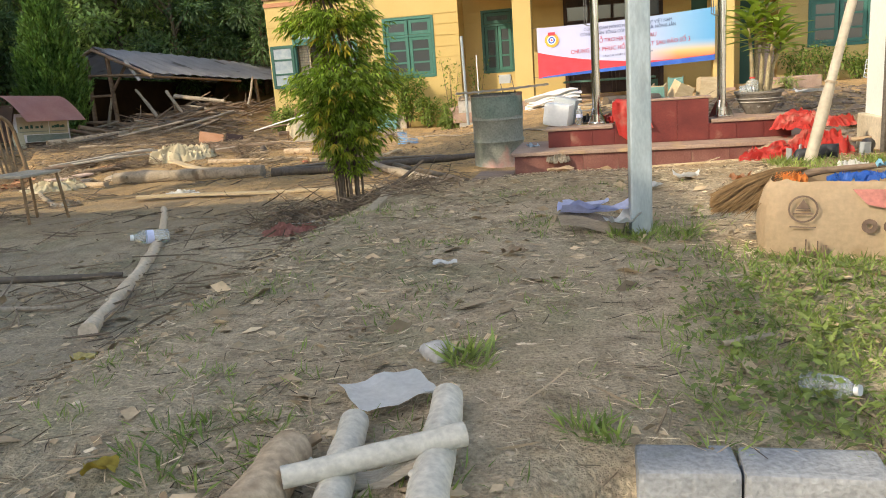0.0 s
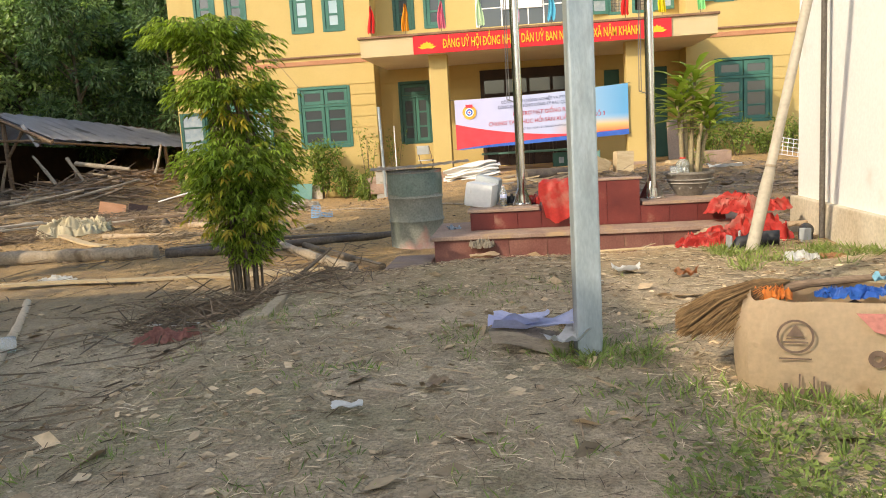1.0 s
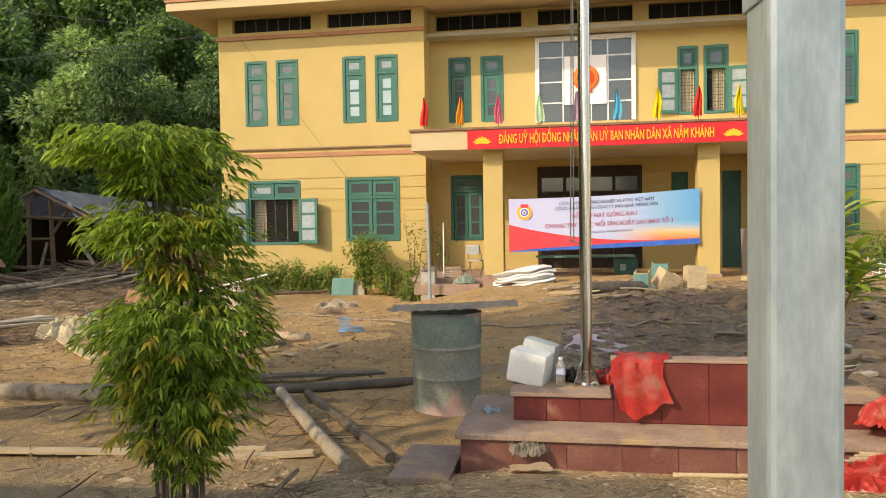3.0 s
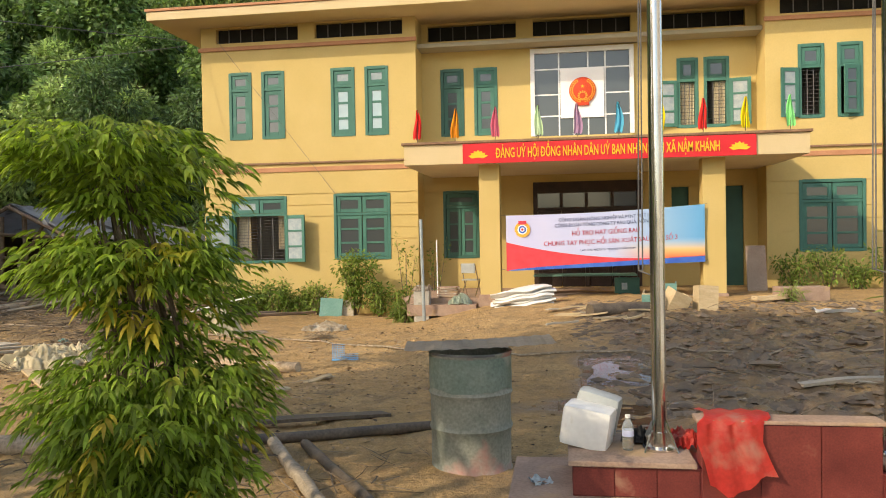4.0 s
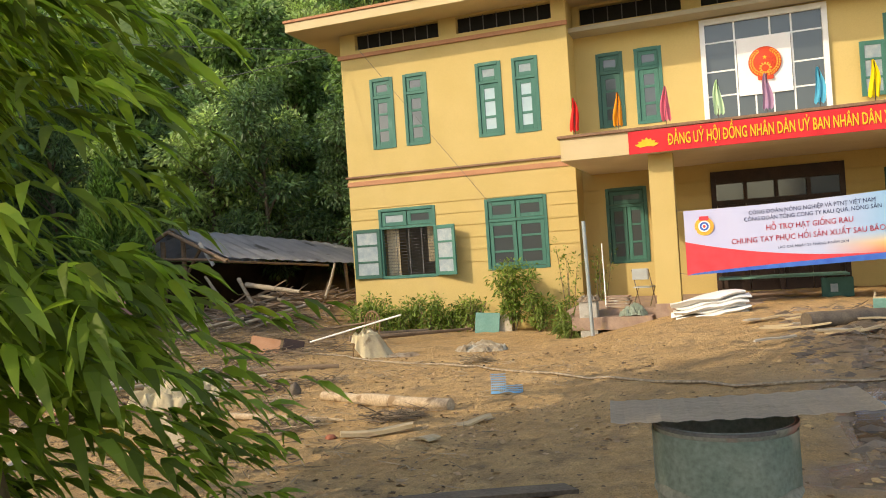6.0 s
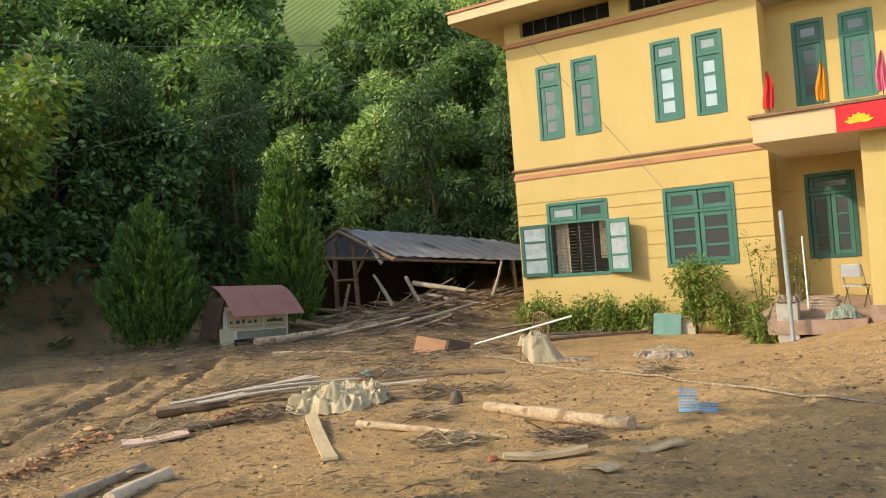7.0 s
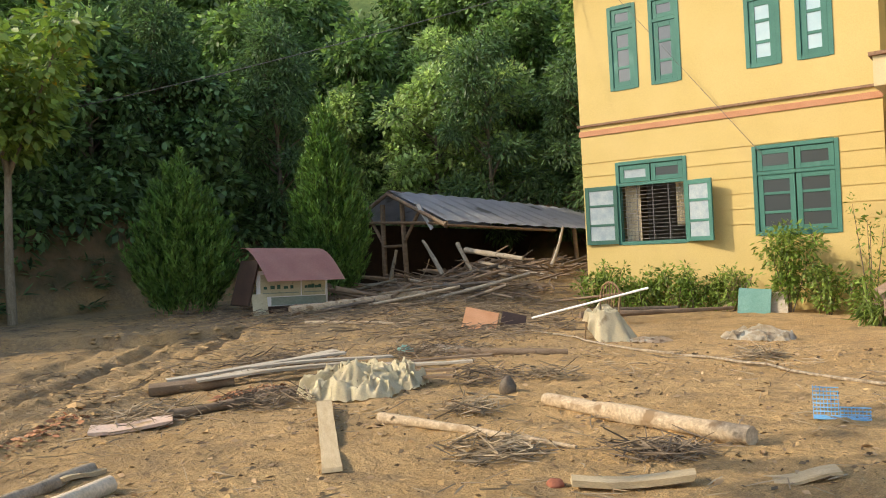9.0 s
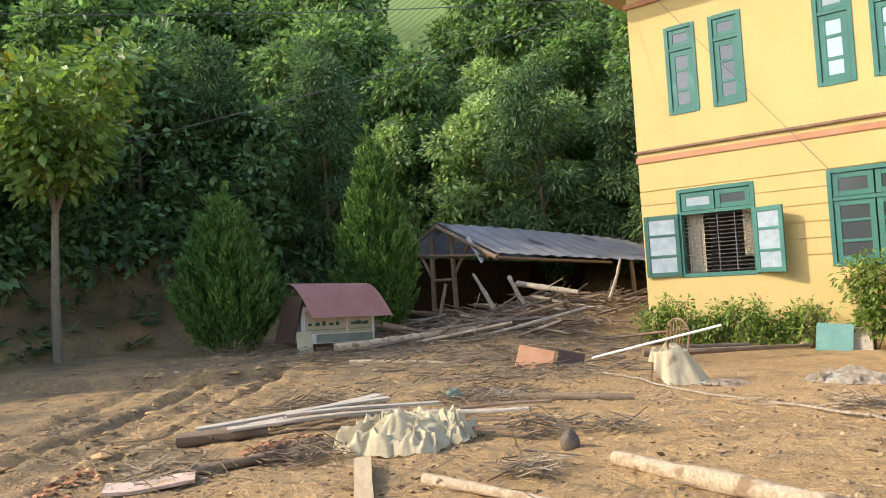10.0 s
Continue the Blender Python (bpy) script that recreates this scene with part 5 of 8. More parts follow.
# narrow-leaved shrub in tiers
def aralia():
    t = thing("shrub_tree", "bushy narrow-leaved ornamental shrub clipped in tiers, in the bank", "shrub", pose(-1.50, 6.40, 0.05))
    bm = bm_()
    for k in range(17):
        q = k * 0.7
        x, y = (0.05 + 0.005 * k) * math.cos(q), 0.08 * math.sin(q)
        tube(bm, [(x, y, -0.05), (x * 1.1, y * 1.1, 0.5), (x * 1.3 + 0.02, y * 1.2, 1.15), (x * 0.8 - 0.10, y, 1.75)], [0.010, 0.009, 0.007, 0.004], 6, 0.1)
    part("stem", bm, BARK, t, smooth=60)
    blades = {"foliage": [], "yellow_foliage": []}

    def spray(c, q, up, ln, size, kind="foliage"):
        """One compound leaf: a stalk bending over, with long narrow leaflets that hang from it."""
        h = np.array([math.cos(q), math.sin(q), 0.0])
        s = np.array([-math.sin(q), math.cos(q), 0.0])
        for k, (u, fan) in enumerate(((0.45, 0.9), (0.45, -0.9), (0.75, 0.65), (0.75, -0.65), (1.0, 0.32), (1.0, -0.32), (1.0, 0.0))):
            p = c + h * ln * u + np.array([0, 0, up * ln * u - 0.55 * ln * u * u])
            d = h * (1 - 0.25 * abs(fan)) + s * fan + np.array([0, 0, up * 0.5 - 0.42 * u]) + rng.normal(0, 0.16, 3)
            blades[kind].append((p, d / np.linalg.norm(d), size * rng.uniform(0.75, 1.2), rng.uniform(0.35, 0.85), rng.normal(0, 0.5)))

    def emit(kind, material):
        rows = blades[kind]
        p, d = np.array([r[0] for r in rows]), np.array([r[1] for r in rows])
        ln, bend, roll = (np.array([r[k] for r in rows])[:, None] for k in (2, 3, 4))
        side = np.cross(d, [0, 0, 1.0])
        side /= np.linalg.norm(side, axis=1)[:, None] + 1e-9
        side = side * np.cos(roll) + np.cross(d, side) * np.sin(roll)
        st = []
        for u, w in ((0.0, 0.25), (0.3, 1.0), (0.65, 0.75), (1.0, 0.04)):
            c = p + d * ln * u - np.array([0, 0, 1.0]) * ln * bend * u * u
            half = side * ln * 0.14 * w
            st += [c - half, c + half]
        v = np.stack(st, 1).reshape(-1, 3)
        b0 = np.arange(len(rows))[:, None] * 8
        f = np.concatenate([b0 + np.array([[k, k + 1, k + 3, k + 2]]) for k in (0, 2, 4)])
        cloud(kind, v.tolist(), f.tolist(), material, t)

    # tiers: middle height, half height, radius, shift, sprays
    for z, hz, r, sx, k in ((1.87, 0.11, 0.40, -0.18, 560), (1.70, 0.10, 0.21, -0.10, 170), (1.46, 0.15, 0.35, -0.06, 560), (1.23, 0.12, 0.14, 0.0, 110), (0.98, 0.20, 0.42, 0.0, 900), (0.72, 0.19, 0.36, 0.02, 600), (0.50, 0.14, 0.22, 0.02, 220), (0.33, 0.08, 0.13, 0.02, 70)):
        for _ in range(k):
            d = rng.normal(0, 1, 3)
            d /= np.linalg.norm(d)
            w = rng.uniform(0.6, 1.0) if rng.random() < 0.62 else rng.uniform(0.05, 0.6)
            q = math.atan2(d[1], d[0]) + rng.normal(0, 0.35)
            c = np.array([d[0] * r * w + sx, d[1] * r * w * 0.9, z + d[2] * hz * w])
            spray(c, q, rng.uniform(0.3, 0.9), rng.uniform(0.05, 0.09), 0.052)
    # long sprays over the walk
    for k in range(90):
        q = rng.uniform(-0.6, 1.3)
        z = rng.uniform(0.95, 1.85)
        r = rng.uniform(0.16, 0.26) if z > 1.2 else rng.uniform(0.26, 0.36)
        spray(np.array([math.cos(q) * r, math.sin(q) * r, z]), q + rng.normal(0, 0.25), 0.6, rng.uniform(0.09, 0.13), 0.052)
    for k in range(46):
        q = rng.uniform(0.75, 1.5)
        r = rng.uniform(0.26, 0.42)
        spray(np.array([math.cos(q) * r, math.sin(q) * r, rng.uniform(1.08, 1.45)]), q + rng.normal(0, 0.25), 0.7, rng.uniform(0.08, 0.12), 0.045)
    for k in range(26):
        q = rng.uniform(-2.6, 1.2)
        z = rng.choice([1.28, 0.95, 0.62]) + rng.normal(0, 0.06)
        r = 0.14 if z > 1.1 else 0.34
        spray(np.array([math.cos(q) * r, math.sin(q) * r, z]), q, 0.4, 0.08, 0.065, "yellow_foliage")
    emit("foliage", ARALIA)
    emit("yellow_foliage", leafmat("yellowing_narrow_leaf", (0.36, 0.33, 0.045), (0.50, 0.38, 0.05), 0.4, 0.4))


aralia()

# ---- collapsed timber shed ----
ROOFZ = mat("grey_fibre_cement", (0.38, 0.39, 0.41), (0.50, 0.51, 0.53), 1.5, 0.6, 0.2, 30, spread=0.15, c3=(0.15, 0.15, 0.14), cut3=0.6)
OLDWOOD = mat("weathered_timber", (0.17, 0.115, 0.075), (0.27, 0.19, 0.125), 4, 0.85, 0.4, 40, spread=0.35, stretch=(1, 1, 4))
shed = thing("shed", "half-collapsed open timber shed with a grey sheet roof", "shed", pose(-19.0, 30.5, -0.3))
SI = Matrix.Translation((19.0, -30.5, 0.3))


def spart(name, bm, mt, lab="", smooth=None):
    ob = part(name, bm, mt, shed, lab, smooth)
    ob.matrix_parent_inverse = SI
    return ob


RA, RB = Vector((-19.8, 29.4, 3.05)), Vector((-16.9, 41.0, 2.05))
EA, EB = Vector((-16.8, 28.65, 1.82)), Vector((-13.6, 40.0, 1.0))
LA, LB = Vector((-22.3, 30.1, 2.1)), Vector((-19.5, 41.5, 1.3))
for nm, a, b, c, d in (("roof_sheet", RA, RB, EB, EA), ("roof_sheet", LA, LB, RB, RA)):
    bm = bm_()
    nn, kk = 70, 2
    rows = []
    for i in range(nn + 1):
        u = i / nn
        p, q = a.lerp(b, u), d.lerp(c, u)
        rows.append([bm.verts.new(p.lerp(q, j / kk) + Vector((0, 0, 0.02 * math.sin(i * 1.57) + 0.03 * math.sin(u * 5 + j)))) for j in range(kk + 1)])
    for p, q in zip(rows, rows[1:]):
        for j in range(kk):
            bm.faces.new((p[j], q[j], q[j + 1], p[j + 1]))
    bmesh.ops.solidify(bm, geom=bm.faces[:], thickness=0.02)
    spart(nm, bm, ROOFZ, "ribbed grey roof sheet")
for pts, r in (([EA + Vector((0.0, -0.05, -0.06)), EA.lerp(EB, 0.42) + Vector((0, -0.05, -0.1))], 0.05), ([RA + Vector((0, -0.08, -0.06)), EA + Vector((0, -0.08, -0.06))], 0.07), ([RA + Vector((0, -0.08, -0.06)), LA + Vector((0, -0.08, -0.06))], 0.07), ([RA, RB], 0.06), ([LA, EA], 0.06)):
    bm = bm_()
    tube(bm, [tuple(p + Vector((0, 0, -0.05))) for p in pts], r, 6)
    spart("beam", bm, OLDWOOD)
bm = bm_()
box(bm, -0.07, 0.07, -0.015, 0.015, -1.0, 0, 0, Matrix.Translation((-18.1, 28.85, 2.45)) @ Matrix.Rotation(radians(-33), 4, "Y"))
spart("fascia_board", bm, ROOFZ, "torn hanging fascia board")
for p, q, r in (((-20.45, 29.7, -0.4), (-20.3, 29.6, 2.6), 0.09), ((-19.1, 29.3, -0.4), (-19.2, 29.35, 2.65), 0.09), ((-20.4, 29.65, 1.2), (-21.3, 29.9, 2.35), 0.06), ((-19.15, 29.3, 1.2), (-18.2, 29.1, 2.3), 0.06), ((-20.4, 29.65, 1.1), (-19.15, 29.3, 1.1), 0.05), ((-20.4, 29.6, 0.05), (-19.15, 29.25, 0.05), 0.06), ((-15.2, 34.5, -0.3), (-15.3, 34.5, 1.4), 0.08), ((-21.5, 35, -0.3), (-21.5, 35, 1.8), 0.08), ((-13.9, 38.5, -0.3), (-14, 38.5, 1.1), 0.08)):
    bm = bm_()
    tube(bm, [p, q], r, 7, 0.06)
    spart("post", bm, OLDWOOD)

# thin dark sheets close the left side and back of the shed
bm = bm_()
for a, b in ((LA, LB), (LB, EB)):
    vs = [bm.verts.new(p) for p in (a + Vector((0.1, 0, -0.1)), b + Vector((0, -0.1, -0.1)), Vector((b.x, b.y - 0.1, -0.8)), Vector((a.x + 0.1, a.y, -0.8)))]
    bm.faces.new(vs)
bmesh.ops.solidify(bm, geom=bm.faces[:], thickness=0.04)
spart("back_wall", bm, DARKWOOD, "dark sheets closing the left side and back")

# notice kiosk with a little curved red roof
PINK = mat("faded_red_sheet", (0.58, 0.30, 0.265), (0.66, 0.37, 0.33), 2.0, 0.6, 0.1, 30, spread=0.12)
PINKPALE = mat("muddy_pink_panel", (0.60, 0.42, 0.33), (0.68, 0.52, 0.42), 3, 0.7, 0.15, 40, spread=0.2, c3=(0.45, 0.30, 0.16), cut3=0.55, scale3=4)
POSTER = mat("faded_notice", (0.50, 0.47, 0.32), (0.60, 0.57, 0.42), 3.0, 0.7, 0.05, 30, spread=0.15, c3=(0.20, 0.24, 0.18), cut3=0.62, scale3=7)
PRINTGREY = mat("dull_print", (0.22, 0.27, 0.23), (0.30, 0.35, 0.30), 5, 0.7, 0.05, 40, spread=0.2)
kiosk = thing("notice_board", "tilted outdoor notice board under a curved faded red roof", "notice board", pose(-16.75, 21.9, -0.34, 0, 3, 82))
bm = bm_()
rows = []
for i in range(9):
    u = i / 8
    yy, zz = -0.62 + 1.25 * u, 0.80 + 0.82 * math.sin(1.75 * u)
    rows.append([bm.verts.new((x, yy, zz)) for x in (-1.15, -0.4, 0.4, 1.15)])
for p, q in zip(rows, rows[1:]):
    for j in range(3):
        bm.faces.new((p[j], p[j + 1], q[j + 1], q[j]))
bmesh.ops.solidify(bm, geom=bm.faces[:], thickness=0.03)
part("roof", bm, PINK, kiosk, "curved faded red metal roof")
bm = bm_()
box(bm, -1.0, 1.0, 0.0, 0.05, 0.18, 1.05, 0.01)
part("board", bm, WHITEP, kiosk, "pale weathered board")
for a, w, mt in ((-0.96, 1.16, POSTER), (0.24, 0.72, POSTER)):
    bm = bm_()
    box(bm, a, a + w, -0.014, -0.003, 0.42, 0.95)
    notice = part("notice", bm, mt, kiosk, "faded printed notice")
    for k in range(5):
        bm = bm_()
        x = a + 0.08 + (w - 0.2) * k / 5
        box(bm, x, x + 0.09 + 0.03 * (k % 2), -0.020, -0.0145, 0.60, 0.665 + 0.02 * (k % 3))
        part("printed_bar", bm, DARKGREEN, notice)
    bm = bm_()
    box(bm, a + 0.05, a + w - 0.05, -0.020, -0.0145, 0.49, 0.515)
    part("printed_bar", bm, PRINTGREY, notice)
bm = bm_()
box(bm, -0.66, 0.98, -0.010, -0.003, 0.20, 0.40)
part("lower_strip", bm, PRINTGREY, kiosk, "dull green-grey printed strip")
for x in (-1.03, 1.03):
    bm = bm_()
    tube(bm, [(x, 0.03, -0.15), (x, 0.03, 1.25)], 0.03, 8)
    part("leg", bm, WHITEF, kiosk)
bm = bm_()
box(bm, -0.98, 0.98, 0.006, 0.05, -0.05, 0.17)
part("kick_board", bm, DARKWOOD, kiosk)
bm = bm_()
box(bm, -1.36, -1.30, -0.05, 0.75, -0.15, 0.98, 0.01, Matrix.Rotation(radians(16), 4, "Y"))
part("side_panel", bm, DARKWOOD, kiosk, "dark panel leaning at the side")
bm = bm_()
box(bm, -0.20, 0.22, -0.006, 0.0, 0.0, 0.52, 0, Matrix.Translation((-1.02, -0.10, -0.02)) @ Matrix.Rotation(radians(-10), 4, "X"))
part("loose_notice", bm, POSTER, kiosk, "loose printed sheet hanging at the foot")


# ---- loose things: builders ----
PALELOG = mat("peeled_log", (0.43, 0.32, 0.205), (0.56, 0.44, 0.305), 5, 0.85, 0.6, 45, spread=0.4, c3=(0.24, 0.16, 0.09), cut3=0.54, scale3=5)
GREYLOG = mat("grey_log", (0.28, 0.225, 0.16), (0.42, 0.35, 0.265), 5, 0.9, 0.6, 50, spread=0.35, c3=(0.17, 0.13, 0.09), cut3=0.6, scale3=5)
WETLOG = mat("wet_dark_log", (0.09, 0.07, 0.055), (0.16, 0.125, 0.09), 5, 0.55, 0.4, 40, spread=0.3)
PLANK = mat("sawn_plank", (0.48, 0.36, 0.21), (0.58, 0.46, 0.29), 4, 0.8, 0.3, 40, spread=0.25, stretch=(1, 6, 6))
GREYPLANK = mat("muddy_plank", (0.40, 0.34, 0.26), (0.52, 0.46, 0.37), 4, 0.85, 0.3, 40, spread=0.3, stretch=(1, 6, 6))
CLOTHC = mat("muddy_cream_cloth", (0.76, 0.67, 0.46), (0.85, 0.77, 0.57), 5, 0.9, 0.2, 60, spread=0.15, c3=(0.42, 0.31, 0.17), cut3=0.63, scale3=5)
CLOTHP = mat("patterned_cloth", (0.50, 0.42, 0.33), (0.38, 0.28, 0.20), 14, 0.9, 0.2, 60, spread=0.2, c3=(0.55, 0.55, 0.50), cut3=0.55, scale3=9)
CLOTHPALE = mat("pale_patterned_cloth", (0.62, 0.55, 0.43), (0.44, 0.34, 0.23), 9, 0.9, 0.2, 60, spread=0.2, c3=(0.68, 0.66, 0.58), cut3=0.52, scale3=6)
REDTARP = mat("red_plastic_sheet", (0.62, 0.045, 0.04), (0.74, 0.09, 0.07), 4, 0.4, 0.1, 50, spread=0.12, c3=(0.62, 0.28, 0.22), cut3=0.54, scale3=4)
REDRAG = mat("muddy_red_rag", (0.44, 0.18, 0.15), (0.52, 0.25, 0.20), 8, 0.9, 0.4, 60, spread=0.3)
WHITEPAPER = mat("muddy_white_paper", (0.76, 0.76, 0.73), (0.84, 0.84, 0.82), 9, 0.8, 0.2, 50, spread=0.12, c3=(0.50, 0.45, 0.36), cut3=0.62, scale3=12)
LILAC = mat("pale_blue_cloth", (0.58, 0.62, 0.84), (0.68, 0.72, 0.90), 8, 0.85, 0.2, 60, spread=0.12)
STONE = mat("grey_stone", (0.36, 0.34, 0.31), (0.50, 0.48, 0.44), 9, 0.9, 0.5, 50, spread=0.3)
KRAFT = mat("kraft_cardboard", (0.56, 0.43, 0.28), (0.64, 0.50, 0.34), 4, 0.85, 0.15, 60, spread=0.12, c3=(0.40, 0.27, 0.15), cut3=0.62, scale3=5)
PRINT = mat("brown_print", (0.12, 0.08, 0.06), (0.16, 0.11, 0.08), 9, 0.8, 0.0)
PINKP = mat("dull_red_print", (0.42, 0.16, 0.14), (0.48, 0.20, 0.17), 9, 0.8, 0.0)
ORANGE = mat("orange_bag", (0.85, 0.25, 0.05), (0.9, 0.34, 0.08), 6, 0.4, 0.2, 40, spread=0.1)
BLUEPACK = mat("blue_packet", (0.03, 0.13, 0.55), (0.05, 0.22, 0.65), 6, 0.3, 0.1, 40, spread=0.1)
STRAW = mat("broom_straw", (0.14, 0.082, 0.036), (0.22, 0.135, 0.06), 12, 0.85, 0.2, 60, spread=0.3, island=0.3)
BLUEMESH = mat("blue_plastic", (0.14, 0.38, 0.64), (0.20, 0.45, 0.70), 6, 0.45, 0.1, 40, spread=0.15)
TEAL = mat("teal_board", (0.12, 0.27, 0.235), (0.17, 0.33, 0.29), 5, 0.7, 0.15, 40, spread=0.15)
BRICKO = mat("orange_panel", (0.50, 0.24, 0.12), (0.60, 0.32, 0.18), 3, 0.8, 0.2, 40, spread=0.15)
BRICKDARK = mat("red_brick", (0.30, 0.10, 0.06), (0.38, 0.15, 0.09), 5, 0.9, 0.3, 40, spread=0.25)
WHITEPL = mat("white_plastic", (0.70, 0.70, 0.68), (0.78, 0.78, 0.76), 4, 0.4, 0.05, 40, spread=0.06, c3=(0.55, 0.50, 0.42), cut3=0.64, scale3=7)
GREYPL = mat("grey_plastic", (0.30, 0.33, 0.34), (0.38, 0.41, 0.42), 4, 0.35, 0.05, 40, spread=0.08)
BLACKPL = mat("black_rubber", (0.025, 0.026, 0.03), (0.04, 0.042, 0.046), 6, 0.5, 0.2, 50, spread=0.2)
CLEAR = bpy.data.materials.new("clear_plastic")
CLEAR.use_nodes = True
_b = CLEAR.node_tree.nodes["Principled BSDF"]
_b.inputs["Base Color"].default_value = (0.86, 0.92, 0.94, 1)
_b.inputs["Roughness"].default_value, _b.inputs["Transmission Weight"].default_value, _b.inputs["IOR"].default_value = 0.12, 0.8, 1.2
RATTAN = mat("rattan_metal", (0.20, 0.125, 0.065), (0.29, 0.185, 0.10), 8, 0.6, 0.2, 50)
WICK = mat("reed_bundle", (0.42, 0.30, 0.19), (0.52, 0.40, 0.27), 8, 0.85, 0.3, 50, spread=0.3)


def log(p, q, r0, r1, mt, label, sink=0.25, name="log", cat="log", seed=0, bend=0.05, group="", n=12, rough=1.0):
    """A fallen trunk or pole from p to q on the ground."""
    random.seed(seed or int(abs(p[0] * 100 + q[1] * 37)))
    a = Vector((p[0], p[1], p[2] if len(p) > 2 else g(p[0], p[1]) + r0 * (1 - sink)))
    b = Vector((q[0], q[1], q[2] if len(q) > 2 else g(q[0], q[1]) + r1 * (1 - sink)))
    c = (a + b) / 2
    ln = (b - a).length
    side = (b - a).cross(Vector((0, 0, 1))).normalized()
    pts, rad = [], []
    k = max(5, int(ln * 5))
    for i in range(k + 1):
        u = i / k
        lift = 0.0
        if len(p) == 2:
            mid = a.lerp(b, u)
            lift = max(0.0, g(mid.x, mid.y) + (r0 + (r1 - r0) * u) * (0.6 - sink) - mid.z) * 0.6
        pts.append(a.lerp(b, u) - c + side * bend * ln * 0.3 * math.sin(math.pi * u) + side * random.uniform(-1, 1) * r0 * 0.12 + Vector((0, 0, lift)))
        rad.append((r0 + (r1 - r0) * u) * (1 + rough * random.uniform(-0.14, 0.10)))
    bm = bm_()
    tube(bm, [tuple(x) for x in pts], rad, n, 0.09 * rough)
    for _ in range(max(1, int(ln * 1.5 * rough + 0.6))):
        u = random.uniform(0.1, 0.9)
        i = int(u * k)
        dv = Vector((random.uniform(-1, 1), random.uniform(-1, 1), random.uniform(0.1, 0.8))).normalized()
        tube(bm, [tuple(pts[i]), tuple(pts[i] + dv * rad[i] * 1.35)], [rad[i] * 0.35, rad[i] * 0.2], 6)
    ob = link(name, bm, mt, smooth=45)
    ob.location = c
    return tagged(ob, label, cat, group)


def plank(p, q, w, th, mt, label, name="plank", seed=1, warp=0.02, tilt=0.0, group="", lift=0.0):
    random.seed(seed)
    a = Vector((p[0], p[1], p[2] if len(p) > 2 else g(p[0], p[1]) + th * 0.6 + lift))
    b = Vector((q[0], q[1], q[2] if len(q) > 2 else g(q[0], q[1]) + th * 0.6 + lift))
    c, d = (a + b) / 2, b - a
    ln = d.length
    bm = bm_()
    k = 10
    rows = []
    for i in range(k + 1):
        u = i / k
        x = (u - 0.5) * ln
        zz = warp * math.sin(u * 4 + seed)
        ww = w * (0.5 + random.uniform(-0.03, 0.03))
        rows.append([bm.verts.new((x + (random.uniform(-0.02, 0.02) if i in (0, k) else 0), y, zz + e)) for y, e in ((-ww, 0), (ww, 0), (ww, th), (-ww, th))])
    for s, t in zip(rows, rows[1:]):
        for j in range(4):
            bm.faces.new((s[j], s[(j + 1) % 4], t[(j + 1) % 4], t[j]))
    bm.faces.new(rows[0][::-1])
    bm.faces.new(rows[-1])
    ob = link(name, bm, mt)
    ob.matrix_world = Matrix.Translation(c) @ d.to_track_quat("X", "Z").to_matrix().to_4x4() @ Matrix.Rotation(radians(tilt), 4, "X")
    return tagged(ob, label, "plank" if name == "plank" else name.replace("_", " "), group)


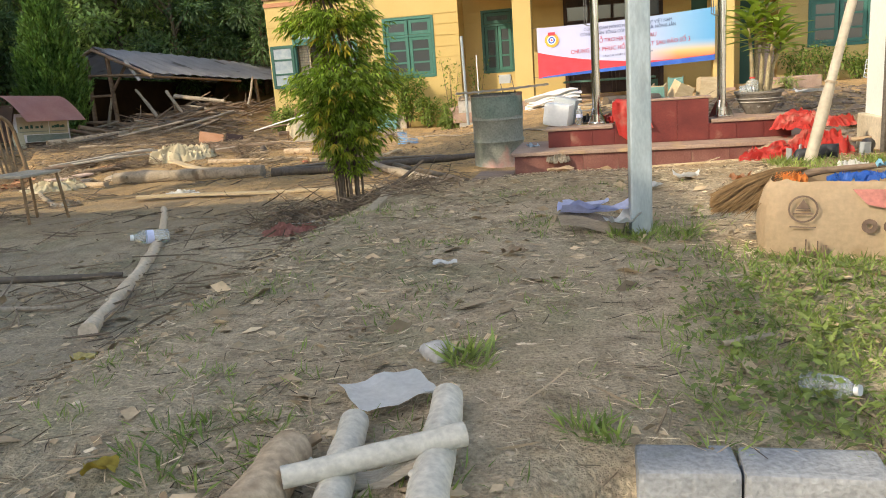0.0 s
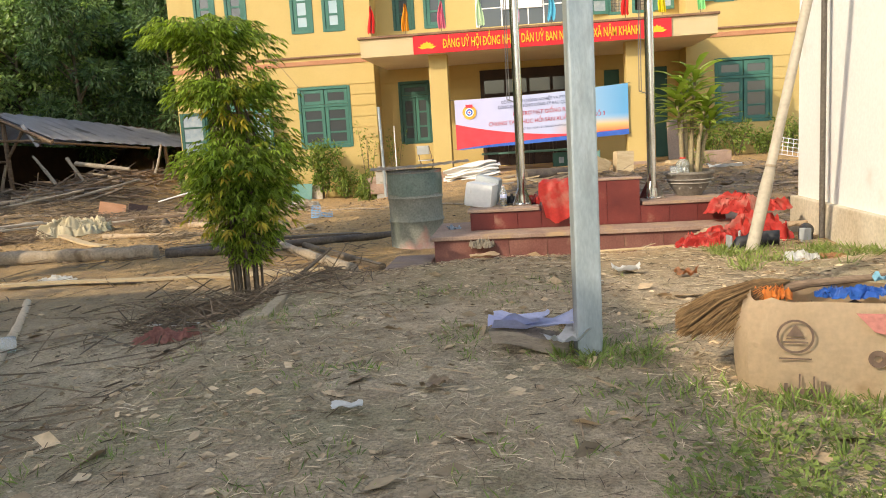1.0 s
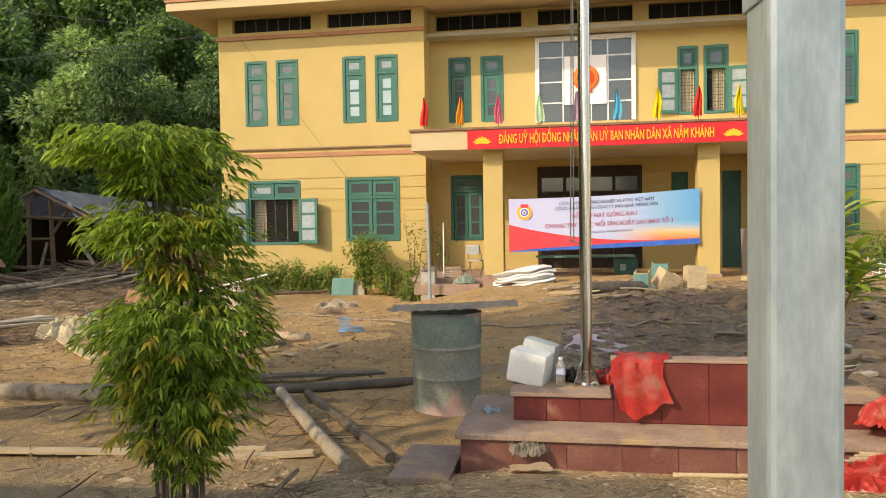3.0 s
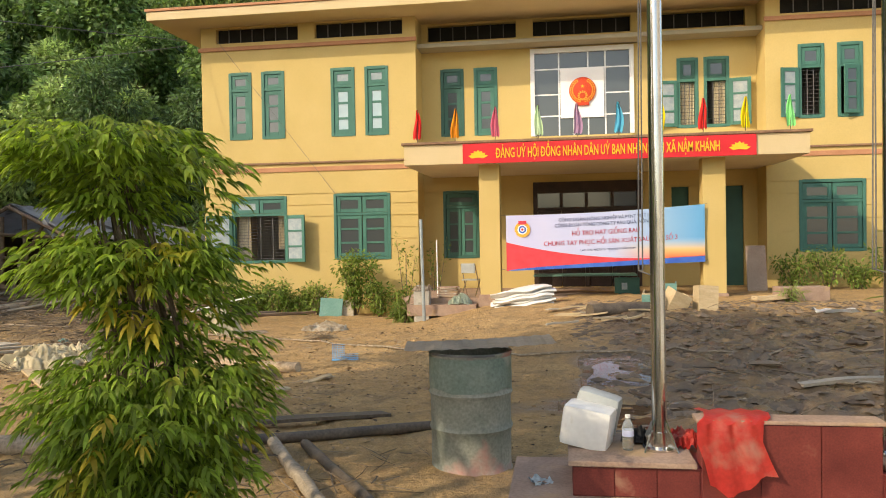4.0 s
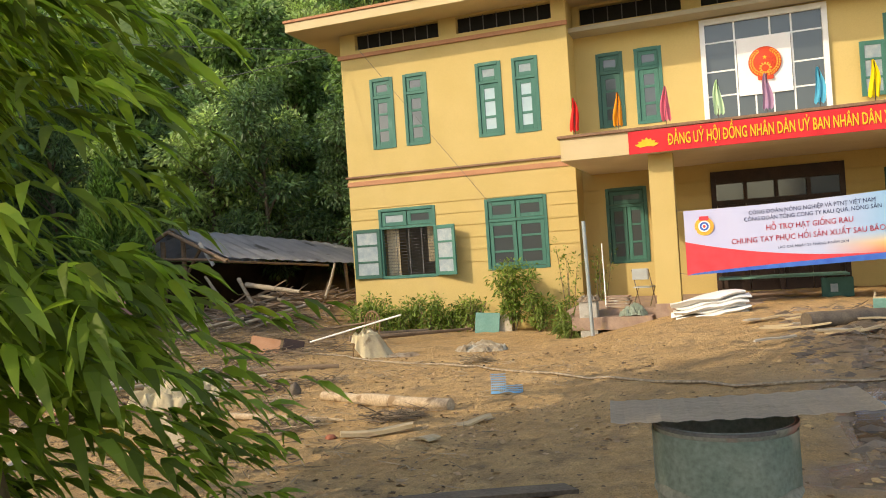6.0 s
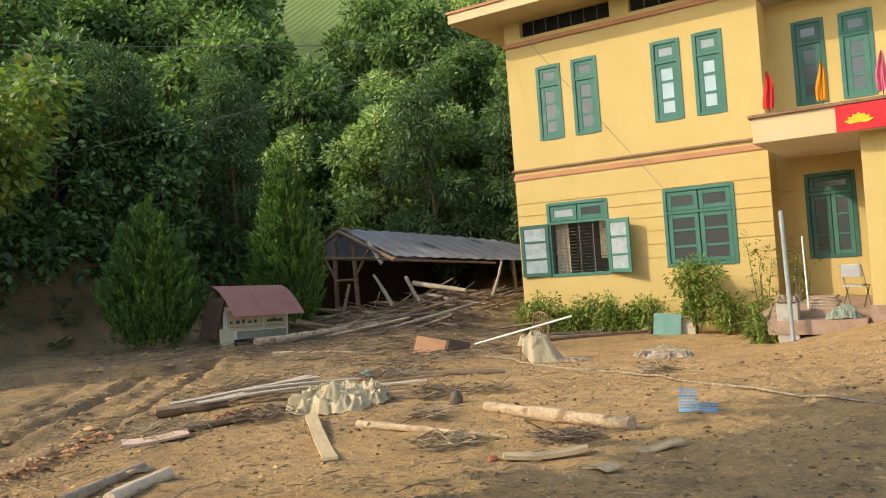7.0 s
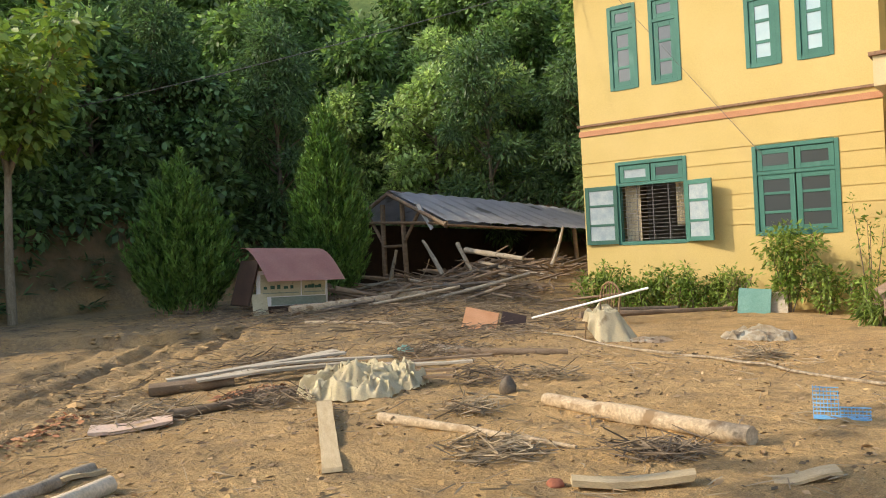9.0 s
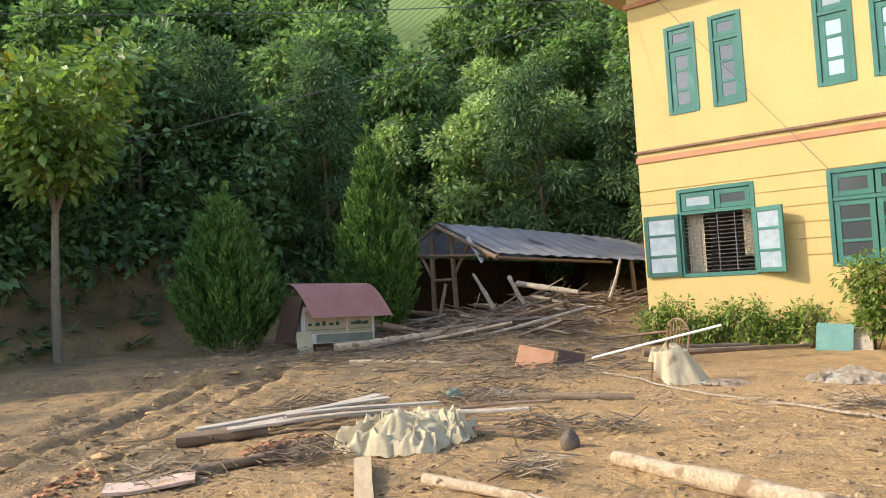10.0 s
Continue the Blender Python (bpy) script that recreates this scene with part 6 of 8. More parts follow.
def heap(x, y, rx, ry, h, mt, name, label, cat, seed=1, z=None, turn=0, fold=7.0, hang=0.0, parent=None, body=0.30):
    """A crumpled cloth: a sheet thrown in folds."""
    n = 72
    bm = bm_()
    rows = []
    for i in range(n + 1):
        row = []
        for j in range(n + 1):
            u, v = i / n * 2 - 1, j / n * 2 - 1
            k = max(abs(u), abs(v))
            q = math.atan2(v, u)
            rr = k * (0.82 + 0.28 * noise.noise(Vector((math.cos(q) * 1.4, math.sin(q) * 1.4, seed * 3.1))) + 0.10 * noise.noise(Vector((math.cos(q) * 5, math.sin(q) * 5, seed))))
            px, py = math.cos(q) * rr * rx, math.sin(q) * rr * ry
            dome = max(0.0, 1 - k * k) ** 0.8 if body < 0.5 else max(0.0, 1 - k ** 3) ** 0.7
            wx, wy = u + 0.35 * noise.noise(Vector((u * 1.8, v * 1.8, seed + 2))), v + 0.35 * noise.noise(Vector((u * 1.8, v * 1.8, seed + 7)))
            r1 = max(0.0, 1 - 3.4 * abs(noise.noise(Vector((wx * fold * 0.12, wy * fold * 0.36, seed))))) ** 1.3
            r2 = max(0.0, 1 - 3.6 * abs(noise.noise(Vector((wx * fold * 0.55, wy * fold * 0.40, seed + 9))))) ** 1.3
            r3 = max(0.0, 1 - 3.2 * abs(noise.noise(Vector((wx * fold * 1.0, wy * fold * 1.2, seed + 4))))) ** 1.2
            mass = 0.35 + 0.9 * max(0.0, 0.4 + noise.noise(Vector((u * 1.3, v * 1.3, seed + 5))))
            edge = min(1.0, (1.02 - k) * 5)
            px += rx * 0.10 * noise.noise(Vector((wx * 3, wy * 3, seed + 13)))
            py += ry * 0.10 * noise.noise(Vector((wx * 3, wy * 3, seed + 17)))
            row.append(bm.verts.new((px, py, h * (dome * body + mass * edge * (0.26 * r1 + 0.20 * r2 + 0.08 * r3)) + 0.008 + 0.02 * (r2 - 0.3) * (k > 0.8) - hang * k)))
        rows.append(row)
    for p, q in zip(rows, rows[1:]):
        for j in range(n):
            bm.faces.new((p[j], q[j], q[j + 1], p[j + 1]))
    bmesh.ops.solidify(bm, geom=bm.faces[:], thickness=0.006)
    ob = link(name, bm, mt, parent, smooth=70)
    if parent is None:
        ob.matrix_world = pose(x, y, g(x, y) - 0.005 if z is None else z, 0, 0, turn)
        tagged(ob, label, cat)
    return ob


def sheet_of(x, y, w, d, mt, name, label, cat, turn=0, curl=0.02, seed=1, z=None, group="", jag=0.12):
    """A flat torn scrap lying on the ground."""
    n = 8
    bm = bm_()
    random.seed(seed)
    rows = []
    for i in range(n + 1):
        rows.append([])
        for j in range(n + 1):
            u, v = i / n - 0.5, j / n - 0.5
            e = jag * (random.uniform(-1, 1) if i in (0, n) or j in (0, n) else 0) * 0.5
            px, py = u * w * (1 + e), v * d * (1 + e)
            rows[-1].append(bm.verts.new((px, py, 0.008 + curl * (noise.noise(Vector((u * 3, v * 3, seed))) + 0.6) * (0.4 + 2 * max(abs(u), abs(v)) ** 2))))
    for p, q in zip(rows, rows[1:]):
        for j in range(n):
            bm.faces.new((p[j], q[j], q[j + 1], p[j + 1]))
    bmesh.ops.solidify(bm, geom=bm.faces[:], thickness=0.003)
    ob = link(name, bm, mt, smooth=60)
    ob.matrix_world = pose(x, y, (g(x, y) if z is None else z) + 0.002, 0, 0, turn)
    return tagged(ob, label, cat, group)


def stone(x, y, r, mt=None, label="rounded grey stone half sunk in soil", name="stone", seed=1, flat=0.7, z=None):
    bm = bm_()
    bmesh.ops.create_icosphere(bm, subdivisions=3, radius=r)
    for v in bm.verts:
        k = 1 + 0.35 * noise.noise(v.co / r * 0.9 + Vector((seed, 0, 0))) + 0.12 * noise.noise(v.co / r * 3 + Vector((0, seed, 0)))
        v.co *= k
        v.co.z *= flat
    ob = link(name, bm, mt or STONE, smooth=40)
    ob.matrix_world = pose(x, y, g(x, y) + r * flat * 0.45 if z is None else z, 0, 0, seed * 50)
    return tagged(ob, label, "stone")


def bottle(m, h, r, label, liquid=None, capmat=None, group=""):
    t = thing("bottle", label, "bottle", m, group)
    bm = bm_()
    lathe(bm, [(0.001, 0.0), (r * 0.9, 0.0), (r, h * 0.05), (r, h * 0.3), (r * 0.94, h * 0.34), (r, h * 0.4), (r, h * 0.66), (r * 0.85, h * 0.76), (r * 0.42, h * 0.88), (r * 0.4, h * 0.95), (0.001, h * 0.95)], 20)
    part("body", bm, CLEAR, t, smooth=50)
    bm = bm_()
    lathe(bm, [(r * 0.46, h * 0.92), (r * 0.46, h), (0.001, h)], 16)
    part("cap", bm, capmat or WHITEPL, t, "white screw cap", smooth=40)
    if liquid or h > 0.2:
        bm = bm_()
        lathe(bm, [(r * 1.01, h * 0.4), (r * 1.01, h * 0.58)], 20)
        part("label", bm, LILAC, t, smooth=50)
    if liquid:
        bm = bm_()
        lathe(bm, [(0.001, 0.012), (r * 0.9, 0.012), (r * 0.9, h * 0.3), (0.001, h * 0.3)], 18)
        part("liquid", bm, liquid, t, smooth=50)
    return t


def strands(n, zone, lo, hi, rad, mt, name, label, cat, seed, lift=0.02, tilt=0.12, wob=0.12, accept=None):
    """Loose sticks or straws on the ground, too many to count."""
    r = np.random.default_rng(seed)
    verts, faces = [], []
    k = 0
    tries = 0
    while k < n and tries < n * 6:
        tries += 1
        x, y = r.uniform(zone[0], zone[1]), r.uniform(zone[2], zone[3])
        if accept and not accept(x, y, r):
            continue
        ln, q, tz = r.uniform(lo, hi), r.uniform(0, 6.283), r.normal(0, tilt)
        d = np.array([math.cos(q), math.sin(q), tz])
        s = np.array([-math.sin(q), math.cos(q), 0.0])
        rr = rad * r.uniform(0.5, 1.5)
        p = np.array([x, y, g(x, y) + rr * 0.6 + abs(tz) * ln * 0.5 + r.uniform(0, lift)])
        b0 = len(verts)
        bend = r.normal(0, wob) * ln
        for u, w in ((-0.5, 0.7), (0.0, 1.0), (0.5, 0.5)):
            c = p + d * u * ln + s * bend * (0.25 - u * u)
            for a in (0, 2.094, 4.189):
                verts.append(tuple(c + (s * math.cos(a) + np.array([0, 0, 1.0]) * math.sin(a)) * rr * w))
        for e in (0, 3):
            for a in range(3):
                faces.append((b0 + e + a, b0 + e + (a + 1) % 3, b0 + e + 3 + (a + 1) % 3, b0 + e + 3 + a))
        k += 1
    ob = cloud(name, verts, faces, mt)
    return tagged(ob, label, cat, kind="stuff")


def litter(n, zone, size, mt, name, label, seed, accept=None):
    r = np.random.default_rng(seed)
    pts, outs = [], []
    while len(pts) < n:
        x, y = r.uniform(zone[0], zone[1]), r.uniform(zone[2], zone[3])
        if accept and not accept(x, y, r):
            continue
        q = r.uniform(0, 6.283)
        pts.append((x, y, g(x, y) + 0.006))
        outs.append((math.cos(q), math.sin(q), r.uniform(0.0, 0.25)))
    v, f = leaves(pts, outs, size, 0.5, 0.0, 0.12, 0.15, 0.6)
    v = np.asarray(v)
    return tagged(cloud(name, v.tolist(), f.tolist(), mt), label, "leaf litter", kind="stuff")


def tufts(n, zone, h, mt, name, label, seed, accept=None, blades=12, spread=0.05):
    r = np.random.default_rng(seed)
    P, D = [], []
    k = 0
    while k < n:
        x, y = r.uniform(zone[0], zone[1]), r.uniform(zone[2], zone[3])
        if accept and not accept(x, y, r):
            continue
        k += 1
        q = r.uniform(0, 6.283, blades)
        w = r.uniform(0, spread, blades)
        z0 = g(x, y)
        P.append(np.stack([x + np.cos(q) * w, y + np.sin(q) * w, np.full(blades, z0 - 0.005)], 1))
        D.append(np.stack([np.cos(q) * 0.6, np.sin(q) * 0.6, np.full(blades, 0.9)], 1))
    v, f = leaves(np.concatenate(P), np.concatenate(D), h, 0.10, 0.0, 0.5, 0.35, 0.5)
    return tagged(cloud(name, v.tolist(), f.tolist(), mt), label, "grass", kind="stuff")


CUTLOG = mat("pale_grey_pole", (0.50, 0.47, 0.39), (0.64, 0.60, 0.51), 5, 0.85, 0.4, 60, spread=0.25, c3=(0.36, 0.31, 0.23), cut3=0.62, scale3=9)
SPLITPOLE = mat("pale_split_wood", (0.60, 0.48, 0.34), (0.72, 0.60, 0.45), 5, 0.85, 0.4, 50, spread=0.25)
# kerb concrete coloured darker, with the shade over the blocks put in
KERB = mat("shaded_kerb_concrete", (0.23, 0.24, 0.245), (0.34, 0.35, 0.355), 8, 0.92, 0.6, 80, spread=0.3, c3=(0.20, 0.21, 0.18), cut3=0.58, scale3=6)
# ---- foreground ----
for k, (p, q, r0, r1, mt) in enumerate((((0.18, 2.06), (0.24, 1.55), 0.038, 0.041, CUTLOG), ((-0.02, 1.95), (0.06, 1.55), 0.033, 0.036, CUTLOG), ((-0.11, 1.80), (-0.09, 1.50), 0.05, 0.055, PALELOG))):
    log(p, q, r0, r1, mt, "short sawn length of pale log on the ground", group="short log lengths", bend=0.0, n=16, rough=0.3)
log((-0.05, 1.62, 0.355), (0.27, 1.80, 0.365), 0.022, 0.026, CUTLOG, "pale round stick laid across two logs", bend=0.0, n=16, rough=0.25)
sheet_of(0.02, 2.13, 0.21, 0.22, WHITEPAPER, "paper_sheet", "muddy square of white paper on the ground", "paper", 38, 0.03, 3, jag=0.05)
stone(0.08, 2.42, 0.05, label="pale stone beside a grass tuft", seed=2)
plank((0.06, 1.72), (0.20, 1.75), 0.05, 0.02, GREYPLANK, "short grey offcut between the logs", seed=4)
for k, (xa, xb) in enumerate(((0.605, 0.80), (0.806, 1.065))):
    bm = bm_()
    box(bm, -(xb - xa) / 2, (xb - xa) / 2, -0.06, 0.06, -0.20, 0.0, 0.012)
    for v in bm.verts:
        v.co += Vector((0, 0, 0.006 * noise.noise(v.co * 9 + Vector((k, 0, 0)))))
    kb = link("kerb_block", bm, KERB)
    kb.matrix_world = pose((xa + xb) / 2, 1.86, 0.297, 0, 0, 2 - 3 * k)
    tagged(kb, "weathered concrete kerb block with grass at its foot", "kerb", "kerb blocks")
bottle(pose(1.0, 2.22, g(1.0, 2.22) + 0.03, 82, 0, 50), 0.13, 0.028, "crushed clear plastic bottle lying in grass")
log((1.02, 2.60), (0.86, 2.52), 0.012, 0.010, GREYLOG, "short grey stick lying in grass")
log((-1.60, 3.12), (-3.35, 6.60), 0.038, 0.028, SPLITPOLE, "long pale split pole lying on wet mud", bend=0.10)
bottle(pose(-2.32, 4.98, g(-2.32, 4.98) + 0.045, 85, 0, -50), 0.24, 0.045, "dented clear plastic bottle lying in mud")
heap(-1.50, 5.10, 0.21, 0.09, 0.11, REDRAG, "rag", "dark red muddy rag", "cloth", 4, turn=30)
log((-2.05, 5.30), (-1.62, 4.92), 0.012, 0.008, WETLOG, "thin wet branch on mud")
log((-2.75, 3.92), (-2.10, 4.12), 0.02, 0.015, WETLOG, "dark wet branch on mud")
log((-2.4, 3.43), (-2.0, 3.50), 0.018, 0.014, GREYLOG, "pale stick on mud")
sheet_of(-1.24, 2.63, 0.08, 0.04, mat("yellow_wrapper", (0.62, 0.52, 0.15), (0.68, 0.6, 0.3), 9, 0.4, 0.1), "wrapper", "faded yellow wrapper lying on mud", "wrapper", 20, 0.03, 5)
sheet_of(-0.5, 1.70, 0.07, 0.04, mat("yellow_leaf", (0.42, 0.33, 0.06), (0.5, 0.4, 0.1), 9, 0.7, 0.1), "dead_leaf", "large yellowed dead leaf", "leaf", 20, 0.03, 6)
sheet_of(0.15, 3.62, 0.10, 0.07, mat("dry_leaf_big", (0.40, 0.30, 0.20), (0.48, 0.38, 0.27), 9, 0.8, 0.1), "dead_leaf", "large dry pale brown leaf", "leaf", 70, 0.03, 7)
sheet_of(-0.10, 3.40, 0.10, 0.05, WHITEPAPER, "paper_scrap", "torn scrap of pale paper", "paper", 10, 0.02, 8)
MUDKERB = mat("muddy_edging", (0.34, 0.28, 0.19), (0.44, 0.37, 0.26), 7, 0.95, 0.6, 60, spread=0.3)
# kerb stones edging the bank beside the shrub
for k in range(4):
    u = k / 3
    x, y = -0.845 - 0.09 * u - 0.13 * u * u, 4.90 + 0.98 * u
    bm = bm_()
    box(bm, -0.032, 0.032, -0.162, 0.162, -0.12, 0.075, 0.012)
    for v in bm.verts:
        v.co += Vector((0, 0, 0.008 * noise.noise(v.co * 7 + Vector((k * 3, 0, 0)))))
    kb = link("kerb_stone", bm, MUDKERB)
    kb.matrix_world = pose(x, y, 0.20 + max(0.0, g(x - 0.05, y) - 0.24), 0, 0, 5 + 9 * u)
    tagged(kb, "narrow muddy concrete edging stone beside the bank", "kerb", "edging stones")
heap(-1.35, 5.75, 0.55, 0.45, 0.16, mat("root_litter", (0.16, 0.11, 0.07), (0.26, 0.19, 0.12), 12, 0.95, 0.8, 40, spread=0.4), "root_mound", "mound of roots and leaf litter under the shrub", "soil", 6, z=0.05)
log((-1.25, 5.45, 0.16), (-0.85, 6.25, 0.42), 0.014, 0.010, BARK, "bent dead branch leaning beside the shrub", bend=0.2)
for p, q in (((-1.85, 5.55), (-1.30, 5.40)), ((-1.75, 5.75), (-1.35, 5.35))):
    log(p, q, 0.008, 0.006, mat("white_cord", (0.55, 0.53, 0.48), (0.65, 0.63, 0.58), 9, 0.7, 0.1), "strip of muddy white cord", name="cord", cat="cord", bend=0.3)

SODDEN = mat("sodden_paper", (0.24, 0.20, 0.155), (0.36, 0.31, 0.25), 8, 0.9, 0.4, 60, spread=0.3, stretch=(1, 1, 8))
# papers and cloth at the post
plank((0.33, 4.10), (0.62, 4.06), 0.14, 0.05, SODDEN, "flat sodden stack of brown papers", name="paper_pad", lift=0.0)
for k, (x, y, w, d, q, z) in enumerate(((0.50, 4.08, 0.34, 0.16, 10, 0.37), (0.44, 4.06, 0.22, 0.13, -12, 0.385), (0.62, 3.98, 0.17, 0.11, 35, 0.33))):
    sheet_of(x, y, w, d, LILAC if k < 2 else WHITEPAPER, "paper_sheet", "pale blue and white wet papers at the post", "paper", q, 0.06, 11 + k, z=z)
sheet_of(1.05, 5.66, 0.16, 0.09, WHITEPAPER, "paper_scrap", "crumpled white paper on sandy ground", "paper", -10, 0.07, 14)
sheet_of(0.82, 5.30, 0.12, 0.09, WHITEPAPER, "paper_scrap", "white paper scrap by the post", "paper", 50, 0.03, 15)
sheet_of(1.25, 4.92, 0.16, 0.06, KRAFT, "card_scrap", "torn pale card scrap", "cardboard", 5, 0.02, 16)
sheet_of(1.36, 5.50, 0.12, 0.08, BRICKO, "dead_leaf", "curled rust-brown dead leaf", "leaf", 5, 0.05, 17)
heap(2.15, 6.00, 0.14, 0.10, 0.09, WHITEPAPER, "rag", "dirty white rag in weeds", "cloth", 18)
heap(2.35, 6.05, 0.10, 0.05, 0.05, BRICKO, "rag", "orange-red rag in weeds", "cloth", 19)
heap(0.12, 7.24, 0.13, 0.10, 0.10, GREYPLANK, "card_scrap", "wet torn cardboard draped over the podium edge", "cardboard", 21, z=0.235)
sheet_of(0.15, 7.10, 0.22, 0.10, KRAFT, "card_scrap", "muddy card scrap below the podium", "cardboard", 10, 0.03, 22)

# carton with a straw broom and rubbish
carton = thing("carton", "crumpled kraft carton printed with brown marks, full of rubbish", "box", pose(1.47, 3.60, 0.25, 0, 0, -14))
bm = bm_()
nn = 34
ringo = []
for zi, zz in enumerate((0.0, 0.06, 0.14, 0.22, 0.30, 0.335)):
    ring = []
    for k in range(nn):
        q = 2 * math.pi * k / nn
        c, s = math.cos(q), math.sin(q)
        e = 0.42
        bx = 0.30 * math.copysign(abs(c) ** e, c)
        by = 0.17 * math.copysign(abs(s) ** e, s)
        wv = 0.014 * noise.noise(Vector((c * 3, s * 3, zz * 8)))
        bulge = 1 + 0.10 * math.sin(math.pi * min(1, zz / 0.33)) - 0.05 * (zi == 5)
        ring.append(bm.verts.new((bx * bulge + wv, by * bulge + wv, zz + (0.022 * noise.noise(Vector((c * 2, s * 2, 4))) if zi > 3 else 0))))
    ringo.append(ring)
for a, b in zip(ringo, ringo[1:]):
    for k in range(nn):
        bm.faces.new((a[k], a[(k + 1) % nn], b[(k + 1) % nn], b[k]))
bm.faces.new(ringo[0][::-1])
bmesh.ops.solidify(bm, geom=bm.faces[:], thickness=0.008)
part("shell", bm, KRAFT, carton, smooth=35)


def disc_mark(x, z, r0, r1, mt, nm="printed_ring"):
    bm = bm_()
    n = 26
    a = [bm.verts.new((x + r0 * math.cos(6.2832 * k / n), -0.199, z + r0 * math.sin(6.2832 * k / n))) for k in range(n)]
    b = [bm.verts.new((x + r1 * math.cos(6.2832 * k / n), -0.199, z + r1 * math.sin(6.2832 * k / n))) for k in range(n)]
    for k in range(n):
        bm.faces.new((a[k], a[(k + 1) % n], b[(k + 1) % n], b[k]))
    part(nm, bm, mt, carton, "brown printed ring")


disc_mark(-0.16, 0.235, 0.052, 0.045, PRINT)
bm = bm_()
for a, b, c, d in ((-0.195, -0.125, 0.215, 0.22), (-0.185, -0.135, 0.227, 0.231), (-0.205, -0.115, 0.165, 0.169)):
    box(bm, a, b, -0.2, -0.198, c, d)
v0 = [bm.verts.new((x, -0.199, z)) for x, z in ((-0.185, 0.235), (-0.135, 0.235), (-0.16, 0.272))]
bm.faces.new(v0)
part("printed_mark", bm, PRINT, carton)
for x in (0.06, 0.13, 0.20):
    disc_mark(x, 0.175, 0.026, 0.010, PRINT)
bm = bm_()
for a, b, c, d in ((-0.20, -0.06, 0.04, 0.044), (-0.19, -0.18, 0.044, 0.09), (-0.155, -0.10, 0.044, 0.075), (-0.09, -0.075, 0.044, 0.10), (-0.15, -0.145, 0.075, 0.12), (-0.11, -0.105, 0.075, 0.115)):
    box(bm, a, b, -0.2, -0.198, c, d)
part("printed_mark", bm, PRINT, carton)
bm = bm_()
vs = [bm.verts.new(p) for p in ((0.0, -0.2, 0.31), (0.27, -0.2, 0.31), (0.27, -0.2, 0.225), (0.16, -0.2, 0.23), (0.05, -0.2, 0.255))]
bm.faces.new(vs)
part("printed_patch", bm, PINKP, carton, "dull red printed patch")
heap(0, 0, 0.09, 0.07, 0.06, ORANGE, "orange_bag", "", "", 31).matrix_world = pose(1.27, 3.70, 0.545, 0, 0, 10)
tagged(bpy.data.objects["orange_bag"], "crumpled orange plastic bag in the carton", "bag")
pk = heap(0, 0, 0.14, 0.05, 0.04, BLUEPACK, "packet", "", "", 32)
pk.matrix_world = pose(1.52, 3.66, 0.55, 0, 0, -8)
tagged(pk, "bright blue plastic packet in the carton", "packet")
sheet_of(1.62, 3.62, 0.09, 0.08, mat("cyan_packet", (0.2, 0.6, 0.75), (0.6, 0.8, 0.85), 8, 0.3, 0.1), "packet", "cyan and white plastic wrapper", "packet", 15, 0.05, 33, z=0.585)
rubbish = heap(0, 0, 0.26, 0.14, 0.05, mat("dark_rubbish", (0.10, 0.08, 0.06), (0.22, 0.17, 0.12), 20, 0.8, 0.4), "rubbish", "", "", 34)
rubbish.matrix_world = pose(1.42, 3.60, 0.50, 0, 0, -14)
tagged(rubbish, "dark mixed rubbish filling the carton", "rubbish")
broom = thing("broom", "straw broom head drooping over the carton edge", "broom", pose(1.22, 3.72, 0.54))
n = 4200
r_ = np.random.default_rng(5)
vv, ff = [], []
for k in range(n):
    q = r_.normal(0, 0.30)
    ln = r_.uniform(0.16, 0.36)
    dirx, diry = -math.cos(q + 0.25), math.sin(q + 0.25) * 0.7 - 0.1
    oz = r_.uniform(-0.03, 0.03)
    b0 = len(vv)
    wd = 0.0009
    for u in (0.0, 0.35, 0.7, 1.0):
        x, y = 0.12 + dirx * ln * u * 1.05, diry * ln * u
        z = 0.03 + oz + 0.05 * u - 0.15 * u * u * (1 + r_.normal(0, 0.06))
        vv += [(x - diry * wd, y - wd, z), (x + diry * wd, y + wd, z + 0.002)]
    for e in (0, 2, 4):
        ff.append((b0 + e, b0 + e + 1, b0 + e + 3, b0 + e + 2))
tagged(cloud("bristles", vv, ff, STRAW, broom), kind="stuff")
bm = bm_()
tube(bm, [(0.08, 0, 0.03), (0.18, 0.01, 0.045), (0.50, 0.03, 0.06)], [0.02, 0.014, 0.010], 10)
part("handle", bm, OLDWOOD, broom)

# bamboo prop leaning on the side building
bamboo = thing("bamboo_pole", "thick pale bamboo pole leaning on the white building", "pole", pose(1.99, 6.48, 0.24))
top = Vector((0.70, 0.06, 3.15))
bm = bm_()
pts, rad = [], []
for k in range(23):
    u = k / 22
    pts.append(tuple(top * u))
    rad.append(0.042 if k < 4 else 0.034 - 0.006 * u)
tube(bm, pts, rad, 14)
part("culm", bm, mat("pale_bamboo", (0.40, 0.355, 0.28), (0.50, 0.455, 0.37), 8, 0.55, 0.1, 40, spread=0.15), bamboo, smooth=60)
for k in (4, 12, 19):
    bm = bm_()
    p = top * (k / 22)
    d = top.normalized() * 0.008
    tube(bm, [tuple(p - d), tuple(p + d)], 0.046 - 0.010 * k / 22, 14)
    part("node_ring", bm, GREYLOG, bamboo)
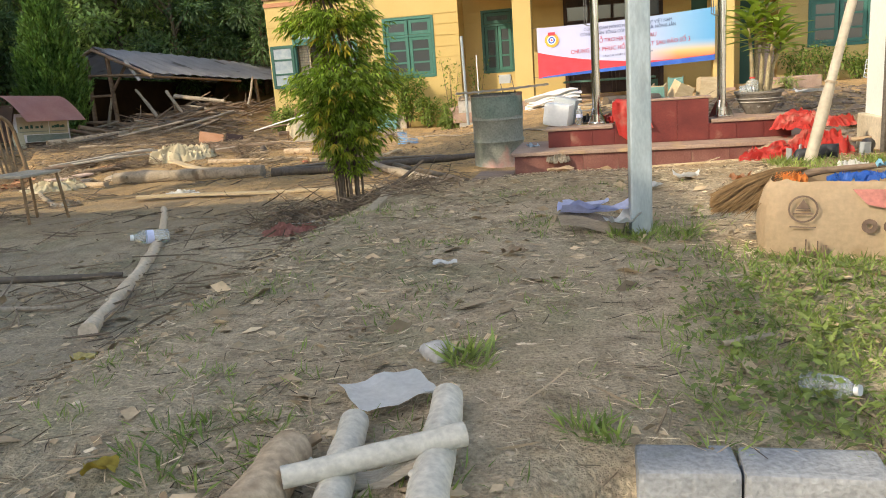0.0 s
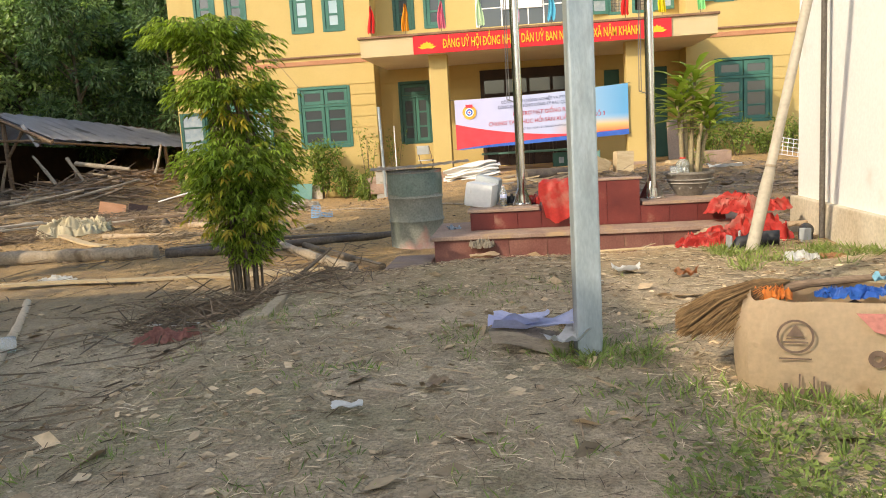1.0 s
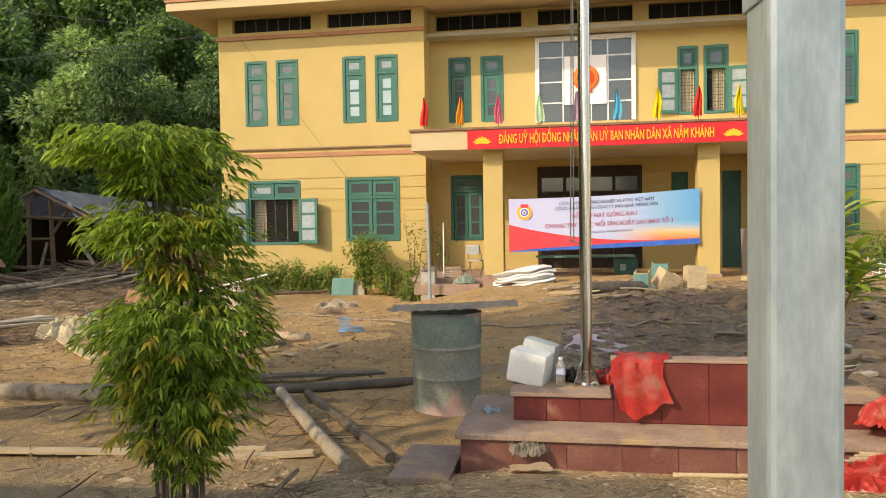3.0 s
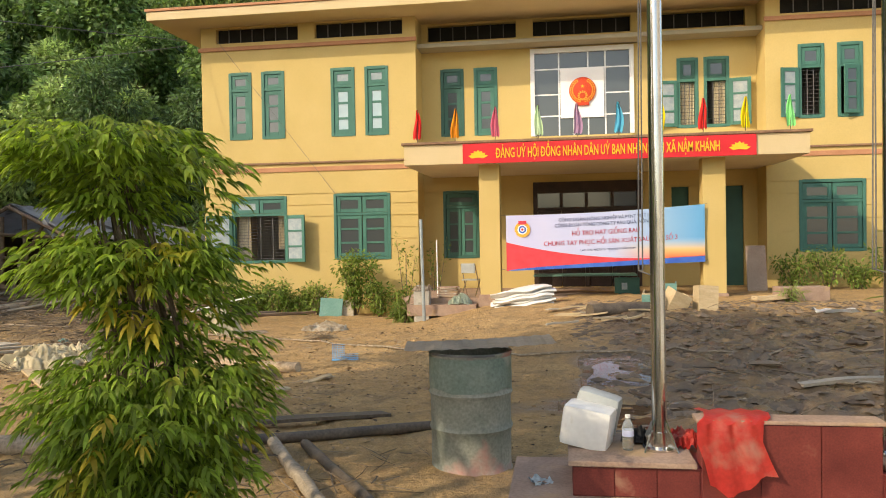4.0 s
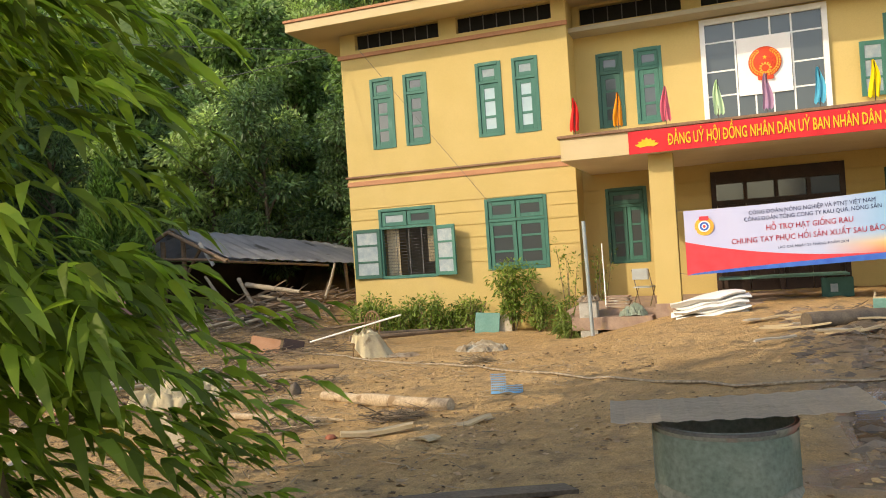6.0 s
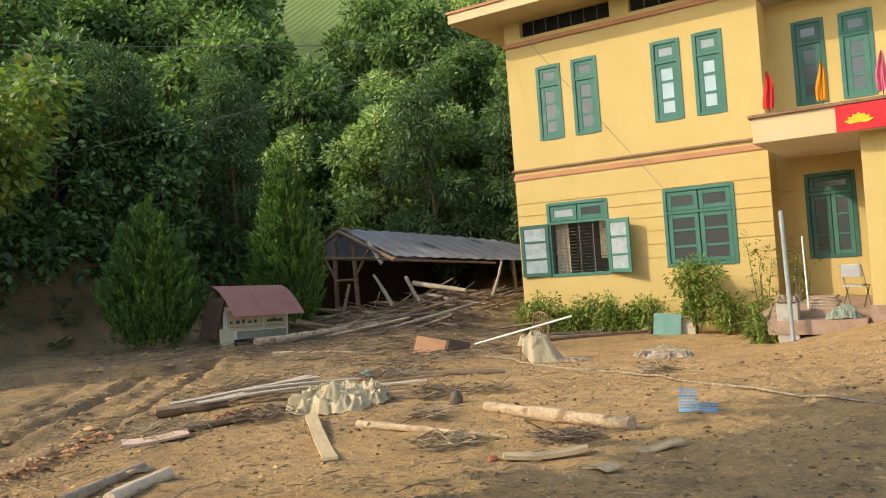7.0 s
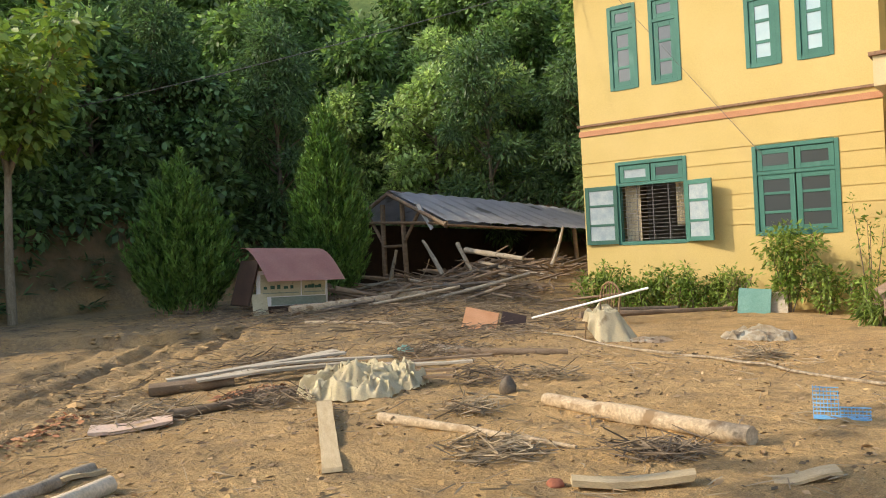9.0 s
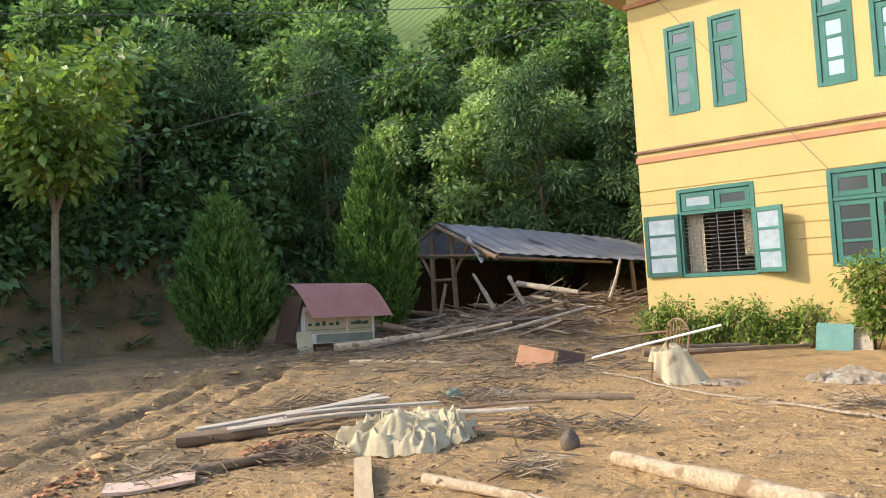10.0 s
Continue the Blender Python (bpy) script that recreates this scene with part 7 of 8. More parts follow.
# boots, red sheets and reeds by the podium
for k, (x, y, q) in enumerate(((1.90, 6.62, 100), (2.02, 6.80, 70), (2.5, 6.95, 160))):
    b = thing("rubber_boot", "muddy black rubber boot fallen on its side", "boot", pose(x, y, g(x, y) + 0.05, 90, 0, q), "rubber boots")
    bm = bm_()
    tube(bm, [(0, 0.0, 0.24), (0, 0, 0.14), (0, -0.01, 0.06), (0, -0.06, 0.025), (0, -0.15, 0.02), (0, -0.18, 0.02)], [0.055, 0.05, 0.052, 0.048, 0.042, 0.02], 14)
    part("upper", bm, BLACKPL, b, smooth=60)
    bm = bm_()
    box(bm, -0.04, 0.04, -0.18, 0.05, -0.03, -0.015, 0.006)
    part("sole", bm, GREYPL, b)
heap(1.86, 7.0, 0.34, 0.20, 0.20, REDTARP, "plastic_sheet", "crumpled bright red plastic sheet on the ground", "plastic sheet", 41, turn=15)
heap(2.22, 7.18, 0.28, 0.24, 0.34, REDTARP, "plastic_sheet", "red plastic sheet sliding off the podium", "plastic sheet", 42, turn=-20)
heap(2.22, 7.48, 0.40, 0.20, 0.21, REDTARP, "plastic_sheet", "red plastic sheet heaped on the podium end", "plastic sheet", 43, z=0.40)
bm = bm_()
rows = []
for i in range(13):
    u = i / 12
    prof = [(7.80, 0.718), (7.70, 0.722), (7.60, 0.722), (7.568, 0.70), (7.562, 0.62), (7.556, 0.53), (7.54, 0.42 - 0.05 * math.sin(u * 5))]
    rows.append([bm.verts.new((0.62 + 0.30 * u + 0.03 * math.sin(j * 1.3), y + 0.014 * math.sin(u * 17 + j) * (j > 2), z + 0.006 * math.sin(u * 19 + j))) for j, (y, z) in enumerate(prof)])
for p, q in zip(rows, rows[1:]):
    for j in range(6):
        bm.faces.new((p[j], q[j], q[j + 1], p[j + 1]))
bmesh.ops.solidify(bm, geom=bm.faces[:], thickness=0.004)
tagged(link("plastic_sheet", bm, REDTARP, smooth=60), "bright red plastic sheet draped over the podium", "plastic sheet")
heap(0.58, 7.95, 0.14, 0.12, 0.12, REDTARP, "plastic_sheet", "fold of red plastic behind the flagpole", "plastic sheet", 45, z=0.50)
for k in range(16):
    random.seed(70 + k)
    x = 2.0 + 0.5 * k / 16
    log((x - 0.25, 7.16 + 0.02 * k, 0.28 + 0.008 * (k % 4)), (x + 0.35, 7.25 + 0.02 * k, 0.28 + 0.008 * (k % 3)), 0.009, 0.008, WICK, "pale split cane lying in a bundle", name="cane", cat="cane", group="cane bundle", n=6)
log((0.9, 7.16), (2.2, 7.12), 0.014, 0.012, PLANK, "thin pale pole along the podium foot", bend=0.02)

# things on the podium
dis = thing("water_dispenser", "muddy white plastic dispenser body with a grey lid, lying over", "appliance", pose(0.09, 7.88, 0.505, 0, 0, -14))
bm = bm_()
box(bm, -0.125, 0.125, -0.10, 0.10, 0.0, 0.21, 0.03, Matrix.Rotation(radians(9), 4, "Y"))
part("body", bm, WHITEPL, dis, smooth=50)
bm = bm_()
box(bm, -0.115, 0.115, 0.06, 0.20, 0.02, 0.26, 0.035, Matrix.Rotation(radians(14), 4, "Y"))
part("lid", bm, GREYPL, dis, "translucent grey lid", smooth=50)
for zz in (0.19, 0.20):
    bm = bm_()
    box(bm, 0.02, 0.06, 0.195, 0.204, zz, zz + 0.006)
    part("slot", bm, BLACKPL, dis)
TEA = mat("brown_tea", (0.20, 0.11, 0.02), (0.24, 0.14, 0.03), 5, 0.1, 0.0)
bottle(pose(0.30, 7.80, 0.506), 0.175, 0.029, "clear plastic bottle with brown tea and a blue label", TEA)
heap(0.37, 7.95, 0.10, 0.08, 0.12, BLACKPL, "bag", "crumpled black plastic bag behind the flagpole", "bag", 51, z=0.50)
sheet_of(-0.14, 7.78, 0.10, 0.08, mat("pale_packet", (0.5, 0.6, 0.66), (0.6, 0.68, 0.72), 8, 0.4, 0.1), "packet", "pale blue-white plastic packet on the tread", "packet", 30, 0.06, 52, z=0.30)

# planter with a broad-leaved plant
pot = thing("planter", "grey carved cement bowl planter with a leafy cane plant", "planter", pose(1.90, 8.02, 0.505))
POT = mat("carved_cement", (0.15, 0.135, 0.115), (0.24, 0.22, 0.19), 9, 0.9, 0.6, 60, spread=0.3)
bm = bm_()
lathe(bm, [(0.001, 0.0), (0.105, 0.0), (0.115, 0.02), (0.15, 0.07), (0.18, 0.12), (0.195, 0.17), (0.212, 0.185), (0.212, 0.205), (0.185, 0.205), (0.18, 0.17), (0.001, 0.165)], 36)
part("bowl", bm, POT, pot, smooth=40)
for zz in (0.105, 0.135):
    bm = bm_()
    lathe(bm, [(0.172 + (zz - 0.1) * 0.6, zz), (0.182 + (zz - 0.1) * 0.6, zz + 0.004), (0.176 + (zz - 0.1) * 0.6, zz + 0.009)], 36)
    part("rim_line", bm, CONC, pot)
for k in range(11):
    bm = bm_()
    q = 2 * math.pi * k / 11
    m = Matrix.Rotation(q, 4, "Z") @ Matrix.Translation((0.152, 0, 0.072)) @ Matrix.Rotation(radians(-32), 4, "Y")
    for j in range(6):
        a = j * 1.047
        vs = [bm.verts.new(m @ Vector((0.004, 0.006 * math.cos(a + 0.5 * e) * (1 + 2.2 * (e % 2)), 0.006 * math.sin(a + 0.5 * e) * (1 + 2.2 * (e % 2))))) for e in range(3)]
        bm.faces.new(vs)
    part("carved_flower", bm, CONC, pot)
bm = bm_()
lathe(bm, [(0.001, 0.185), (0.18, 0.18)], 24)
part("soil", bm, WETLOG, pot)
bm = bm_()
CANE = [(0.02, 0.02, 0.88, 0.05), (-0.05, 0.0, 0.66, -0.05), (0.06, -0.02, 0.60, 0.08), (-0.01, 0.05, 0.78, -0.02), (0.09, 0.03, 0.5, 0.12)]
P, D, S_ = [], [], []
for x, y, h, dx in CANE:
    tube(bm, [(x, y, 0.17), (x + dx * 0.3, y, 0.17 + h * 0.5), (x + dx, y, 0.17 + h)], [0.022, 0.017, 0.012], 8)
    for k in range(24):
        q = k * 2.4
        zz = 0.17 + h * (0.66 + 0.36 * k / 24)
        P.append((x + dx * (0.6 + 0.4 * k / 24), y, zz))
        D.append((math.cos(q), math.sin(q), 0.45 + 0.7 * k / 24))
part("cane", bm, mat("cane_stem", (0.30, 0.24, 0.14), (0.38, 0.33, 0.2), 9, 0.7, 0.2), pot, smooth=60)
LV = mat("strap_leaf", (0.25, 0.35, 0.05), (0.35, 0.43, 0.09), 5, 0.4, 0.0, 20, spread=0.1, leafy=0.42, island=0.4)
vs, fs = [], []
for p, d in zip(P, D):
    d = Vector(d).normalized()
    s = d.cross(Vector((0, 0, 1))).normalized()
    ln = random.uniform(0.26, 0.44)
    b0 = len(vs)
    for u, w in ((0.0, 0.15), (0.3, 0.8), (0.6, 1.0), (0.85, 0.6), (1.0, 0.04)):
        c = Vector(p) + d * ln * u - Vector((0, 0, 0.42 * ln * u * u))
        w2 = 0.034 * w
        vs += [tuple(c - s * w2), tuple(c - Vector((0, 0, 0.010 * w))), tuple(c + s * w2)]
    for e in range(4):
        for j in range(2):
            i = b0 + e * 3 + j
            fs.append((i, i + 1, i + 4, i + 3))
cloud("foliage", vs, fs, LV, pot, smooth=True)
bottle(pose(1.83, 7.93, 0.685), 0.15, 0.055, "large clear water jug standing in the planter", capmat=REDTARP)
bottle(pose(1.72, 7.90, 0.72, 85, 0, 80), 0.12, 0.045, "clear plastic jug lying on the planter rim")


# ---- chair by the wet ground ----
chair = thing("chair", "rusty metal-framed chair with a hooped bar back, standing in mud", "chair", pose(-4.30, 6.12, g(-4.30, 6.12) - 0.03, 0, 0, 78), "hoop-back chairs")


def hoop_chair(c, seat_label="brown plank seat", sc=1.0):
    bm = bm_()
    box(bm, -0.20, 0.20, -0.20, 0.20, 0.42, 0.445, 0.01)
    part("seat", bm, GREYPLANK, c, seat_label)
    for x, y in ((-0.17, -0.17), (0.17, -0.17), (-0.17, 0.17), (0.17, 0.17)):
        bm = bm_()
        tube(bm, [(x * 1.15, y * 1.15, 0), (x, y, 0.42)], 0.013, 8)
        part("leg", bm, RATTAN, c)
    bm = bm_()
    pts = [(-0.19, 0.20, 0.42)]
    for k in range(13):
        q = math.pi * k / 12
        pts.append((-0.19 * math.cos(q), 0.22 + 0.05, 0.72 + 0.22 * math.sin(q)))
    pts.append((0.19, 0.20, 0.42))
    tube(bm, pts, 0.017, 8)
    part("back_hoop", bm, RATTAN, c)
    for k in range(5):
        x = -0.12 + 0.06 * k
        bm = bm_()
        tube(bm, [(x * 0.7, 0.20, 0.43), (x, 0.27, 0.72 + 0.22 * math.sqrt(max(0, 1 - (x / 0.19) ** 2)))], 0.010, 6)
        part("back_bar", bm, RATTAN, c)


hoop_chair(chair)
CHX, CHY = -7.55, 20.05
chair2 = thing("chair", "rattan hoop-back chair standing in silt, draped with muddy cloth", "chair", pose(CHX, CHY, g(CHX, CHY) - 0.04, 0, 0, -12), "hoop-back chairs")
hoop_chair(chair2)


def draped_cloth():
    """A sheet bunched on the seat, its long side falling in folds to the ground."""
    bm = bm_()
    n, m = 90, 22
    rows = []
    for i in range(n + 1):
        q = -2.75 + 4.1 * i / n
        fall = 0.30 + 0.70 * S(q, -2.4, -1.3) - 0.35 * S(q, 0.3, 1.3)
        fold = 0.6 * math.sin(q * 9 + 1.3 * math.sin(q * 3)) + 0.4 * noise.noise(Vector((q * 4, 0, 3)))
        row = []
        for j in range(m + 1):
            u = j / m
            if u < 0.35:
                k = u / 0.35
                rr = 0.02 + 0.24 * k
                z = 0.50 + 0.07 * noise.noise(Vector((q * 3, k * 3, 8))) + 0.09 * (1 - k) * abs(math.sin(q * 2.5))
            else:
                k = (u - 0.35) / 0.65
                rr = 0.26 + (0.10 + 0.20 * S(q, -1.6, 0.0)) * k * fall + 0.055 * fold * k ** 0.7
                z = 0.50 - 0.50 * fall * k ** 0.9 + 0.02 * noise.noise(Vector((q * 6, k * 5, 1)))
            row.append(bm.verts.new((math.cos(q) * rr, math.sin(q) * rr, max(0.015, z))))
        rows.append(row)
    for a, b in zip(rows, rows[1:]):
        for j in range(m):
            bm.faces.new((a[j], b[j], b[j + 1], a[j + 1]))
    bmesh.ops.solidify(bm, geom=bm.faces[:], thickness=0.008)
    ob = link("cloth", bm, CLOTHC, smooth=50)
    ob.matrix_world = pose(CHX, CHY, g(CHX, CHY) - 0.03, 0, 0, 10)
    tagged(ob, "cream muddy cloth bunched on a chair seat and trailing down", "cloth")


draped_cloth()
log((-8.61, 19.68, -0.09), (-6.67, 19.89, 0.375), 0.018, 0.018, WHITEPL, "white plastic pipe lying across the chair", name="pipe", cat="pipe", bend=0.0, rough=0.1)
heap(-6.75, 20.0, 0.45, 0.2, 0.10, CLOTHP, "cloth", "flattened muddy cloth on silt", "cloth", 62)
heap(-5.35, 20.9, 0.66, 0.45, 0.34, CLOTHPALE, "cloth", "heap of muddy patterned cloth on silt", "cloth", 63, fold=6)
bm = bm_()
box(bm, -0.33, 0.33, -0.02, 0.02, 0.0, 0.55, 0.01)
tb = link("teal_board", bm, TEAL)
tb.matrix_world = pose(-6.72, 25.75, g(-6.72, 25.75) - 0.03, -14, 4, 8)
tagged(tb, "teal painted board propped against the plants", "board")
bm = bm_()
box(bm, -0.18, 0.18, -0.02, 0.02, 0.0, 0.48, 0.01)
tb = link("card_board", bm, GREYPLANK)
tb.matrix_world = pose(-6.25, 25.95, g(-6.25, 25.95) - 0.03, -10, -3, 0)
tagged(tb, "brown panel leaning beside a teal board", "board")
for k in range(12):
    log((-7.45 + 0.02 * k, 26.0, -0.66 + 0.01 * (k % 3)), (-7.25 + 0.035 * k, 26.35, 0.0 + 0.03 * (k % 4)), 0.016, 0.012, WICK, "reed in a leaning bundle by the wall", name="reed", cat="reed", group="reed bundle", n=6)

# ---- logs, planks and litter in the yard ----
log((-5.72, 14.92), (-3.66, 14.15), 0.068, 0.080, PALELOG, "thick peeled log lying on silt", bend=0.02, n=16)
log((-6.77, 13.76), (-4.75, 13.62), 0.055, 0.016, PALELOG, "peeled branch lying on silt", bend=-0.04)
log((-5.2, 13.5), (-4.1, 14.0), 0.014, 0.010, WETLOG, "thin curved branch on silt", bend=0.2)
plank((-7.62, 13.90), (-5.98, 12.35), 0.14, 0.03, PLANK, "warped pale sawn plank lying flat", seed=2, warp=0.03)
plank((-4.36, 12.78), (-3.72, 13.14), 0.12, 0.04, PLANK, "short split board on silt", seed=3)
plank((-3.34, 13.46), (-3.02, 13.60), 0.16, 0.02, PLANK, "short pale board end on silt", seed=4)
plank((-3.55, 12.75), (-3.25, 12.55), 0.16, 0.02, PLANK, "pale wood chip lying on silt", seed=5)
stone(-4.47, 12.78, 0.06, BRICKDARK, "broken red brick piece on silt", "brick_piece", 5, 0.6)
for k, (p, q, w, up) in enumerate((((-10.70, 13.50), (-9.75, 16.25), 0.20, 0.10), ((-10.38, 14.0), (-9.35, 16.0), 0.16, 0.14), ((-9.98, 14.15), (-8.9, 15.75), 0.18, 0.10), ((-9.55, 14.6), (-8.6, 16.1), 0.12, 0.16), ((-9.0, 15.6), (-7.55, 16.4), 0.12, 0.06), ((-8.7, 15.5), (-7.35, 15.75), 0.10, 0.07), ((-8.6, 15.1), (-7.1, 15.35), 0.09, 0.05), ((-8.9, 16.0), (-7.6, 16.9), 0.10, 0.05))):
    plank(p, q, w, 0.026, GREYPLANK if k < 5 else OLDWOOD, "long grey board in a loose stack", seed=10 + k, group="loose boards", lift=up, warp=0.02)
log((-10.35, 13.75), (-9.75, 14.5), 0.085, 0.075, OLDWOOD, "grey timber end under boards")
log((-8.95, 13.0), (-8.45, 14.5), 0.055, 0.045, OLDWOOD, "bent peeled branch beside boards", bend=0.06)
plank((-9.15, 12.35), (-8.75, 12.95), 0.34, 0.03, PINKPALE, "faded pink panel flat on silt", name="panel", seed=16)
heap(-7.95, 14.62, 0.66, 0.62, 0.46, CLOTHC, "cloth", "large heap of cream muddy cloth on boards", "cloth", 64, fold=6, turn=40, body=0.42)
heap(-7.75, 15.15, 0.50, 0.34, 0.34, CLOTHC, "cloth", "crumpled cream cloth on boards", "cloth", 65, fold=6, body=0.4, turn=-25)
for k, (p, q, r) in enumerate((((-6.95, 10.25), (-7.72, 11.58), 0.058), ((-6.6, 10.45), (-6.95, 11.28), 0.062))):
    log(p, q, r, r * 0.9, GREYLOG if k == 0 else SPLITPOLE, "muddy peeled pole lying on silt", group="muddy poles", bend=0.0)
plank((-7.45, 11.2), (-7.66, 11.62), 0.07, 0.03, PLANK, "split board end beside a pole", seed=20)
bc = thing("crate", "crushed light blue plastic crate wall on silt", "crate", pose(-3.30, 15.05, g(-3.30, 15.05), 0, 0, 12) @ Matrix.Scale(0.5, 4))
tipped = Matrix.Rotation(radians(-22), 4, "X")
bm = bm_()
for k in range(8):
    x = -0.27 + 0.05 * k
    box(bm, x, x + 0.010, -0.006, 0.006, 0.0, 0.50 - 0.012 * k, 0, tipped)
for k in range(8):
    z = 0.02 + 0.062 * k
    box(bm, -0.27, 0.10, -0.009, 0.009, z, z + 0.016, 0, tipped)
part("side_panel", bm, BLUEMESH, bc, "slatted blue crate wall")
bm = bm_()
for k in range(9):
    x = 0.10 + 0.05 * k
    box(bm, x, x + 0.010, -0.10, -0.09, 0.0, 0.20 - 0.006 * k)
for k in range(4):
    z = 0.01 + 0.055 * k
    box(bm, 0.10, 0.52, -0.104, -0.086, z, z + 0.018)
part("end_panel", bm, BLUEMESH, bc, "slatted blue crate end")
bm = bm_()
box(bm, -0.27, 0.52, -0.16, 0.06, 0.0, 0.02, 0.006)
part("base_panel", bm, BLUEMESH, bc)
bm = bm_()
box(bm, -0.34, 0.34, -0.03, 0.03, 0.0, 0.52, 0.012)
ob = link("fallen_door", bm, BRICKO)
ob.matrix_world = pose(-10.75, 21.2, g(-10.75, 21.2) - 0.05, -38, 14, 30)
tagged(ob, "tilted orange cabinet door stuck in silt", "door")
bm = bm_()
box(bm, -0.04, 0.45, -0.02, 0.35, 0.0, 0.45, 0.012)
ob = link("cabinet_carcass", bm, DARKWOOD)
ob.matrix_world = pose(-10.35, 21.4, g(-10.35, 21.4) - 0.06, -30, 14, 30)
tagged(ob, "dark broken cabinet carcass in silt", "cabinet")
log((-8.4, 17.3), (-7.1, 18.0), 0.065, 0.05, OLDWOOD, "bark-covered log in twigs")
stone(-6.35, 15.25, 0.09, WETLOG, "small dark stump upright in silt", "stump", 7, 1.3)
heap(-8.9, 17.6, 0.45, 0.22, 0.16, CLOTHP, "rag", "pale muddy rag among twigs", "cloth", 66)
heap(-9.35, 17.25, 0.16, 0.14, 0.16, mat("turquoise_bag", (0.25, 0.55, 0.5), (0.35, 0.62, 0.58), 8, 0.4, 0.1), "bag", "turquoise plastic bag among twigs", "bag", 67)
log((-16.0, 21.1), (-14.6, 25.4), 0.13, 0.11, PALELOG, "very long pale trunk lying before the notice board", bend=0.04, n=14)
log((-13.7, 19.4), (-11.6, 20.8), 0.05, 0.04, PALELOG, "pale branch on silt")
stake = thing("steel_pipe", "thin grey steel pipe standing upright in silt", "pipe", pose(-3.50, 23.3, g(-3.5, 23.3) - 0.15, 0, -1, 0) @ Matrix.Scale(1.12, 4))
bm = bm_()
tube(bm, [(0, 0, 0), (0, 0, 2.45)], 0.038, 12)
part("tube", bm, GALV, stake, smooth=60)
# rope across the yard
pts = []
for k in range(61):
    u = k / 60
    x = -10.8 + 17.5 * u
    y = 21.6 - 2.5 * S(u, 0.0, 0.26) - 4.2 * S(u, 0.2, 0.62) + 0.12 * math.sin(u * 17) - 0.5 * u
    pts.append((x, y, g(x, y) + 0.022))
bm = bm_()
tube(bm, pts, 0.019, 6)
tagged(link("rope", bm, mat("muddy_rope", (0.20, 0.15, 0.10), (0.42, 0.35, 0.26), 20, 0.9, 0.3), smooth=60), "long muddy rope lying across the yard", "rope")
# wet logs beside the drum
log((-2.26, 9.56), (-0.95, 7.34), 0.050, 0.045, GREYLOG, "slim grey log on mud", bend=0.01)
log((-2.02, 9.62), (-0.78, 7.70), 0.040, 0.040, WETLOG, "slim muddy log beside another", bend=0.01)
log((-3.3, 9.15), (-1.05, 10.30), 0.048, 0.042, WETLOG, "long dark wet log on mud", sink=0.1, bend=-0.02)
plank((-3.6, 9.6), (-1.65, 10.85), 0.16, 0.03, WETLOG, "dark wet board on mud", seed=31, lift=0.0)
log((-5.6, 9.2), (-3.55, 9.15), 0.085, 0.08, GREYLOG, "long grey log half sunk in mud", bend=0.02, n=14)
log((-3.45, 9.2), (-2.3, 9.35), 0.06, 0.05, WETLOG, "dark wet log on mud")
plank((-4.1, 7.35), (-1.7, 7.9), 0.10, 0.02, PLANK, "long thin sunlit batten on mud", seed=33)
plank((-2.5, 7.6), (-1.3, 7.75), 0.10, 0.02, PLANK, "thin batten on mud", seed=34)
heap(-3.85, 7.75, 0.22, 0.10, 0.08, WHITEPAPER, "rag", "dirty white plastic bag on mud", "bag", 68)
heap(-4.9, 7.3, 0.20, 0.16, 0.10, CLOTHP, "rag", "dirty pale rag on mud", "cloth", 69)
for k, (p, q, r) in enumerate((((-6.9, 9.6), (-5.6, 9.0), 0.05), ((-5.9, 8.2), (-4.9, 7.2), 0.03))):
    log(p, q, r, r * 0.8, PALELOG if k % 2 == 0 else GREYLOG, "drift log stranded on mud", group="drift logs")
heap(-6.3, 8.9, 0.5, 0.4, 0.18, CLOTHC, "cloth", "ochre muddy cloth beside drift logs", "cloth", 70)

# white sacks by the porch
for k in range(6):
    bm = bm_()
    n, mm = 26, 14
    rows = []
    for i in range(n + 1):
        u = i / n
        rows.append([])
        for j in range(mm):
            q = 2 * math.pi * j / mm
            w = 0.36 * min(1, math.sin(math.pi * min(max(u, 0.03), 0.97)) ** 0.35)
            hh = 0.078 * min(1, math.sin(math.pi * min(max(u, 0.03), 0.97)) ** 0.35)
            rows[-1].append(bm.verts.new(((u - 0.5) * 1.5, math.cos(q) * w, 0.06 + math.sin(q) * hh + 0.075 * noise.noise(Vector((u * 3.4, math.cos(q), k * 2.3))))))
    for p, q in zip(rows, rows[1:]):
        for j in range(mm):
            bm.faces.new((p[j], p[(j + 1) % mm], q[(j + 1) % mm], q[j]))
    bm.faces.new(rows[0][::-1])
    bm.faces.new(rows[-1])
    sk = link("sack", bm, WHITEPL, smooth=60)
    sk.matrix_world = pose(-0.95 + 0.06 * math.sin(k * 2.1), 22.85 + 0.03 * math.cos(k * 3), -0.22 + 0.078 * k, 0, -8, 4 - 3 * math.sin(k))
    tagged(sk, "flat white woven sack in a small pile", "sack", "white sacks")

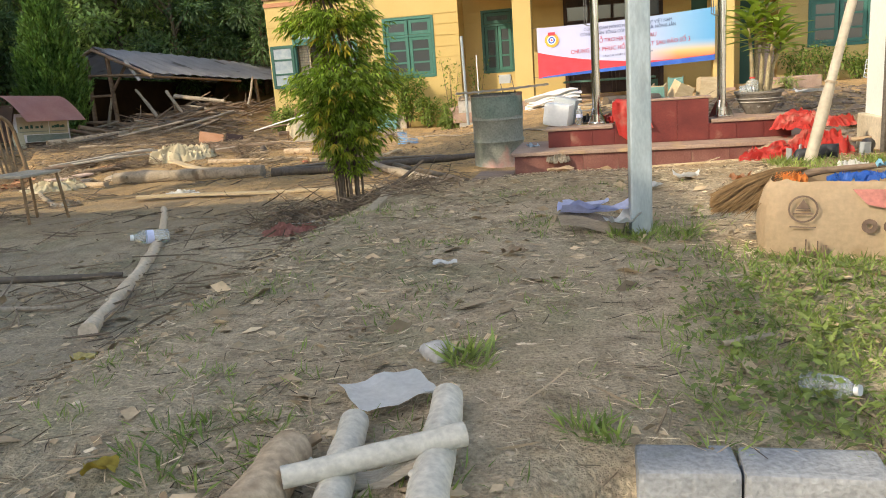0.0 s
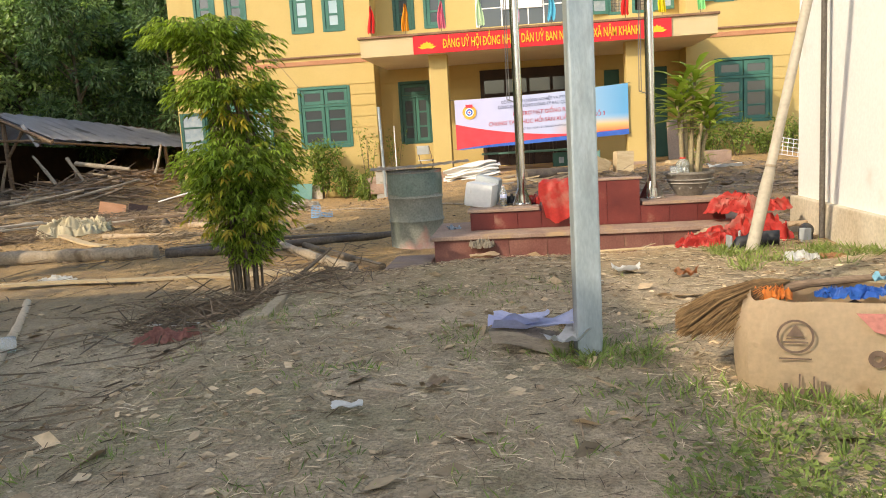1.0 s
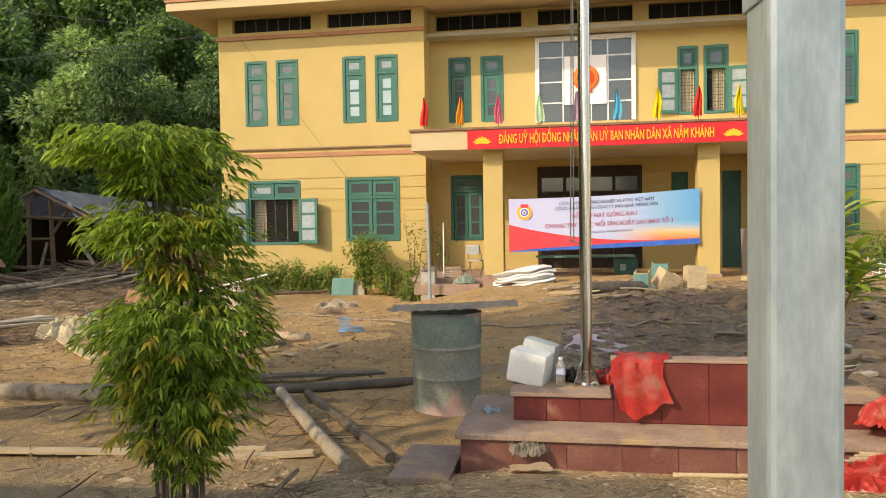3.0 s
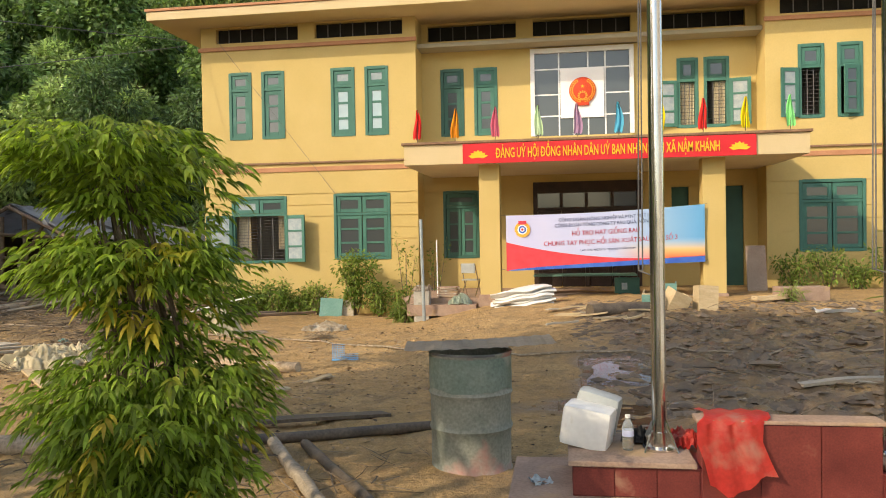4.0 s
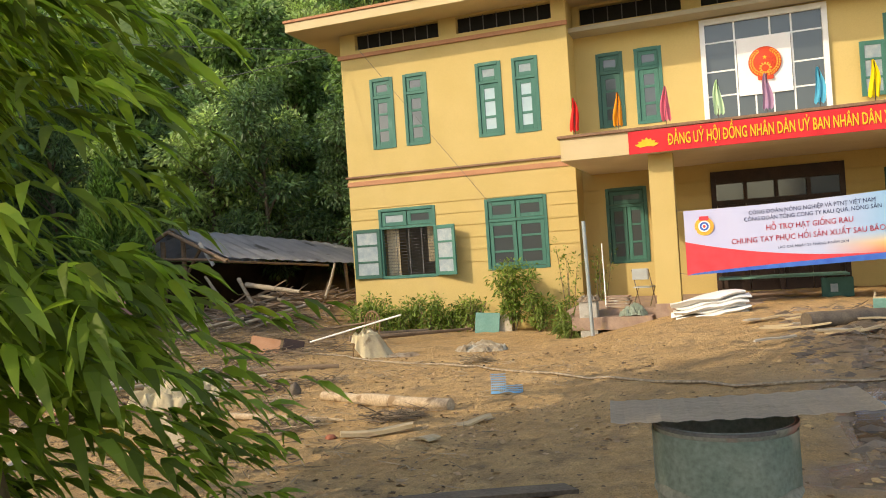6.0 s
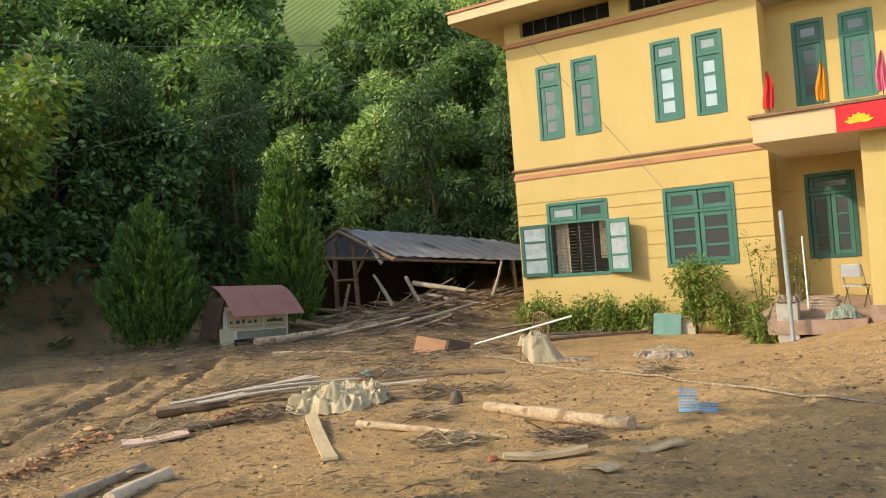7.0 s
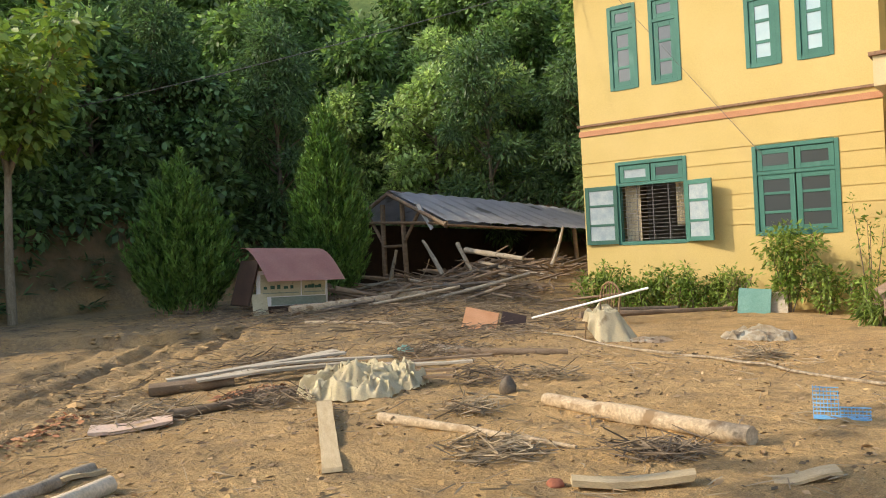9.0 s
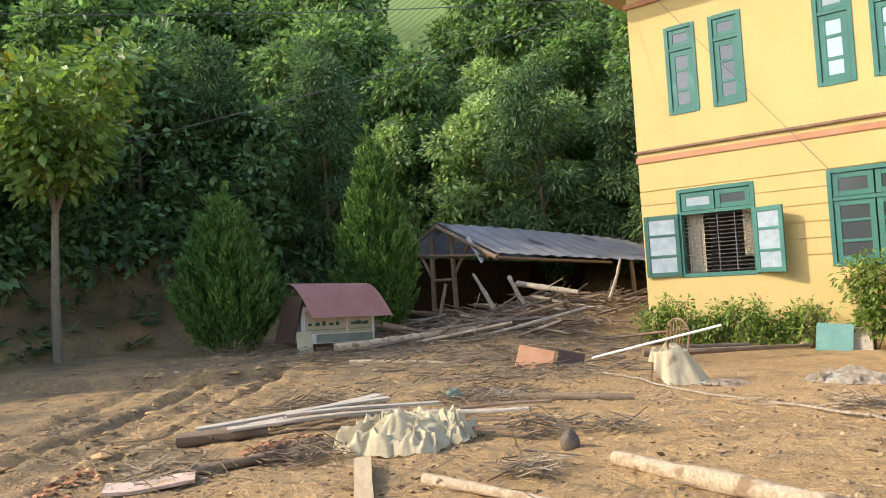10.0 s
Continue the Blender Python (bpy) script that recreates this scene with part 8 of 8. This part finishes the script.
# clutter about the porch
bm = bm_()
box(bm, -0.2, 0.2, -0.18, 0.18, 0.0, 0.82, 0.015)
ob = link("gate_pier", bm, CONC)
ob.matrix_world = pose(-3.62, 23.75, -0.62)
tagged(ob, "low muddy plastered pier by the porch step", "pier")
heap(-3.62, 23.7, 0.32, 0.24, 0.26, CLOTHP, "cloth", "muddy grey cloth on a pier", "cloth", 71, z=0.195)
for k in range(9):
    bm = bm_()
    box(bm, -0.26, 0.26, -0.18, 0.18, 0, 0.03, 0.006)
    ob = link("tile", bm, CLOTHP if k % 2 else MUDTILE)
    ob.matrix_world = pose(-3.0 + 0.03 * math.sin(k * 2), 24.3, -0.015 + 0.031 * k, 0, 0, 9 * math.sin(k * 3))
    tagged(ob, "muddy tile in a stack on the porch", "tile", "tile stack")
heap(-2.65, 23.75, 0.36, 0.28, 0.42, mat("pale_green_sack", (0.42, 0.52, 0.42), (0.52, 0.60, 0.50), 6, 0.6, 0.2), "sack", "pale green plastic sack on the step", "sack", 72, z=-0.17)
ch = thing("folding_chair", "grey folding chair standing on the porch", "chair", pose(-2.45, 24.75, -0.02, 0, 0, 165))
for nm, b in (("seat", (-0.2, 0.2, -0.2, 0.2, 0.42, 0.45)), ("backrest", (-0.2, 0.2, 0.19, 0.22, 0.62, 0.88))):
    bm = bm_()
    box(bm, *b, 0.012)
    part(nm, bm, GREYPL, ch)
for x in (-0.2, 0.2):
    for a, b in (((x, 0.22, 0.86), (x, -0.2, 0.0)), ((x, -0.18, 0.43), (x, 0.22, 0.0))):
        bm = bm_()
        tube(bm, [a, b], 0.012, 8)
        part("leg", bm, STEEL, ch)
log((-3.35, 24.6, -0.02), (-3.45, 25.2, 1.5), 0.018, 0.016, WHITEPL, "white pole leaning on the porch wall", name="pole", cat="pole", bend=0.0)
tab = thing("bench_table", "mud-stained long table under the banner", "table", pose(0.62, 25.4, -0.1))
bm = bm_()
box(bm, -1.4, 1.35, -0.35, 0.35, 0.56, 0.61, 0.01)
part("tabletop", bm, TEAL, tab)
for x in (-1.2, 0.9):
    bm = bm_()
    box(bm, x, x + 0.3, -0.28, 0.28, 0.0, 0.56, 0.01)
    part("pedestal", bm, DARKWOOD, tab)
bm = bm_()
box(bm, 0.75, 1.4, -0.42, -0.36, 0.0, 0.52, 0.01)
part("drawer_front", bm, DARKGREEN, tab)
bm = bm_()
box(bm, 0.93, 1.08, -0.432, -0.421, 0.2, 0.38, 0.004)
part("white_mark", bm, PAPER, tab)
for k, (x, y, w, d, h, rx, ry, rz, mt, lab) in enumerate(((1.75, 19.9, 0.30, 0.40, 0.42, 8, 0, -12, TEAL, "teal drawer unit tipped over in mud"), (2.15, 20.1, 0.38, 0.42, 0.42, 12, 25, 20, PLANK, "broken plywood cabinet piece on its side"), (2.85, 20.2, 0.40, 0.35, 0.52, -6, 4, 10, PLANK, "open wooden chair-like cabinet side"), (2.2, 20.8, 0.35, 0.35, 0.55, 4, 0, -8, TEAL, "teal cabinet standing askew"))):
    c = thing("drawer_unit", lab, "cabinet", pose(x, y, g(x, y) - 0.04, rx, ry, rz))
    bm = bm_()
    box(bm, -w / 2, w / 2, -d / 2, -d / 2 + 0.02, 0, h)
    box(bm, -w / 2, -w / 2 + 0.02, -d / 2 + 0.02, d / 2, 0, h)
    box(bm, w / 2 - 0.02, w / 2, -d / 2 + 0.02, d / 2, 0, h)
    box(bm, -w / 2 + 0.02, w / 2 - 0.02, -d / 2 + 0.02, d / 2, 0, 0.02)
    box(bm, -w / 2 + 0.02, w / 2 - 0.02, -d / 2 + 0.02, d / 2, h * 0.6, h * 0.6 + 0.02)
    part("carcass", bm, PLANK if k == 0 else mt, c)
    bm = bm_()
    box(bm, -w / 2 - 0.004, w / 2 + 0.004, -d / 2 - 0.022, -d / 2 - 0.002, 0.0, h * (0.95 if k != 2 else 0.12), 0.004)
    part("front", bm, mt, c)
for k in range(14):
    random.seed(300 + k)
    x, y = random.uniform(-0.4, 1.3), random.uniform(17.4, 20.6)
    plank((x, y), (x + random.uniform(0.4, 1.1), y + random.uniform(-0.3, 0.4)), random.uniform(0.06, 0.14), 0.025, PLANK if k % 3 else GREYPLANK, "broken pale board among mud clods", seed=300 + k, group="broken boards", lift=random.uniform(0, 0.08))
log((0.5, 18.9), (1.7, 19.6), 0.16, 0.13, WETLOG, "thick dark log in mud", n=14)
bm = bm_()
box(bm, -0.55, 0.55, -0.25, 0.25, 0.0, 0.42, 0.02)
ob = link("concrete_trough", bm, MUDTILE)
ob.matrix_world = pose(5.35, 22.5, -0.1, 0, 0, 5)
tagged(ob, "pale muddy concrete trough by the porch", "trough")
plank((4.2, 21.9), (5.0, 22.1), 0.3, 0.08, PLANK, "pale boards stacked by the porch", seed=41, lift=0.03)
bm = bm_()
box(bm, -0.26, 0.26, -0.02, 0.02, 0, 1.25, 0.008)
ob = link("door_panel", bm, mat("grey_brown_board", (0.30, 0.22, 0.17), (0.36, 0.28, 0.22), 3, 0.7, 0.1), None)
ob.matrix_world = pose(5.15, 25.6, -0.03, -8, 0, 4)
tagged(ob, "loose brown panel leaning in the porch", "panel")
bm = bm_()
for k in range(9):
    box(bm, -0.5 + 0.12 * k, -0.49 + 0.12 * k, -0.006, 0.006, 0.0, 0.5)
for k in range(5):
    box(bm, -0.5, 0.5, -0.006, 0.006, 0.12 * k, 0.12 * k + 0.012)
ob = link("wire_rack", bm, WHITEF)
ob.matrix_world = pose(6.9, 20.6, 0.15, -35, 12, -8)
tagged(ob, "white wire rack tipped over", "rack")
sheet_of(4.9, 18.9, 0.8, 0.3, WHITEPAPER, "rag", "scattered white rags in mud", "cloth", 10, 0.12, 73)
heap(1.75, 11.45, 0.30, 0.10, 0.06, CLOTHP, "rag", "striped muddy rag on wet mud", "cloth", 74)
for k, (p, q) in enumerate((((2.3, 11.9), (3.4, 12.3)), ((2.5, 12.3), (3.6, 12.5)), ((1.9, 10.4), (3.2, 10.9)))):
    plank(p, q, 0.12, 0.03, GREYPLANK, "grey board on wet mud", seed=50 + k, group="grey boards")

# driftwood before the shed
random.seed(90)
for k in range(46):
    x, y = random.gauss(-14.0, 3.0), random.gauss(26.6, 2.2)
    if y > 26 and x > -11.6:
        continue
    q, ln = random.gauss(0.35, 0.6), random.uniform(1.2, 3.6)
    dx, dy = math.cos(q) * ln / 2, math.sin(q) * ln / 2
    if x + dx > -12.0 and y + dy > 26.2:
        continue
    z = g(x, y) + random.uniform(0.05, 0.35)
    tz = random.gauss(0.0, 0.16)
    log((x - dx, y - dy, z - tz * ln / 2), (x + dx, y + dy, z + tz * ln / 2), random.uniform(0.03, 0.075), random.uniform(0.025, 0.055), (GREYLOG, OLDWOOD, OLDWOOD, WETLOG)[k % 4], "drift timber tangled before the shed", group="driftwood", seed=400 + k, n=8)
for p, q, r in (((-16.0, 27.2, 0.2), (-17.0, 27.6, 1.25), 0.07), ((-15.4, 27.6, 0.9), (-13.2, 27.2, 0.6), 0.09), ((-15.9, 27.9, 1.1), (-15.0, 27.3, 0.3), 0.07), ((-18.3, 27.4, -0.2), (-18.0, 27.5, 1.0), 0.07), ((-12.2, 27.0, 0.4), (-12.6, 28.5, 1.4), 0.05)):
    log(p, q, r, r * 0.7, GREYLOG, "broken pale beam sticking out of driftwood", group="broken beams")

# plants along the wall
def shrub(x, y, h, r, n, mt, label, size=0.11, aspect=0.4, stems=5, seed=1):
    random.seed(seed)
    t = thing("shrub", label, "shrub", pose(x, y, g(x, y) - 0.03), "plants along the wall")
    bm = bm_()
    chunks = []
    for k in range(stems):
        q = 6.28 * k / stems + random.uniform(-0.4, 0.4)
        d = r * random.uniform(0.3, 0.9)
        tip = (math.cos(q) * d, math.sin(q) * d * 0.6, h * random.uniform(0.7, 1.0))
        tube(bm, [(0.04 * math.cos(q), 0.04 * math.sin(q), 0), (tip[0] * 0.6, tip[1] * 0.6, tip[2] * 0.55), tip], [0.014, 0.010, 0.004], 5)
        for u in (0.35, 0.6, 0.85, 1.0):
            p, dd = ball(n // (stems * 4), (tip[0] * u, tip[1] * u, tip[2] * u), (r * 0.42, r * 0.3, h * 0.16), 0.8)
            chunks.append(leaves(p, dd, size, aspect))
    part("stem", bm, BARK, t)
    join("foliage", chunks, mt, t)


for k in range(9):
    shrub(-10.6 + 0.42 * k, 26.1 + 0.12 * math.sin(k * 2), 0.88 + 0.18 * math.sin(k * 1.7), 0.46, 760, SHRUB, "low bushy green plant at the wall foot", seed=k)
shrub(-6.05, 26.1, 1.75, 0.75, 1900, SHRUB, "tall sunlit bush by the window", 0.13, seed=21)
shrub(-5.3, 26.0, 1.1, 0.55, 950, SHRUB, "green bush with yellowing leaves by the wall", seed=22)
shrub(-4.75, 25.9, 0.8, 0.4, 420, SHRUB, "green bush by the wall corner", seed=23)
shrub(-4.55, 26.3, 2.35, 0.35, 260, SHRUB, "tall sparse stemmed weed by the wall corner", 0.10, stems=4, seed=24)
shrub(-3.75, 26.6, 2.0, 0.4, 220, SHRUB, "thin tall weed beside the porch", 0.10, stems=4, seed=25)
shrub(-4.15, 23.9, 0.55, 0.34, 240, GRASS, "strap-leaved clump by the pier", 0.35, 0.12, seed=26)
for k in range(7):
    shrub(6.2 + 0.8 * k, 25.9, 1.0 + 0.3 * math.sin(k * 2.3), 0.55, 760, SHRUB, "flowering bush along the far wall", seed=40 + k)
shrub(5.0, 22.0, 0.35, 0.25, 120, GRASS, "weed clump by the trough", 0.2, 0.15, seed=60)


litter(2600, (-14.5, 0.5, 9.0, 20.5), 0.04, mat("dark_bark_chips", (0.10, 0.065, 0.035), (0.20, 0.135, 0.08), 3, 0.9, 0.1, 40, spread=0.2, island=0.5), "bark_chips", "dark bark chips and crusts on silt", 16, lambda x, y, r: noise.noise(Vector((x * 0.9, y * 0.9, 17))) > r.normal(0.0, 0.25))


BARKRED = mat("red_bark_chips", (0.30, 0.12, 0.06), (0.46, 0.24, 0.13), 3, 0.9, 0.1, 40, spread=0.2, island=0.6)
litter(520, (-9.5, -8.6, 13.7, 14.8), 0.09, BARKRED, "bark_chips", "heap of red-brown bark shreds beside boards", 17, lambda x, y, r: math.hypot((x + 9.05) / 0.42, (y - 14.2) / 0.45) < r.uniform(0.2, 1.0))
litter(420, (-10.0, -8.6, 10.6, 12.6), 0.06, BARKRED, "bark_chips", "red-brown bark chips along the track edge", 18, lambda x, y, r: abs(to_line(x, y, TRACK) - 0.12) < abs(r.normal(0, 0.14)))


# ---- clods ----
def clods(n, zone, lo, hi, mt, label, seed, accept=None):
    """Lumps of mud, too many to count."""
    r = np.random.default_rng(seed)
    oct_ = np.array([(1, 0, 0), (0, 1, 0), (-1, 0, 0), (0, -1, 0), (0, 0, 0.8), (0.7, 0.7, 0.35), (-0.7, 0.7, 0.35), (-0.7, -0.7, 0.35), (0.7, -0.7, 0.35)])
    tri = [(0, 5, 8), (0, 1, 5), (1, 2, 6), (1, 6, 5), (2, 3, 7), (2, 7, 6), (3, 0, 8), (3, 8, 7), (4, 5, 6), (4, 6, 7), (4, 7, 8), (4, 8, 5)]
    verts, faces = [], []
    while len(verts) < 9 * n:
        x, y = r.uniform(zone[0], zone[1]), r.uniform(zone[2], zone[3])
        if accept and not accept(x, y, r):
            continue
        s = lo * (hi / lo) ** (r.random() ** 2.0)
        q = r.uniform(0, 6.283)
        c, sn = math.cos(q), math.sin(q)
        p = oct_ * (1 + r.uniform(-0.35, 0.35, (9, 3))) * s * np.array([1.2, 0.8, 0.6])
        z0 = g(x, y) - 0.25 * s
        b0 = len(verts)
        verts += [(x + a * c - b * sn, y + a * sn + b * c, z0 + h) for a, b, h in p.tolist()]
        faces += [(b0 + a, b0 + b, b0 + d) for a, b, d in tri]
    tagged(cloud("mud_clods", verts, faces, mt), label, "mud", kind="stuff")


SILTCLOD = mat("silt_clods", (0.34, 0.215, 0.10), (0.50, 0.33, 0.155), 2, 0.95, 0.3, 60, spread=0.25, island=0.3)
WETCLOD = mat("wet_clods", (0.13, 0.095, 0.065), (0.24, 0.175, 0.115), 2, 0.6, 0.3, 60, spread=0.25, island=0.3)
EARTHCLOD = mat("earth_crumbs", (0.46, 0.37, 0.255), (0.60, 0.50, 0.36), 2, 0.95, 0.3, 60, spread=0.25, island=0.4)
clods(5200, (-13.5, 0.5, 9.0, 20.5), 0.010, 0.06, SILTCLOD, "small clods of dried silt", 71, lambda x, y, r: noise.noise(Vector((x * 0.8, y * 0.8, 40))) > r.normal(0.0, 0.25))
clods(1600, (-21.0, -9.0, 10.5, 24.0), 0.02, 0.11, SILTCLOD, "clods of mud thrown up by wheels", 72, lambda x, y, r: abs(to_line(x, y, TRACK) + 0.9) < abs(r.normal(0, 1.4)) or abs(to_line(x, y, LEDGE)) < 0.4)
clods(4800, (0.2, 7.5, 9.0, 22.5), 0.03, 0.15, WETCLOD, "wet clods of churned mud", 73, lambda x, y, r: x > 2.75 or y > 8.8)
clods(5200, (-2.6, 2.6, 0.8, 7.2), 0.003, 0.018, EARTHCLOD, "crumbs of dry earth", 74)

# roof weeds, wires, cables
r_ = np.random.default_rng(3)
P = np.stack([r_.uniform(-12, 13, 900), r_.uniform(25.65, 26.2, 900), np.full(900, 8.55)], 1)
v, f = leaves(P, np.tile([0, -0.1, 1.0], (900, 1)), 0.22, 0.12, 0.0, 0.8, 0.3, 0.6)
tagged(cloud("roof_weeds", v.tolist(), f.tolist(), GRASS), "weeds growing along the roof edge", "weeds", kind="stuff")
for a, b, sag in (((-11.3, 26.4, 7.75), (-27.0, 7.0, 8.0), 0.5), ((-11.3, 26.4, 7.6), (-30.0, 14.0, 4.2), 0.4), ((-10.4, 26.5, 7.75), (-6.6, 26.74, 2.7), 0.0)):
    A, Bv = Vector(a), Vector(b)
    bm = bm_()
    tube(bm, [tuple(A.lerp(Bv, k / 16) - Vector((0, 0, sag * 4 * (k / 16) * (1 - k / 16)))) for k in range(17)], 0.012 if sag else 0.006, 5)
    tagged(link("cable", bm, IRON), "thin overhead cable fixed to the eaves", "cable")

# ---- litter, twigs, grass ----
DRYLEAF = mat("dry_leaves", (0.32, 0.225, 0.13), (0.52, 0.41, 0.27), 3, 0.85, 0.1, 40, spread=0.2, island=0.55)
TWIG = mat("dry_twigs", (0.26, 0.19, 0.12), (0.38, 0.30, 0.20), 3, 0.9, 0.1, 40, spread=0.2, island=0.5)
STRAWS = mat("pale_straw", (0.52, 0.42, 0.28), (0.66, 0.56, 0.40), 3, 0.9, 0.0, 40, spread=0.2, island=0.5)
ROOTS = mat("grey_roots", (0.15, 0.11, 0.075), (0.25, 0.19, 0.13), 3, 0.9, 0.1, 40, spread=0.2, island=0.4)


def clumpy(x, y, r, lo=0.0, sc=1.3, off=0.0):
    return noise.noise(Vector((x * sc, y * sc, 11 + off))) > lo + r.normal(0, 0.22)


def clear_of(x, y):
    return not (-0.3 < x < 2.5 and 7.25 < y < 8.3)


strands(9000, (-2.0, 2.6, 0.9, 7.2), 0.012, 0.07, 0.0012, STRAWS, "straw", "dry straw and stalks trodden into the ground", "straw", 1, 0.01, accept=lambda x, y, r: clumpy(x, y, r, -0.1, 2.2) and clear_of(x, y))
strands(1300, (-3.5, 2.6, 0.9, 8.2), 0.03, 0.17, 0.0026, TWIG, "twigs", "small twigs strewn on the ground", "twigs", 2, 0.01, accept=lambda x, y, r: clumpy(x, y, r, 0.0) and clear_of(x, y))
litter(4600, (-3.0, 2.6, 0.9, 8.0), 0.032, DRYLEAF, "leaf_litter", "dry fallen leaves on trodden soil", 3, lambda x, y, r: clumpy(x, y, r, -0.05) and clear_of(x, y))
litter(330, (-2.6, 2.4, 1.2, 7.2), 0.085, DRYLEAF, "leaf_litter", "large dry fallen leaves", 13, lambda x, y, r: clear_of(x, y))
strands(3400, (-2.6, 2.6, 0.9, 7.2), 0.015, 0.09, 0.0015, mat("dark_stalks", (0.10, 0.075, 0.05), (0.17, 0.13, 0.085), 3, 0.9, 0.0, 40, spread=0.2, island=0.5), "stalks", "dark dead stalks trodden into the ground", "stalks", 31, 0.008, accept=lambda x, y, r: clumpy(x, y, r, -0.05, 1.8, 6) and clear_of(x, y))
strands(900, (-7.5, -1.0, 3.0, 9.5), 0.08, 0.4, 0.005, ROOTS, "twigs", "wet twigs and roots on mud", "twigs", 4, 0.02, accept=lambda x, y, r: clumpy(x, y, r, 0.05, 0.9))
strands(1100, (-12.5, -2.5, 9.5, 18.5), 0.05, 0.28, 0.005, TWIG, "twigs", "twigs and bark washed over the silt", "twigs", 5, 0.03, accept=lambda x, y, r: clumpy(x, y, r, 0.16, 0.75, 3))
litter(5200, (-14.5, -1.5, 9.5, 20.5), 0.055, mat("brown_flakes", (0.20, 0.125, 0.07), (0.40, 0.28, 0.165), 3, 0.85, 0.1, 40, spread=0.2, island=0.65), "wood_chips", "bark flakes and chips on silt", 6, lambda x, y, r: clumpy(x, y, r, 0.0, 0.9, 3))
strands(3400, (-19.0, -8.5, 18.0, 27.0), 0.1, 0.55, 0.009, ROOTS, "branches", "tangled roots and branches over the mud", "branches", 7, 0.10, 0.12, 0.2, accept=lambda x, y, r: (y > 20 + (x + 16) * -0.1 + r.normal(0, 1.6)) and x + (y - 22) * 0.45 < -9.3 + r.normal(0, 0.7))
strands(420, (-18.0, -12.0, 25.0, 32.0), 0.5, 2.2, 0.026, OLDWOOD, "branches", "tangled driftwood branches under the shed", "branches", 8, 0.12, 0.15, 0.2)
strands(700, (-22, -9.5, 11.5, 21), 0.06, 0.4, 0.007, ROOTS, "twigs", "drift twigs in wheel ruts", "twigs", 9, 0.04, accept=lambda x, y, r: clumpy(x, y, r, 0.1, 0.6, 8))
strands(230, (0.2, 7.0, 9.2, 22.0), 0.1, 0.6, 0.009, ROOTS, "twigs", "drift twigs in churned mud", "twigs", 10, 0.04, accept=lambda x, y, r: clumpy(x, y, r, -0.1, 0.7, 5))
strands(700, (-2.0, 0.9, 5.2, 6.4), 0.05, 0.3, 0.004, ROOTS, "twigs", "dead stalks about the shrub's foot", "twigs", 12, 0.03, 0.25, accept=lambda x, y, r: math.hypot(x + 1.45, y - 5.8) < 0.75 + r.normal(0, 0.15))

for k, (cx, cy, cr, nn) in enumerate(((-8.5, 14.0, 0.6, 420), (-5.25, 13.3, 0.45, 260), (-4.15, 13.75, 0.4, 220), (-6.2, 14.4, 0.4, 160), (-8.9, 17.3, 1.0, 420), (-9.1, 13.0, 0.6, 200), (-7.0, 15.8, 0.5, 160), (-6.4, 16.2, 0.4, 110), (-10.5, 15.8, 1.1, 360), (-4.7, 18.3, 0.35, 120))):
    strands(nn, (cx - cr, cx + cr, cy - cr, cy + cr), 0.06, 0.34, 0.006, TWIG if k % 2 else ROOTS, "brushwood", "small heap of twigs and bark on silt", "brushwood", 60 + k, 0.07, 0.22, accept=lambda x, y, r, cx=cx, cy=cy, cr=cr: math.hypot(x - cx, y - cy) < cr * r.uniform(0.2, 1.0))
tufts(950, (0.55, 2.6, 1.9, 3.6), 0.045, GRASS, "grass", "sunlit green grass beside the carton", 21, lambda x, y, r: x > 0.85 + r.normal(0, 0.22) - (0.0 if y < 2.9 else -0.12), 14, 0.05)
tufts(330, (-1.0, 1.1, 1.0, 5.6), 0.036, GRASS, "grass", "sparse grass on the trodden bank", 22, lambda x, y, r: clumpy(x, y, r, 0.16, 1.6, 2), 10, 0.05)
tufts(22, (-0.5, -0.1, 1.6, 2.2), 0.05, GRASS, "grass", "grass tufts by the logs", 23, lambda x, y, r: math.hypot(x + 0.34, y - 1.85) < 0.2, 12, 0.04)
tufts(11, (0.08, 0.3, 2.25, 2.5), 0.075, GRASS, "grass", "long grass tuft beside a stone", 24, lambda x, y, r: math.hypot(x - 0.17, y - 2.36) < 0.085, 12, 0.03)
tufts(40, (0.55, 1.05, 3.8, 4.2), 0.055, GRASS, "grass", "grass tufts at the foot of the post", 25, lambda x, y, r: math.hypot(x - 0.76, y - 4.0) < 0.2, 12, 0.04)
tufts(160, (1.7, 2.75, 5.6, 6.6), 0.06, GRASS, "weeds", "weeds along the white building", 26, lambda x, y, r: clumpy(x, y, r, -0.1, 2.0), 12, 0.05)
tufts(7, (0.48, 0.58, 1.86, 2.0), 0.06, GRASS, "weeds", "green weeds at the kerb block", 27, None, 14, 0.03)
r_ = np.random.default_rng(44)
P, D = [], []
for k in range(460):
    x, y = r_.uniform(0.7, 1.7), r_.uniform(1.9, 3.1)
    if x < 0.85 + r_.normal(0, 0.12):
        continue
    q = r_.uniform(0, 6.28, 7)
    P.append(np.stack([x + 0.03 * np.cos(q), y + 0.03 * np.sin(q), g(x, y) + r_.uniform(0.01, 0.07, 7)], 1))
    D.append(np.stack([np.cos(q), np.sin(q), np.full(7, 0.35)], 1))
v, f = leaves(np.concatenate(P), np.concatenate(D), 0.023, 0.5, 0.0, 0.5, 0.2, 0.6)
tagged(cloud("weeds", v.tolist(), f.tolist(), WEED), "low broad-leaved weeds among grass", "weeds", kind="stuff")
